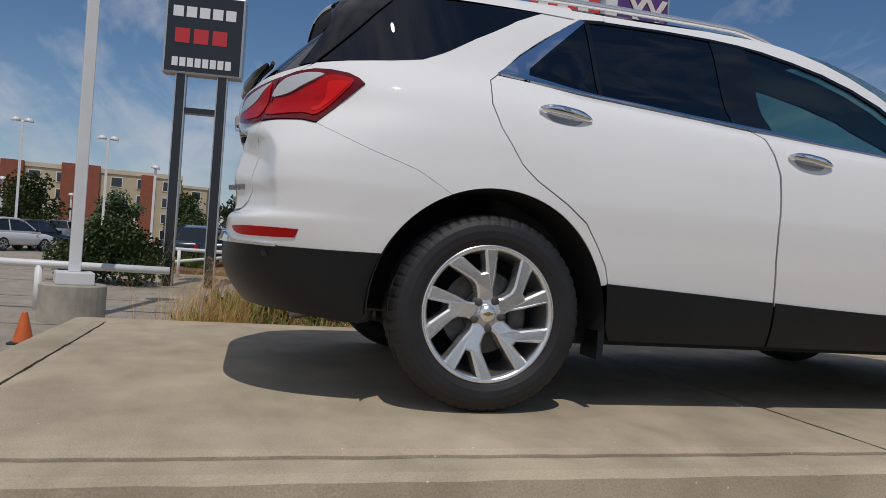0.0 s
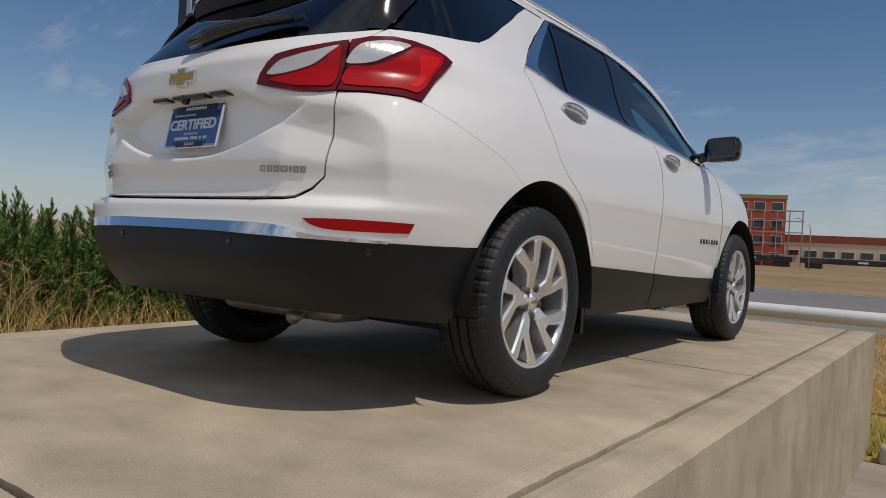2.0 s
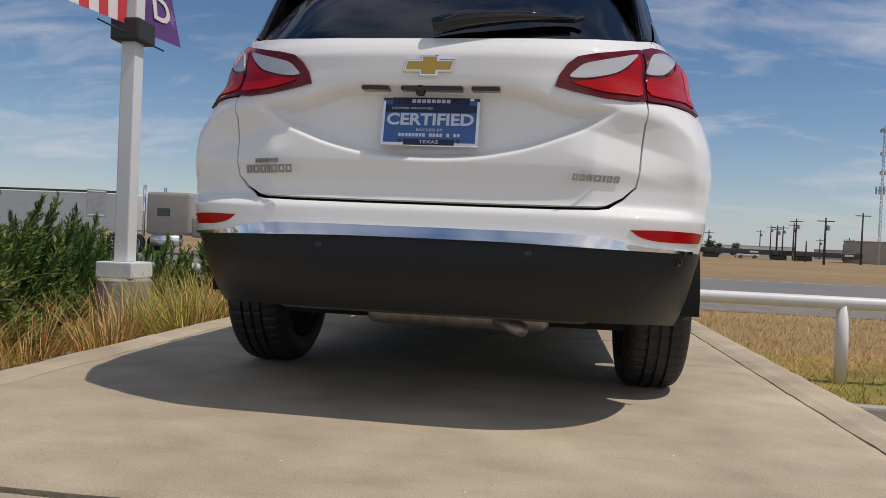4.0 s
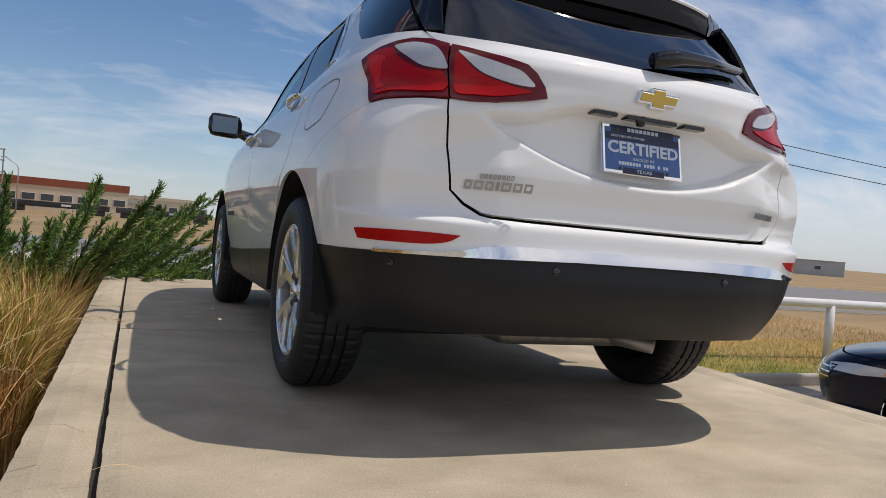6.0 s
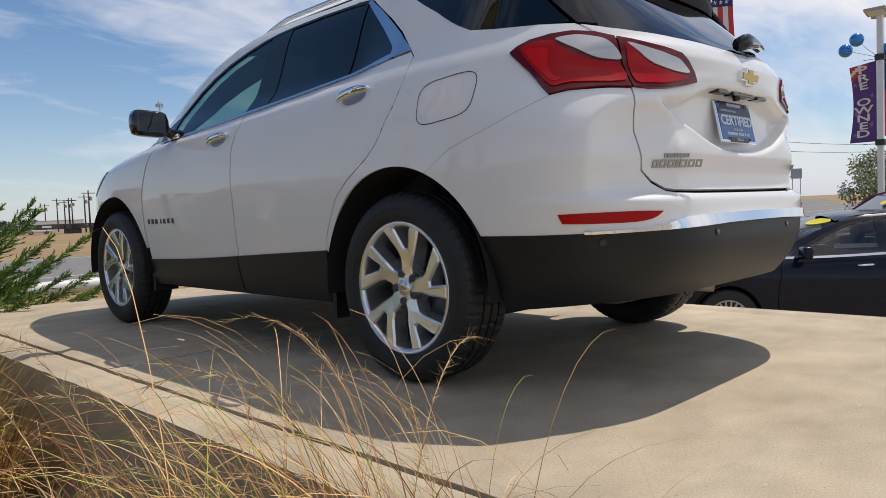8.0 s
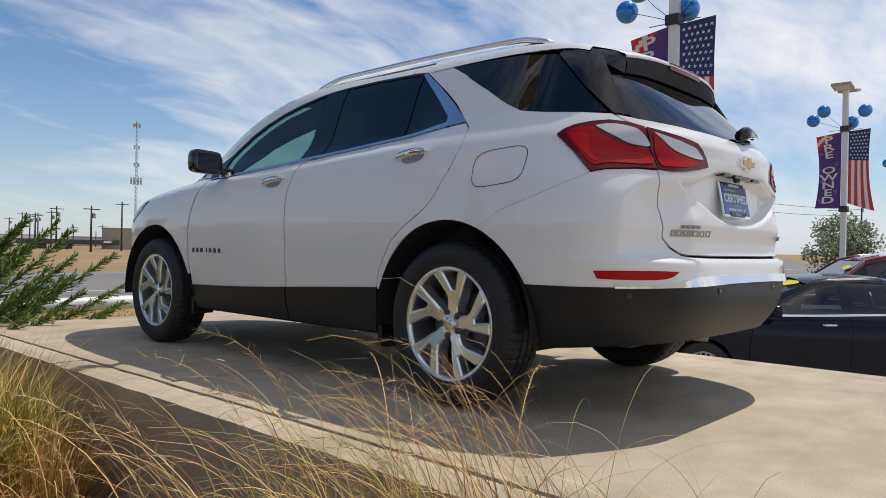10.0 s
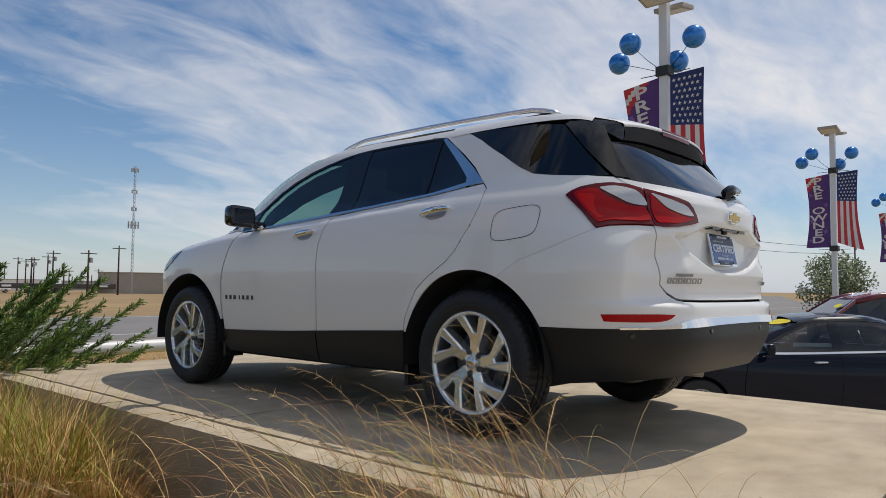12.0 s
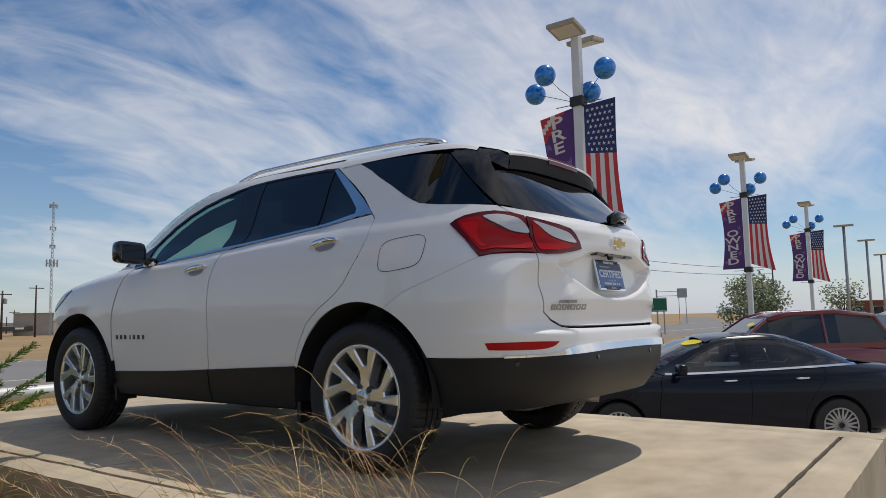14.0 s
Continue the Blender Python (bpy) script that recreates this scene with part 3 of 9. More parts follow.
# ---------------------------------------------------------------- the white car: one smooth skin, cut into panels
# rear axle at y = 0, front axle at y = 2.725, the ground at z = 0
YC, YF = 0.10, 0.90
TUMBLE = 0.046
f_width = curve_table([0.18, 0.26, 0.36, 0.48, 0.56, 0.66, 0.80, 0.95, 1.05, 1.13, 1.19, 1.25, 1.32, 1.40, 1.48, 1.55, 1.60, 1.64],
                      [0.79, 0.835, 0.866, 0.886, 0.899, 0.910, 0.921, 0.912, 0.893, 0.865, 0.828, 0.783, 0.749, 0.717, 0.683, 0.643, 0.604, 0.55], 0.1, 1.75)
f_rear = curve_table([0.20, 0.26, 0.31, 0.36, 0.42, 0.50, 0.565, 0.62, 0.648, 0.662, 0.675, 0.70, 0.73, 0.80, 0.90, 1.00, 1.06, 1.11, 1.145, 1.18, 1.25, 1.35, 1.45, 1.52, 1.58, 1.64],
                     [-0.567, -0.747, -0.845, -0.892, -0.932, -0.957, -0.951, -0.949, -0.946, -0.937, -0.923, -0.917, -0.917, -0.928, -0.923, -0.926, -0.934, -0.935, -0.922, -0.892, -0.849, -0.782, -0.707, -0.647, -0.577, -0.467], 0.1, 1.75)
f_front = curve_table([0.18, 0.26, 0.36, 0.50, 0.64, 0.76, 0.86, 0.93, 0.985, 1.03, 1.07, 1.10, 1.13, 1.20, 1.30, 1.40, 1.50, 1.57, 1.62, 1.66],
                      [3.40, 3.52, 3.60, 3.65, 3.665, 3.66, 3.63, 3.56, 3.42, 3.17, 2.84, 2.60, 2.54, 2.45, 2.33, 2.18, 1.965, 1.745, 1.55, 1.42], 0.1, 1.75)
f_nrear = curve_table([0.2, 0.5, 0.60, 0.70, 0.86, 0.97, 1.08, 1.25, 1.5, 1.65], [3.6, 4.2, 4.7, 5.0, 4.9, 4.0, 3.1, 3.6, 4.4, 4.4], 0.1, 1.75)
f_nfront = curve_table([0.2, 0.9, 1.05, 1.15, 1.65], [5.0, 5.0, 5.5, 6.6, 7.0], 0.1, 1.75)


def recess(x, z):
    """How far the tailgate's hollow round the plate lies in."""
    ax = abs(x)
    low = 0.802 + 0.10 * (min(ax, 0.60) / 0.46) ** 2.3
    d = smoothstep(low - 0.002, low + 0.024, z) * (1 - smoothstep(1.008 - 0.06 * smoothstep(0.22, 0.46, ax), 1.030 - 0.05 * smoothstep(0.22, 0.46, ax), z)) * (1 - smoothstep(0.43, 0.60, ax))
    # the hollow runs out sideways as a soft fold that falls towards the bumper's corner
    fold = 0.016 * smoothstep(0.36, 0.50, ax) * (1 - smoothstep(0.66, 0.82, ax)) * max(0.0, 1 - abs(z - 0.912 + 0.25 * (ax - 0.45)) / 0.085)
    return 0.058 * d + fold


def tumble(y, z):
    """How far the door windows stand in from the shoulder under them."""
    belt = 1.252 - 0.105 * y + 0.014 * y * y
    return TUMBLE * smoothstep(0.06, 0.42, y) * smoothstep(-0.045, 0.012, z - belt) * max(0.0, min(1.0, (1.56 - z) / 0.34))


def skin(u, z):
    """The car's right half: u runs from the middle of the tail (-pi/2) over the flank (metres past YC) to the nose."""
    w = f_width(z)
    if u < 0:
        phi = u + math.pi / 2
        d, n = YC - f_rear(z), f_nrear(z)
        s, c = max(math.sin(phi), 0.0), max(math.cos(phi), 0.0)
        r = 1 / ((s / w) ** n + (c / d) ** n) ** (1 / n)
        # the bumper corner is a flat facet with a crease towards the flank
        k = smoothstep(0.650, 0.688, z) * (1 - smoothstep(0.925, 0.985, z))
        if k > 0:
            cut = (1.1154 + 0.40 * (w - 0.918) + 0.85 * (d - 1.01)) / (0.40 * s + 0.9165 * c)
            r += k * (min(r, cut) - r)
        x, y = r * s, YC - r * c
        y += recess(x, z) * smoothstep(0.2, 0.9, c)
        return Vector((x, y, z))
    side = YF - YC
    if u <= side:
        return Vector((w - tumble(YC + u, z), YC + u, z))
    phi = math.pi / 2 - (u - side)
    d, n = f_front(z) - YF, f_nfront(z)
    s, c = max(math.sin(phi), 0.0), max(math.cos(phi), 0.0)
    r = 1 / ((s / w) ** n + (c / d) ** n) ** (1 / n)
    return Vector((max(0.0, r * s - tumble(YF + r * c, z) * smoothstep(0.2, 0.9, s)), YF + r * c, z))


U_END = YF - YC + math.pi / 2


def skin_normal(u, z):
    e = 0.004
    a = skin(min(u + e, U_END), z) - skin(max(u - e, -math.pi / 2), z)
    b = skin(u, z + e) - skin(u, z - e)
    n = a.cross(b)
    return n.normalized() if n.length > 1e-9 else Vector((1, 0, 0))


def at_y(y, z):
    """u of the flank's point at y."""
    lo, hi = -math.pi / 2, U_END
    for _ in range(34):
        mid = (lo + hi) / 2
        if skin(mid, z).y < y:
            lo = mid
        else:
            hi = mid
    return ((lo + hi) / 2, z)


def at_x(x, z):
    """u of the tail's point at x."""
    lo, hi = -math.pi / 2, 0.0
    for _ in range(34):
        mid = (lo + hi) / 2
        if skin(mid, z).x < x:
            lo = mid
        else:
            hi = mid
    return ((lo + hi) / 2, z)


def clip(poly, axis, value, keep_less):
    out = []
    for a, b in zip(poly, poly[1:] + poly[:1]):
        ia = (a[axis] <= value) if keep_less else (a[axis] >= value)
        ib = (b[axis] <= value) if keep_less else (b[axis] >= value)
        if ia:
            out.append(a)
        if ia != ib:
            t = (value - a[axis]) / (b[axis] - a[axis])
            out.append((a[0] + (b[0] - a[0]) * t, a[1] + (b[1] - a[1]) * t))
    return out


def patch_data(poly, off=0.0, depth=0.012, du=0.028, dz=0.026, gap=0.0, bulge=0.0):
    """The skin within an outline (u, z), with an edge turned in."""
    if area2(poly) < 0:
        poly = poly[::-1]
    if gap:
        poly = [((q[0] if min(abs(q[0] + math.pi / 2), abs(q[0] - U_END)) < 1e-6 else p[0]), p[1]) for p, q in zip(inset(poly, gap), poly)]
    us, zs = [p[0] for p in poly], [p[1] for p in poly]
    index, verts, faces, count = {}, [], [], {}

    def vert(p):
        key = (round(p[0], 5), round(p[1], 5))
        if key not in index:
            index[key] = len(verts)
            verts.append((skin(*p) + skin_normal(*p) * off))
        return index[key]

    u = math.floor(min(us) / du) * du
    while u < max(us):
        strip = clip(clip(poly, 0, u, False), 0, u + du, True)
        z = math.floor(min(zs) / dz) * dz
        while strip and z < max(zs):
            cell = clip(clip(strip, 1, z, False), 1, z + dz, True)
            if len(cell) > 2:
                f = []
                for p in cell:
                    k = vert(p)
                    if k not in f:
                        f.append(k)
                if len(f) > 2 and abs(area2(cell)) > 1e-8:
                    faces.append(f)
            z += dz
        u += du
    if depth:
        n = len(poly)
        rim = []
        dense = []
        for k in range(n):
            a, b = poly[k], poly[(k + 1) % n]
            m = max(1, int(max(abs(b[0] - a[0]) / du, abs(b[1] - a[1]) / dz)))
            dense += [(a[0] + (b[0] - a[0]) * j / m, a[1] + (b[1] - a[1]) * j / m) for j in range(m)]
        base = len(verts)
        for p in dense:
            q, nn = skin(*p), skin_normal(*p)
            verts.append(q + nn * off)
            verts.append(q + nn * (off - depth))
        m = len(dense)
        for k in range(m):
            a, b = base + 2 * k, base + 2 * ((k + 1) % m)
            if all(min(abs(p[0] + math.pi / 2), abs(p[0] - U_END)) < 1e-6 for p in (dense[k], dense[(k + 1) % m])):
                continue
            faces.append([a, a + 1, b + 1, b])
    return verts, faces


def patch(name, poly, mat, parent, label="", mirror=True, join=False, **kw):
    """A panel on the right, its mirror image on the left, or both as one where join is set."""
    v, f = patch_data(poly, **kw)
    lv, lf = [Vector((-p.x, p.y, p.z)) for p in v], [g[::-1] for g in f]
    if join:
        away = [k for k, p in enumerate(v) if abs(p.x) > 1e-5]
        place = {k: len(v) + j for j, k in enumerate(away)}
        return raw(name, v + [lv[k] for k in away], f + [[place.get(k, k) for k in g] for g in lf], mat, parent, label, smooth=True)
    right = raw(name, v, f, mat, parent, label, smooth=True)
    if not mirror:
        return right
    return right, raw(name, lv, lf, mat, parent, label, smooth=True)


def S(*pts):
    """Flank points (y, z)."""
    return [at_y(y, z) for y, z in pts]


def R(*pts):
    return [at_x(x, z) for x, z in pts]


def arc(cy, cz, r, a0, a1, n=22):
    return [at_y(cy + r * math.cos(radians(a0 + (a1 - a0) * k / n)), cz + r * math.sin(radians(a0 + (a1 - a0) * k / n))) for k in range(n + 1)]


suv = thing("suv", Matrix.Identity(4), "white sport utility car with black cladding on the slab", "car")
AR, AZ = 0.448, 0.362       # wheel arches
FAX = 2.725
B_SILL, B_BOT = 0.475, 0.265


# belt line and window outlines, as (y, z)
BELT = [(0.005, 1.252), (0.45, 1.211), (0.85, 1.177), (1.20, 1.149), (1.60, 1.120), (1.97, 1.098), (2.09, 1.091)]
WTOP = [(2.11, 1.10), (2.09, 1.155), (2.04, 1.216), (1.95, 1.285), (1.84, 1.358), (1.70, 1.422), (1.55, 1.473), (1.40, 1.510), (1.25, 1.540), (1.13, 1.555), (1.00, 1.563), (0.75, 1.567), (0.50, 1.562), (0.39, 1.553)]
SEAM_R = [(0.005, 1.250), (-0.030, 1.22), (-0.036, 1.12), (-0.002, 1.03), (0.031, 0.98), (0.079, 0.905), (0.140, 0.85), (0.260, 0.776), (0.345, 0.712), (0.400, 0.63), (0.440, 0.56), (0.466, B_SILL)]
SEAM_M = [(1.090, 1.152), (1.125, 1.11), (1.155, 1.05), (1.176, 0.97), (1.180, 0.88), (1.178, 0.75), (1.186, 0.62), (1.208, 0.44)]
SEAM_F = [(2.08, 1.100), (2.15, 1.02), (2.21, 0.90), (2.25, 0.76), (2.265, 0.62), (2.26, 0.405)]

rear_door_poly = S(*SEAM_R) + S(*SEAM_M[::-1]) + S((0.85, 1.175), (0.45, 1.209), (0.20, 1.2315))
front_door_poly = S(*SEAM_M) + S(*SEAM_F[::-1]) + S((2.06, 1.089), (1.97, 1.094), (1.60, 1.118), (1.20, 1.147))
rear_doors = patch("rear_door", rear_door_poly, M_PAINT, suv, "white rear door with chrome handle", gap=0.0045)
front_doors = patch("front_door", front_door_poly, M_PAINT, suv, "white front door with chrome handle", gap=0.0045)

# quarter panel: from the rear door to the lamp and up the pillar to the roof
QGLASS = [(0.222, 1.557), (0.08, 1.479), (-0.07, 1.390), (-0.20, 1.310), (-0.28, 1.272), (-0.39, 1.254), (-0.51, 1.243), (-0.655, 1.236)]
TAILSIDE = S((-0.66, 1.199), (-0.605, 1.195), (-0.545, 1.182), (-0.510, 1.163), (-0.491, 1.145), (-0.570, 1.070), (-0.654, 0.988))
quarter_poly = (S(*SEAM_R) + S((0.466, 0.49)) + arc(0, AZ, AR, 16, 113, 26)
                + S((-0.30, 0.848), (-0.47, 0.905)) + TAILSIDE[::-1]
                + S((-0.66, 1.230)) + S(*QGLASS[::-1][1:]) + S((0.225, 1.60), (0.36, 1.60), (0.50, 1.60), (0.50, 1.568), (0.385, 1.556), (0.20, 1.425)))
patch("quarter_panel", quarter_poly, M_PAINT, suv, gap=0.0006)

# front fender with its arch, bonnet and nose
fender_poly = (S(*SEAM_F[:-1]) + S((2.262, 0.49)) + arc(FAX, AZ, AR, 164, 5, 30) + S((3.30, 0.50), (3.36, 0.70), (3.30, 0.90), (3.10, 0.985), (2.80, 1.04), (2.45, 1.082), (2.2, 1.105)))
patch("front_fender", fender_poly, M_PAINT, suv, gap=0.0016)
hood_poly = S((2.16, 1.116), (2.45, 1.090), (2.80, 1.043), (3.10, 0.988), (3.30, 0.905)) + [(U_END, 0.905), (U_END, 1.128)]
patch("bonnet", hood_poly, M_PAINT, suv, join=True, dz=0.006, du=0.03, gap=0.0016)
patch("front_bumper", S((3.165, 0.395), (3.30, 0.50), (3.36, 0.70), (3.335, 0.80)) + [(U_END, 0.80), (U_END, 0.30)] + S((3.14, 0.30)), M_PAINT, suv, join=True, gap=0.0016)
patch("headlamp", S((3.30, 0.90), (3.335, 0.805)) + [(U_END - 0.12, 0.80), (U_END - 0.12, 0.90)], M_CLEAR, suv, gap=0.002)
patch("headlamp_tip", S((2.95, 0.985), (3.05, 0.962), (3.20, 0.905), (3.30, 0.86), (3.28, 0.835), (3.14, 0.885), (3.02, 0.94)), M_GLOSSBLACK, suv, "dark swept-back headlamp tip", off=0.004)
patch("grille", [(U_END - 0.115, 0.805), (U_END, 0.805), (U_END, 0.90), (U_END - 0.115, 0.90)], M_GLOSSBLACK, suv, join=True)

# rear bumper: white upper part, dark lower part, chrome strip between them
CLADTOP = [at_x(0.0, 0.564), at_x(0.30, 0.563), at_x(0.48, 0.560), at_x(0.60, 0.557), at_x(0.70, 0.555)] + S((-0.74, 0.553), (-0.60, 0.551), (-0.405, 0.548))
bumper_poly = ([(-math.pi / 2, 0.666)] + R((0.20, 0.666), (0.40, 0.667), (0.51, 0.670), (0.545, 0.676), (0.590, 0.704), (0.627, 0.742), (0.637, 0.82), (0.645, 0.91), (0.648, 0.999))
               + R((0.71, 1.001)) + S((-0.70, 0.998), (-0.654, 0.9875), (-0.47, 0.9045), (-0.30, 0.8475)) + arc(0, AZ, AR, 113, 155, 10) + CLADTOP[::-1][1:] + [(-math.pi / 2, 0.564)])
patch("rear_bumper", bumper_poly, M_PAINT, suv, "white upper rear bumper", join=True, gap=0.0005, du=0.010, dz=0.006)
clad_rear = CLADTOP + arc(0, AZ, AR, 155.4, 186, 8) + S((-0.46, 0.300)) + S((-0.60, 0.314)) + R((0.70, 0.326), (0.5, 0.335), (0.2, 0.338)) + [(-math.pi / 2, 0.338)]
patch("lower_bumper", clad_rear, M_CLAD, suv, "black textured plastic lower bumper", join=True, off=0.004, depth=0.03)
chrome_poly = ([(-math.pi / 2, 0.598)] + R((0.25, 0.598), (0.44, 0.597), (0.51, 0.594), (0.555, 0.588), (0.60, 0.576), (0.65, 0.568), (0.72, 0.565)) + S((-0.755, 0.562))
               + S((-0.755, 0.554)) + R((0.70, 0.556), (0.58, 0.557), (0.46, 0.559), (0.25, 0.564)) + [(-math.pi / 2, 0.565)])
chrome_strip = patch("chrome_strip", chrome_poly, M_CHROME, suv, "bright chrome strip", join=True, off=0.013, depth=0.02, dz=0.008)
for v in chrome_strip.data.vertices:
    v.co.y -= 0.30 * max(0.0, 0.606 - v.co.z) * (1 - smoothstep(0.45, 0.70, abs(v.co.x)))
patch("reflector", rounded(R((0.607, 0.615), (0.70, 0.618)) + S((-0.775, 0.617), (-0.690, 0.615), (-0.700, 0.586), (-0.770, 0.584)) + R((0.70, 0.585), (0.64, 0.595)), 0.34, (0, 3, 4)),
      M_RED, suv, "slim red reflector", off=0.003, depth=0.008, dz=0.01)

# sills
patch("sill_cladding", S((0.455, 0.497), (1.203, 0.461), (1.203, B_BOT + 0.012), (0.50, B_BOT + 0.012), (0.475, 0.33)), M_CLAD, suv, "black lower door cladding", off=0.008, depth=0.03, gap=0.0015)
patch("sill_cladding", S((1.211, 0.461), (2.252, 0.424), (2.285, 0.40), (2.30, 0.30), (2.26, B_BOT + 0.012), (1.211, B_BOT + 0.012)), M_CLAD, suv, "black lower door cladding", off=0.008, depth=0.03, gap=0.0015)
patch("front_cladding", S((3.155, 0.39), (3.14, 0.295)) + [(U_END, 0.295), (U_END, 0.22)] + S((3.13, 0.22)), M_CLAD, suv, "black lower front cladding", join=True, off=0.004)

# tailgate
gate_poly = ([(-math.pi / 2, 0.677)] + R((0.20, 0.677), (0.40, 0.678), (0.508, 0.680), (0.540, 0.685), (0.585, 0.709), (0.623, 0.744), (0.633, 0.82), (0.641, 0.91), (0.644, 1.003))
             + R((0.593, 0.999), (0.52, 1.003), (0.43, 1.018), (0.376, 1.032), (0.386, 1.062), (0.408, 1.095), (0.435, 1.116), (0.49, 1.131), (0.56, 1.147), (0.61, 1.160))
             + R((0.655, 1.190), (0.672, 1.226), (0.62, 1.208), (0.55, 1.196), (0.40, 1.182), (0.2, 1.176)) + [(-math.pi / 2, 1.175)])
tailgate = patch("tailgate", gate_poly, M_PAINT, suv, "white tailgate with hollow round the plate", join=True, gap=0.001, dz=0.0055, du=0.011)
patch("quarter_top", R((0.625, 1.170), (0.66, 1.188)) + S((-0.66, 1.199), (-0.60, 1.194), (-0.57, 1.188), (-0.56, 1.240)) + S((-0.66, 1.231)) + R((0.672, 1.222)), M_PAINT, suv, off=-0.0015, gap=0.001)
patch("quarter_inner", R((0.640, 1.160), (0.655, 1.212)) + S((-0.62, 1.236), (-0.36, 1.270), (-0.30, 1.18), (-0.40, 1.05), (-0.60, 1.00)), M_PAINT, suv, off=-0.006, depth=0)

# glass
hatch_glass = ([(-math.pi / 2, 1.179)] + R((0.2, 1.180), (0.40, 1.186), (0.55, 1.198), (0.62, 1.212), (0.640, 1.228), (0.628, 1.325), (0.604, 1.44), (0.592, 1.480), (0.3, 1.480)) + [(-math.pi / 2, 1.480)])


def sunk(z):
    """How far the rear window lies in under the spoiler, between its side fins."""
    return 0.088 * max(0.0, (z - 1.19) / 0.255)


hatch = patch("rear_window", hatch_glass, M_GLASS_D, suv, "dark tinted rear window", join=True, off=-0.004, depth=0.004)
for v in hatch.data.vertices:
    v.co.y += sunk(v.co.z)
fv, ff = [], []
for x, z in ((0.640, 1.224), (0.634, 1.27), (0.628, 1.325), (0.618, 1.38), (0.606, 1.44), (0.592, 1.482)):
    g = at_x(x, z)
    p = skin(*g)
    fv += [p + skin_normal(*g) * 0.002, Vector((p.x - 0.006, p.y + sunk(z) + 0.004, z))]
for k in range(5):
    ff.append((2 * k, 2 * k + 1, 2 * k + 3, 2 * k + 2))
for sgn in (1, -1):
    raw("fin_flank", [Vector((sgn * p.x, p.y, p.z)) for p in fv], ff if sgn > 0 else [g[::-1] for g in ff], M_GLOSSBLACK, suv)
fin = R((0.634, 1.222), (0.668, 1.231)) + S((-0.664, 1.232), (-0.517, 1.375), (-0.378, 1.524), (-0.46, 1.535)) + R((0.575, 1.497), (0.600, 1.44), (0.622, 1.325))
patch("pillar_fin", fin, M_GLOSSBLACK, suv, "gloss black rear pillar fin", off=0.001, gap=0.001)
quarter_glass = S(*QGLASS[:-1]) + S((-0.648, 1.238), (-0.515, 1.371), (-0.377, 1.520), (-0.2, 1.545), (0.05, 1.556))
# black sheet added behind the quarter pane, its colour standing in for cabin shade
patch("pillar_shade_sheet", S((-0.62, 1.245), (-0.46, 1.262), (-0.36, 1.40), (-0.26, 1.54), (-0.38, 1.53), (-0.50, 1.40), (-0.60, 1.28)), M_DARK, suv, off=-0.016, depth=0)
# the quarter pane curves along the car but is straight from belt to roof
qv, qf = patch_data(quarter_glass, off=-0.002, gap=0.002, depth=0)
basis = lambda p: [1.0, p.y, p.y * p.y, p.z, p.y * p.z, p.y ** 3]
fitc = np.linalg.lstsq(np.array([basis(p) for p in qv]), np.array([p.x for p in qv]), rcond=None)[0]
qv = [Vector((float(np.dot(basis(p), fitc)), p.y, p.z)) for p in qv]
for sgn in (1, -1):
    raw("quarter_window", [Vector((sgn * p.x, p.y, p.z)) for p in qv], qf if sgn > 0 else [g[::-1] for g in qf], M_GLASS_D, suv, "dark tinted quarter window", smooth=True)
rg = S((0.462, 1.226), (0.85, 1.193), (1.033, 1.180), (0.985, 1.554), (0.75, 1.557), (0.424, 1.550))
patch("rear_door_window", rg, M_GLASS_D, rear_doors[0], "dark tinted door window", mirror=False, off=-0.003, gap=0.001)
vg, fg = patch_data(rg, off=-0.003, gap=0.001)
raw("rear_door_window", [Vector((-p.x, p.y, p.z)) for p in vg], [g[::-1] for g in fg], M_GLASS_D, rear_doors[1], "dark tinted door window", smooth=True)
qg = S((0.438, 1.229), (0.400, 1.546), (0.388, 1.541), (0.232, 1.386), (0.132, 1.292), (0.135, 1.262))
for sgn, door in ((1, rear_doors[0]), (-1, rear_doors[1])):
    v, f = patch_data(qg, off=-0.003, gap=0.001)
    raw("fixed_window", [Vector((sgn * p.x, p.y, p.z)) for p in v], f if sgn > 0 else [g[::-1] for g in f], M_GLASS_D, door, "dark tinted fixed pane", smooth=True)
fgp = S((1.215, 1.166), (1.60, 1.136), (1.95, 1.110), (1.975, 1.235), (1.93, 1.277), (1.82, 1.347), (1.685, 1.410), (1.54, 1.460), (1.39, 1.497), (1.24, 1.527), (1.165, 1.538))
for sgn, door in ((1, front_doors[0]), (-1, front_doors[1])):
    v, f = patch_data(fgp, off=-0.003, gap=0.001)
    raw("front_door_window", [Vector((sgn * p.x, p.y, p.z)) for p in v], f if sgn > 0 else [g[::-1] for g in f], M_GLASS_F, door, "lightly tinted green front window", smooth=True)
patch("pillar_cover", S((1.033, 1.180), (1.215, 1.167), (1.163, 1.545), (0.988, 1.556)), M_GLOSSBLACK, suv, "gloss black door pillar cover", off=0.0, gap=0.001)
patch("window_divider", S((0.440, 1.228), (0.460, 1.226), (0.422, 1.550), (0.402, 1.548)), M_GLOSSBLACK, suv, off=0.001)
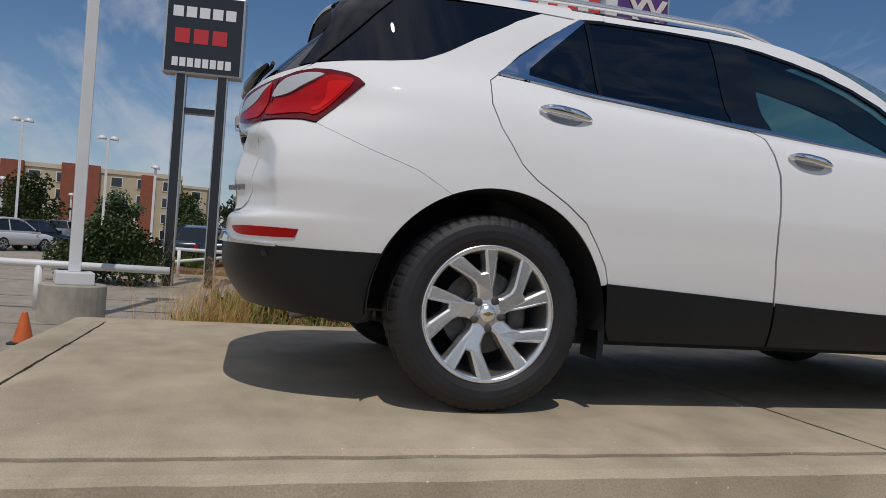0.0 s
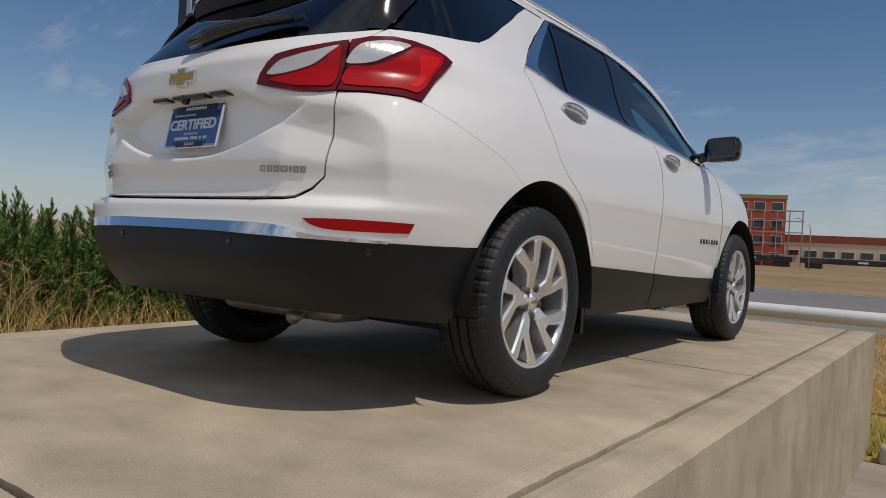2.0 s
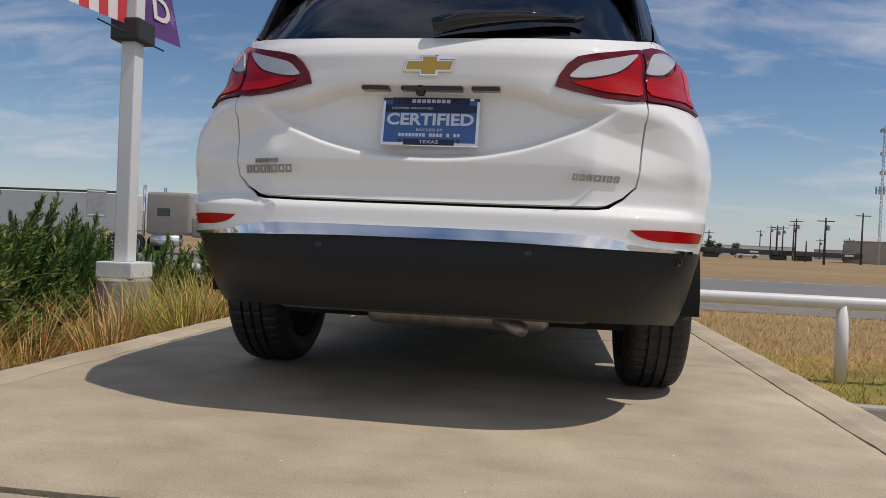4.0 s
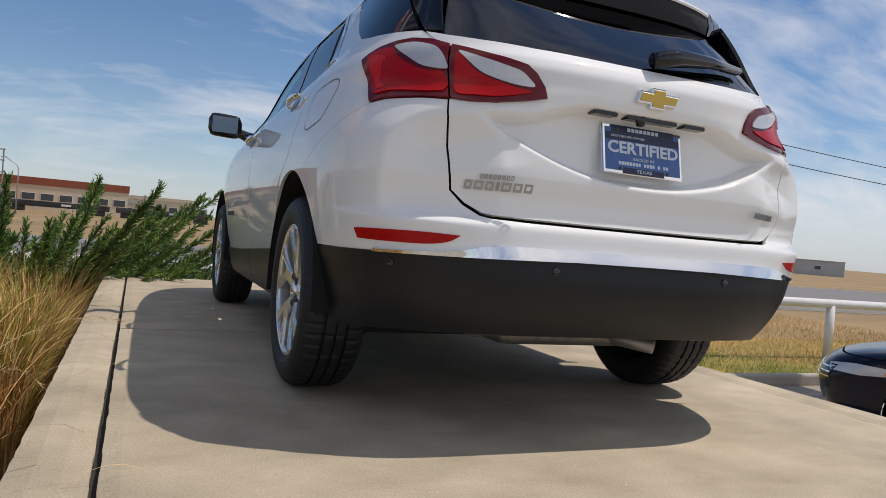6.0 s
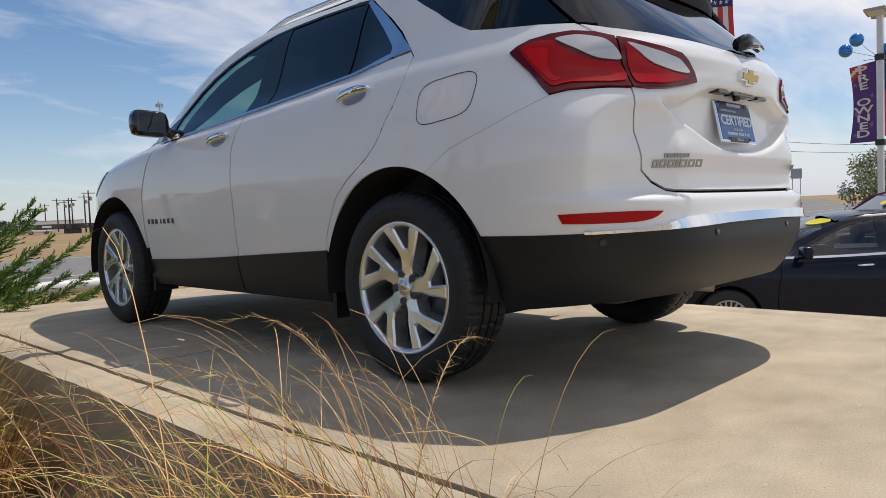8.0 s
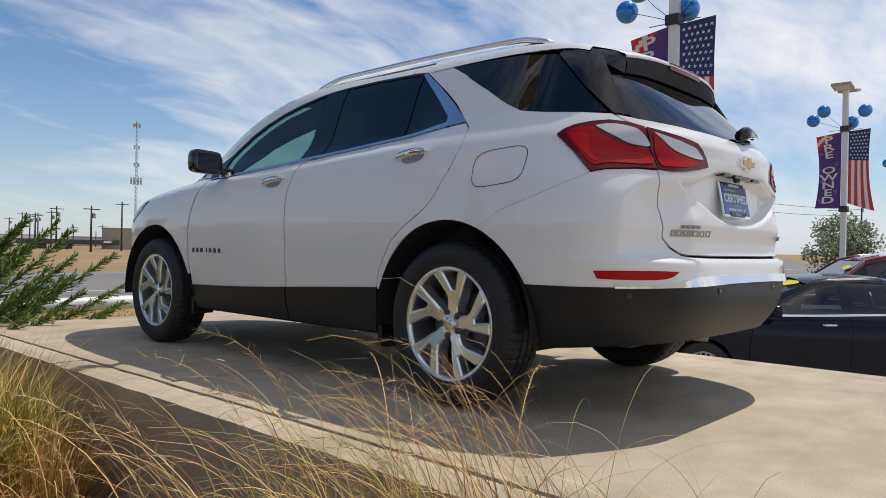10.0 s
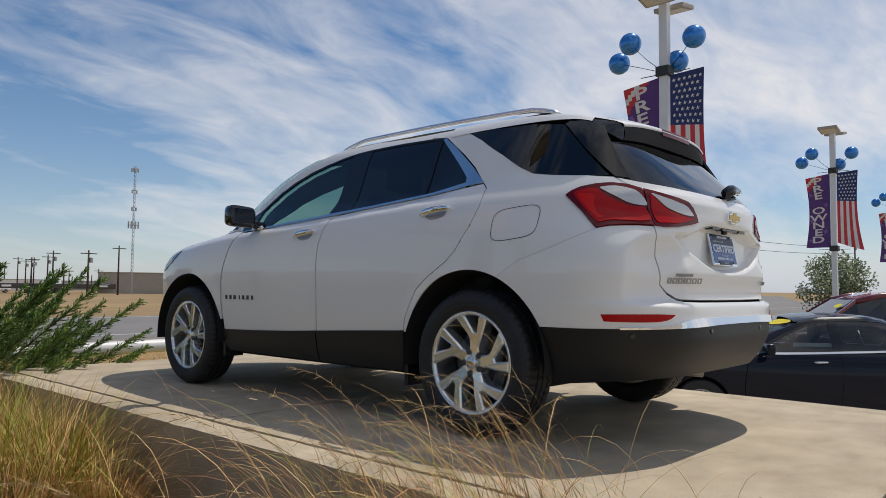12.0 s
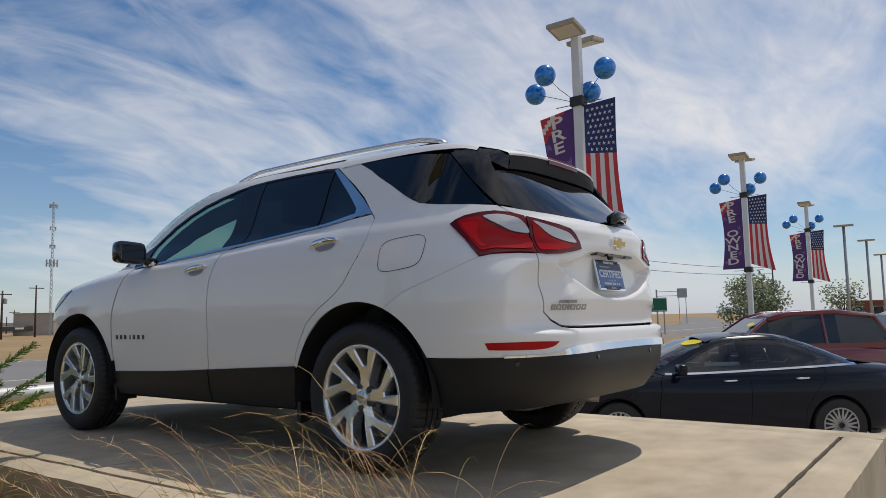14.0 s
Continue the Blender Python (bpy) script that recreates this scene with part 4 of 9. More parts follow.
# dark frame round the side windows, chrome strip along the belt and up the rear
frame_poly = S(*WTOP) + S((0.40, 1.541), (0.50, 1.550), (0.75, 1.555), (1.00, 1.551), (1.165, 1.540), (1.24, 1.528), (1.39, 1.498), (1.54, 1.461), (1.685, 1.411), (1.82, 1.348), (1.93, 1.278), (1.975, 1.236), (1.95, 1.112))
patch("window_frame", frame_poly, M_GLOSSBLACK, suv, off=0.002, dz=0.02)
belt_poly = S((0.13, 1.2395), *BELT[1:], (2.09, 1.099), (1.97, 1.108), (1.60, 1.135), (1.20, 1.166), (0.85, 1.191), (0.42, 1.230), (0.14, 1.263))
patch("chrome_belt", belt_poly, M_CHROME, suv, "chrome strip under the side windows", off=0.004, dz=0.01)
hock = S((0.39, 1.553), (0.29, 1.486), (0.195, 1.413), (0.085, 1.322), (0.003, 1.2525), (0.13, 1.2405), (0.14, 1.262), (0.134, 1.266), (0.138, 1.292), (0.236, 1.386), (0.405, 1.543))
patch("chrome_corner", hock, M_CHROME, suv, "chrome rear window corner", off=0.004, dz=0.01)
# dark inner trim over the front windows
patch("window_trim", S((1.165, 1.538), (1.24, 1.526), (1.39, 1.496), (1.54, 1.459), (1.685, 1.409), (1.82, 1.346), (1.93, 1.276), (1.975, 1.235), (1.94, 1.118), (1.88, 1.135), (1.76, 1.215), (1.62, 1.280), (1.45, 1.330), (1.28, 1.365), (1.18, 1.380)), M_SEAT, suv, "dark inner window trim", off=-0.035, depth=0.012)
# windscreen and its pillars
patch("windscreen", S((1.45, 1.565), (1.58, 1.531), (1.70, 1.483), (1.84, 1.418), (1.96, 1.343), (2.075, 1.258), (2.16, 1.172)) + [(U_END, 1.145), (U_END, 1.60)], M_GLASS_W, suv, join=True, off=-0.003, dz=0.02)
patch("pillar_front", S((2.12, 1.10), (2.21, 1.115), (2.16, 1.172), (2.075, 1.260), (1.96, 1.345), (1.84, 1.420), (1.70, 1.485), (1.58, 1.533), (1.43, 1.578), (1.30, 1.604), (1.0, 1.612), (0.70, 1.60), (0.50, 1.60), (0.50, 1.561), (0.75, 1.566), (1.00, 1.562), (1.13, 1.554), (1.25, 1.539), (1.40, 1.509), (1.55, 1.472), (1.70, 1.421), (1.84, 1.357), (1.95, 1.284), (2.04, 1.215), (2.09, 1.154)),
      M_PAINT, suv, gap=0.0008)
patch("cowl", S((2.21, 1.118), (2.16, 1.170)) + [(U_END, 1.143), (U_END, 1.13)], M_CLAD, suv, join=True, off=-0.01, dz=0.006)

# black inner skin added behind the panel gaps; its colour stands for their shade
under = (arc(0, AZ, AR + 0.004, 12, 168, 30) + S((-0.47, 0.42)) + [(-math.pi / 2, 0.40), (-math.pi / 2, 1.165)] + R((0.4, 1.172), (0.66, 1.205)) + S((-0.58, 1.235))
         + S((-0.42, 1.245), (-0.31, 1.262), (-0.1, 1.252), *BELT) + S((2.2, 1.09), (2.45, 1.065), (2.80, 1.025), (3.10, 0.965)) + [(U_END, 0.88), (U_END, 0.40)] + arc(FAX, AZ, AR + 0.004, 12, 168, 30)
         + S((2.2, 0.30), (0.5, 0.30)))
patch("gap_shade_skin", under, M_DARK, suv, join=True, off=-0.048, depth=0, du=0.03, dz=0.018)
pillar_in = S((0.37, 1.562), (0.23, 1.565), (0.06, 1.470), (-0.07, 1.392), (-0.2, 1.312), (-0.28, 1.274), (-0.1, 1.258), (0.0, 1.254), (0.17, 1.38))
patch("gap_shade_skin", pillar_in, M_DARK, suv, off=-0.02, depth=0)

# roof with a soft crown, its rails and the spoiler over the rear window
f_zc = curve_table([-0.80, -0.72, -0.55, -0.30, 0.1, 0.7, 1.1, 1.40, 1.52, 1.60], [1.475, 1.506, 1.578, 1.640, 1.668, 1.678, 1.670, 1.640, 1.615, 1.59], -1, 1.7)
f_zr = curve_table([-0.80, -0.72, -0.55, -0.30, 0.1, 0.7, 1.1, 1.40, 1.52, 1.60], [1.445, 1.474, 1.536, 1.580, 1.602, 1.616, 1.615, 1.584, 1.552, 1.525], -1, 1.7)


def roof_point(y, t, lift=0.0):
    """t from -1 (left edge) to 1 (right edge)."""
    zr, zc = f_zr(y), f_zc(y)
    u, _ = at_y(max(y, -0.60), zr)
    xr = skin(u, zr).x
    if y < -0.60:
        xr -= 0.10 * (-0.60 - y) / 0.2
    return Vector((xr * t, y, zc - (zc - zr) * abs(t) ** 2.4 + lift))


ny, nt = 44, 30
rv = [roof_point(-0.56 + (1.55 + 0.56) * j / ny, -1 + 2 * i / nt) for j in range(ny + 1) for i in range(nt + 1)]
rf = [(j * (nt + 1) + i, j * (nt + 1) + i + 1, (j + 1) * (nt + 1) + i + 1, (j + 1) * (nt + 1) + i) for j in range(ny) for i in range(nt)]
raw("roof", rv, rf, M_PAINT, suv, "white roof", smooth=True)
# headliner, so that the cabin is dark from within
raw("headliner", [p + Vector((0, 0, -0.03)) for p in rv], rf, M_SEAT, suv, smooth=True)

# white side of the roof between its edge and the quarter windows
f_low = curve_table([-0.60, -0.50, -0.438, -0.2, 0.05, 0.205, 0.36], [1.500, 1.522, 1.538, 1.551, 1.555, 1.554, 1.550], -1, 1.7)
wv, wf = [], []
for j in range(33):
    y = -0.50 + 0.86 * j / 32
    lo, hi = f_low(y), f_zr(y) + 0.006
    for i in range(5):
        p = at_y(y, lo + (hi - lo) * i / 4)
        wv.append(skin(*p) + skin_normal(*p) * (0.004 if i < 4 else 0.001))
for j in range(32):
    for i in range(4):
        a = 5 * j + i
        wf.append((a, a + 5, a + 6, a + 1))
for sgn in (1, -1):
    raw("roof_side", [Vector((sgn * p.x, p.y, p.z)) for p in wv], wf if sgn > 0 else [g[::-1] for g in wf], M_PAINT, suv, smooth=True)

sv, sf = [], []
prof = [(-0.50, 0.003, 1.0), (-0.57, 0.004, 1.0), (-0.62, 0.004, 0.995), (-0.648, 0.001, 0.99), (-0.655, -0.007, 0.987), (-0.651, -0.014, 0.985)]
nsx = 36
for y, dz, k in prof:
    for i in range(nsx + 1):
        t = -1 + 2 * i / nsx
        bow = 0.05 * abs(t) ** 2.6 * smoothstep(0.50, 0.63, -y)
        p = roof_point(y + bow, t * k * 0.985)
        sv.append(Vector((p.x, y + bow, p.z + dz - 0.004 * abs(t) ** 4)))
for j in range(len(prof) - 1):
    for i in range(nsx):
        a = j * (nsx + 1) + i
        sf.append((a, a + 1, a + nsx + 2, a + nsx + 1))
raw("spoiler", sv, sf, M_PAINT, suv, "white roof spoiler", smooth=True)
# black underside running down to the sunken glass
uv, uf = [], []
last = sv[-(nsx + 1):]
for i in range(nsx + 1):
    p, t = last[i], abs(2 * i / nsx - 1)
    z = 1.452 - 0.012 * t * t
    q = skin(*at_x(min(abs(p.x), 0.602), z))
    q = Vector((math.copysign(q.x, p.x) if abs(p.x) > 1e-6 else 0.0, q.y + sunk(z) - 0.006, z))
    uv += [p + Vector((0, 0.004, 0.002)), p.lerp(q, 0.35) + Vector((0, -0.006, -0.006)), q]
for i in range(nsx):
    a = 3 * i
    uf += [(a, a + 1, a + 4, a + 3), (a + 1, a + 2, a + 5, a + 4)]
# black end plates between the spoiler's ends and the side fins
ev, ef = [], []
tops = [roof_point(-0.40, 0.985) + Vector((0, 0, -0.003))] + [sv[j * (nsx + 1) + nsx] + Vector((0.001, 0, -0.003)) for j in (0, 1, 2, 5)]
feet = [skin(*at_y(-0.385, 1.515)), skin(*at_y(-0.45, 1.522)), skin(*at_x(0.600, 1.505)), skin(*at_x(0.598, 1.488)), uv[-1] + Vector((0.004, 0, 0))]
for p, q in zip(tops, feet):
    ev += [p, p.lerp(q, 0.5) + Vector((0.006, -0.004, 0)), q + Vector((0.002, 0, -0.004))]
for k in range(len(tops) - 1):
    a = 3 * k
    ef += [(a, a + 3, a + 4, a + 1), (a + 1, a + 4, a + 5, a + 2)]
for sgn in (1, -1):
    raw("spoiler_end", [Vector((sgn * p.x, p.y, p.z)) for p in ev], ef if sgn > 0 else [g[::-1] for g in ef], M_GLOSSBLACK, suv, "gloss black spoiler end plate", smooth=True)
raw("spoiler_underside", uv, uf, M_SEAT, suv, "black spoiler underside", smooth=True)
bv, bf = [], []
for i in range(12, 25):
    p, q = sv[3 * (nsx + 1) + i], sv[4 * (nsx + 1) + i]
    bv += [p + Vector((0, -0.003, 0.002)), q + Vector((0, -0.003, -0.022))]
for i in range(12):
    bf.append((2 * i, 2 * i + 1, 2 * i + 3, 2 * i + 2))
raw("high_brake_lamp", bv, bf, M_REDDEEP, suv, "dark red high brake lamp")

for sgn in (1, -1):
    pts, rad = [], []
    for k in range(41):
        t = k / 40
        y = -0.30 + 1.70 * t
        p = roof_point(y, 0.90 * sgn)
        lift = 0.036 * min(1, t / 0.10) ** 0.6 * min(1, (1 - t) / 0.12) ** 0.7
        pts.append(p + Vector((0, 0, lift)))
        rad.append(0.015 if 0 < k < 40 else 0.005)
    part("roof_rail", tube(pts, rad, 10), M_ALLOY, suv, "bright metal roof rail", smooth=True)
    foot = roof_point(-0.16, 0.90 * sgn)
    part("rail_foot", box(0.026, 0.24, 0.026, foot.x, -0.13, foot.z - 0.014, 0.010, 2), M_GLOSSBLACK, suv, smooth=True)

# seals and small seams
fu = []
for k in range(56):
    a = 2 * math.pi * k / 56
    ca, sa = math.cos(a), math.sin(a)
    dy = 0.127 * math.copysign(abs(ca) ** 0.5, ca)
    fu.append((-0.262 + dy, 1.026 + 0.078 * math.copysign(abs(sa) ** 0.5, sa) - 0.10 * dy))
fuel = S(*fu)
ring_in = inset(fuel if area2(fuel) > 0 else fuel[::-1], 0.0028)
out = fuel if area2(fuel) > 0 else fuel[::-1]
fv, ff = [], []
for k in range(len(out)):
    for p in (out[k], ring_in[k]):
        fv.append(skin(*p) + skin_normal(*p) * 0.0012)
for k in range(len(out)):
    a, b = 2 * k, 2 * ((k + 1) % len(out))
    ff.append((a, b, b + 1, a + 1))
raw("fuel_flap_seam", [Vector((-p.x, p.y, p.z)) for p in fv], [g[::-1] for g in ff], M_DARK, suv)

# tail lamps: two units each side, with inner lenses
lamp_in = R((0.372, 1.029), (0.380, 1.060), (0.404, 1.097), (0.432, 1.119), (0.49, 1.134), (0.56, 1.150), (0.622, 1.169), (0.634, 1.085), (0.6425, 1.001), (0.593, 0.996), (0.52, 1.000), (0.43, 1.015))
lamp_out = R((0.6455, 1.001), (0.637, 1.085), (0.6255, 1.170), (0.66, 1.189)) + S((-0.66, 1.198), (-0.605, 1.194), (-0.545, 1.181), (-0.510, 1.162), (-0.492, 1.144), (-0.570, 1.069), (-0.654, 0.989), (-0.70, 0.999)) + R((0.71, 1.004))
lens_red_i = R((0.418, 1.040), (0.47, 1.050), (0.54, 1.072), (0.585, 1.108), (0.612, 1.146), (0.622, 1.085), (0.628, 1.016), (0.58, 1.012), (0.51, 1.016))
lens_clr_i = R((0.413, 1.054), (0.425, 1.078), (0.453, 1.101), (0.50, 1.114), (0.555, 1.128), (0.611, 1.146), (0.585, 1.112), (0.545, 1.080), (0.48, 1.057))
lens_clr_o = R((0.636, 1.092), (0.643, 1.125), (0.655, 1.152), (0.675, 1.166), (0.705, 1.177)) + S((-0.625, 1.170), (-0.650, 1.152), (-0.672, 1.140)) + R((0.700, 1.106), (0.672, 1.094))
lens_red_o = R((0.654, 1.018), (0.645, 1.082), (0.675, 1.086), (0.704, 1.098)) + S((-0.668, 1.130), (-0.640, 1.152), (-0.61, 1.168), (-0.560, 1.164), (-0.527, 1.146), (-0.580, 1.080), (-0.650, 1.012), (-0.70, 1.018))
# patch of the corner lens where the shine is painted in brighter red
lens_lit = S((-0.640, 1.050), (-0.618, 1.100), (-0.612, 1.140), (-0.560, 1.146), (-0.545, 1.136), (-0.590, 1.080), (-0.650, 1.025), (-0.668, 1.036))
for sgn in (1, -1):
    for nm, outer, lenses in (("gate_lamp", lamp_in, ((lens_red_i, M_RED, "red_lens"), (lens_clr_i, M_CLEAR, "clear_lens"))),
                              ("corner_lamp", lamp_out, ((lens_red_o, M_RED, "red_lens"), (lens_lit, M_REDLIT, "painted_shine_lens"), (lens_clr_o, M_CLEAR, "clear_lens")))):
        v, f = patch_data(outer, off=0.009, depth=0.03, gap=0.0004, du=0.02, dz=0.016)
        flip = lambda vv, ff: ([Vector((sgn * p.x, p.y, p.z)) for p in vv], ff if sgn > 0 else [g[::-1] for g in ff])
        body = raw(nm, *flip(v, f), M_REDDEEP, suv, "deep red tail lamp with clear inner lens", smooth=True)
        for level, (poly, mat, ln) in enumerate(lenses):
            v, f = patch_data(rounded(poly, 0.34), off=0.013 + 0.0012 * level, depth=0.006, gap=0.001, du=0.02, dz=0.012)
            raw(ln, *flip(v, f), mat, body, smooth=True)

# handles, mirrors, badges, plate, wiper, underside and cabin
def handle(y, z, parent, sgn):
    u, _ = at_y(y, z)
    p, n = skin(u, z), skin_normal(u, z)
    bm = bmesh.new()
    ring_n, rows = 10, 15
    rings = []
    for k in range(rows):
        t = -1 + 2 * k / (rows - 1)
        w = 0.017 * max(0.05, 1 - abs(t) ** 3.5) ** 0.5
        lift = 0.007 + 0.022 * (1 - abs(t) ** 2.4)
        yy = y + 0.105 * t
        c = Vector((p.x, yy, z - 0.012 * t)) + n * lift
        rings.append([bm.verts.new(c + Vector((0, 0, 1)) * w * math.cos(a) + n * 0.010 * math.sin(a)) for a in [2 * math.pi * j / ring_n for j in range(ring_n)]])
    for a, b in zip(rings, rings[1:]):
        for j in range(ring_n):
            bm.faces.new((a[j], a[(j + 1) % ring_n], b[(j + 1) % ring_n], b[j]))
    bm.faces.new(rings[0][::-1])
    bm.faces.new(rings[-1])
    if sgn < 0:
        for v in bm.verts:
            v.co.x *= -1
    part("handle", bm, M_CHROME, parent, "chrome pull handle", smooth=True)
    cup = rounded(S((y - 0.075, z), (y - 0.05, z - 0.028), (y + 0.03, z - 0.036), (y + 0.07, z - 0.014), (y + 0.05, z + 0.012), (y - 0.05, z + 0.014)), 0.25)
    v, f = patch_data(cup, off=0.0012, depth=0, du=0.02, dz=0.01)
    raw("handle_cup", [Vector((sgn * q.x, q.y, q.z)) for q in v], f if sgn > 0 else [g[::-1] for g in f], M_ALLOY_SIDE, parent, smooth=True)


for sgn, rd, fd in ((1, rear_doors[0], front_doors[0]), (-1, rear_doors[1], front_doors[1])):
    handle(0.250, 1.108, rd, sgn)
    handle(1.323, 1.040, fd, sgn)


def loft(rings, closed=True):
    bm = bmesh.new()
    vs = [[bm.verts.new(p) for p in r] for r in rings]
    n = len(rings[0])
    for a, b in zip(vs, vs[1:]):
        for j in range(n if closed else n - 1):
            bm.faces.new((a[j], a[(j + 1) % n], b[(j + 1) % n], b[j]))
    if closed:
        bm.faces.new(vs[0][::-1])
        bm.faces.new(vs[-1])
    return bm


for sgn in (1, -1):
    rings = []
    for k in range(13):
        t = k / 12
        x = 0.900 + 0.195 * t
        sc = (1 - abs(2 * t - 1) ** 6) ** 0.25 if 0 < t < 1 else 0.45
        hz, hy = 0.070 * max(sc, 0.45), 0.085 * max(sc, 0.5)
        ring = []
        for j in range(20):
            a = 2 * math.pi * j / 20
            c, s = math.cos(a), math.sin(a)
            e = 0.55
            yy = math.copysign(abs(c) ** e, c) * hy * (1.0 if c > 0 else 0.35)
            zz = math.copysign(abs(s) ** e, s) * hz
            ring.append((sgn * x, 1.87 + yy, 1.180 + zz - 0.01 * (1 - t)))
        rings.append(ring)
    mirror = part("door_mirror", loft(rings), M_GLOSSBLACK, suv, "gloss black door mirror", smooth=True)
    part("mirror_glass", box(0.150, 0.004, 0.098, sgn * 1.0, 1.838, 1.128, 0.0015), M_MIRROR, mirror)
    part("mirror_foot", tube([(sgn * 0.82, 1.90, 1.118), (sgn * 0.87, 1.89, 1.128), (sgn * 0.94, 1.875, 1.148)], [0.035, 0.03, 0.026], 12), M_GLOSSBLACK, mirror, smooth=True)
    part("mirror_trim", tube([(sgn * 0.80, 1.99, 1.104), (sgn * 0.865, 1.93, 1.106), (sgn * 0.862, 1.83, 1.112)], 0.012, 8), M_CHROME, mirror, smooth=True)

# tail badge (a plain gold cross with a bright rim), name badges as plain bars
def tail_frame(x, z, off=0.004):
    u = at_x(abs(x), z)
    p, n = skin(*u), skin_normal(*u)
    if x < 0:
        p, n = Vector((-p.x, p.y, p.z)), Vector((-n.x, n.y, n.z))
    right = Vector((0, 0, 1)).cross(n).normalized()
    upv = n.cross(right)
    m = Matrix((right, upv, n)).transposed().to_4x4()
    m.translation = p + n * off
    return m


cross = [(x * 0.86, y * 0.88) for x, y in [(-0.092, -0.021), (-0.034, -0.021), (-0.034, -0.036), (0.030, -0.036), (0.030, -0.021), (0.080, -0.021), (0.092, 0.021), (0.034, 0.021), (0.034, 0.036), (-0.030, 0.036), (-0.030, 0.021), (-0.080, 0.021)]]
bm = prism(cross, -0.004, 0.010, bevel=0.003)
bm.transform(tail_frame(0, 1.080))
badge = part("tail_badge", bm, M_CHROME, suv, "gold cross badge with bright rim")
bm = prism(inset(cross, 0.006), 0.008, 0.0125, bevel=0.001)
bm.transform(tail_frame(0, 1.080))
part("badge_inlay", bm, M_GOLD, badge, "gold inlay")


def bar_badge(widths, h, x, z, gap=0.006, slant=0.12):
    """A name badge as a row of plain bright bars."""
    cx = -sum(widths) / 2 - gap * (len(widths) - 1) / 2
    for w in widths:
        bm = bmesh.new()
        for zz in (-h / 2, h * 0.22):
            o = [(cx + slant * zz, zz), (cx + w + slant * zz, zz), (cx + w + slant * (zz + h * 0.28), zz + h * 0.28), (cx + slant * (zz + h * 0.28), zz + h * 0.28)]
            prism(o, 0.0, 0.003, bm)
        for xx in (cx, cx + w - h * 0.24):
            prism([(xx - slant * h * 0.22, -h * 0.22), (xx + h * 0.24 - slant * h * 0.22, -h * 0.22), (xx + h * 0.24 + slant * h * 0.22, h * 0.22), (xx + slant * h * 0.22, h * 0.22)], 0.0, 0.003, bm)
        cx += w + gap
        bm.transform(tail_frame(x, z, 0.001))
        part("name_badge_bar", bm, M_ALLOY_SIDE, tailgate, "bright name badge bar")


bar_badge([0.022, 0.026, 0.024, 0.010, 0.028, 0.025, 0.024], 0.026, -0.502, 0.763)
bar_badge([0.0095] * 8, 0.014, -0.509, 0.788, 0.003)
bar_badge([0.017, 0.017, 0.017, 0.022, 0.007, 0.017, 0.017], 0.020, 0.503, 0.763)
for sgn in (1, -1):
    for k, w in enumerate([0.018, 0.022, 0.022, 0.008, 0.024, 0.022, 0.022]):
        bm = bmesh.new()
        y = 1.850 + 0.053 * k
        u, _ = at_y(y, 0.645)
        p = skin(u, 0.645)
        n = skin_normal(u, 0.645)
        e = skin(at_y(y + w, 0.645)[0], 0.645)
        for zz, hh in ((0.632, 0.027),):
            q = [Vector((p.x, p.y, zz)), Vector((e.x, e.y, zz)), Vector((e.x, e.y, zz + hh)), Vector((p.x, p.y, zz + hh))]
            lo = [bm.verts.new((sgn * a.x, a.y, a.z)) for a in q]
            hi = [bm.verts.new((sgn * (a.x + n.x * 0.005), a.y + n.y * 0.005, a.z)) for a in q]
            bm.faces.new(lo)
            bm.faces.new(hi)
            for j in range(4):
                bm.faces.new((lo[j], lo[(j + 1) % 4], hi[(j + 1) % 4], hi[j]))
        part("name_badge_bar", bm, M_STEEL, front_doors[0] if sgn > 0 else front_doors[1], "bright name badge bar")

# dealer plate in its hollow
pm = Matrix.Translation((0, -0.893, 0.922)) @ Matrix.Rotation(radians(90 - 11), 4, "X") @ Matrix.Diagonal((0.953, 0.945, 1, 1))
outer = [(-0.160, -0.082), (0.160, -0.082), (0.160, 0.082), (-0.160, 0.082)]
bm = prism(rounded(outer, 1.0), -0.008, 0.0, bevel=0.003)
bm.transform(pm)
plate = part("dealer_plate", bm, M_CHROME, suv, "blue dealer plate in a bright frame")
bm = prism(inset(outer, 0.011), -0.001, 0.0015)
bm.transform(pm)
part("plate_face", bm, M_PLATEBLUE, plate, "blue plate face")
for x0, y0, x1, y1, mat in ((-0.125, 0.056, 0.125, 0.080, M_PLATENAVY), (-0.082, -0.080, 0.082, -0.060, M_PLATENAVY), (-0.148, 0.030, 0.148, 0.055, M_PLATENAVY)):
    bm = prism(rect(x0, y0, x1, y1), 0.0005, 0.0022)
    bm.transform(pm)
    part("plate_band", bm, mat, plate, "dark plate band")
for words, size, y, width, mat in (("CERTIFIED", 0.054, 0.004, 0.282, M_PLATEWHITE), ("CERTIFIED PRE-OWNED", 0.010, 0.043, 0.135, M_PLATEWHITE),
                                   ("BACKED BY", 0.013, -0.030, 0.085, M_PLATEWHITE), ("TEXAS", 0.016, -0.070, 0.062, M_PLATEWHITE)):
    text_mesh(words, size, mat, plate, pm @ Matrix.Translation((0 if "PRE" not in words else -0.06, y, 0.0028)), width=width, bold=0.0016 if size > 0.03 else 0.0)
small = [(-0.10 + 0.0112 * k, -0.052, -0.0915 + 0.0112 * k, -0.041, 0.0024) for k in range(18) if k not in (8, 13, 15)]
small += [(-0.062 + 0.016 * k, 0.062, -0.050 + 0.016 * k, 0.074, 0.0032) for k in range(8)]
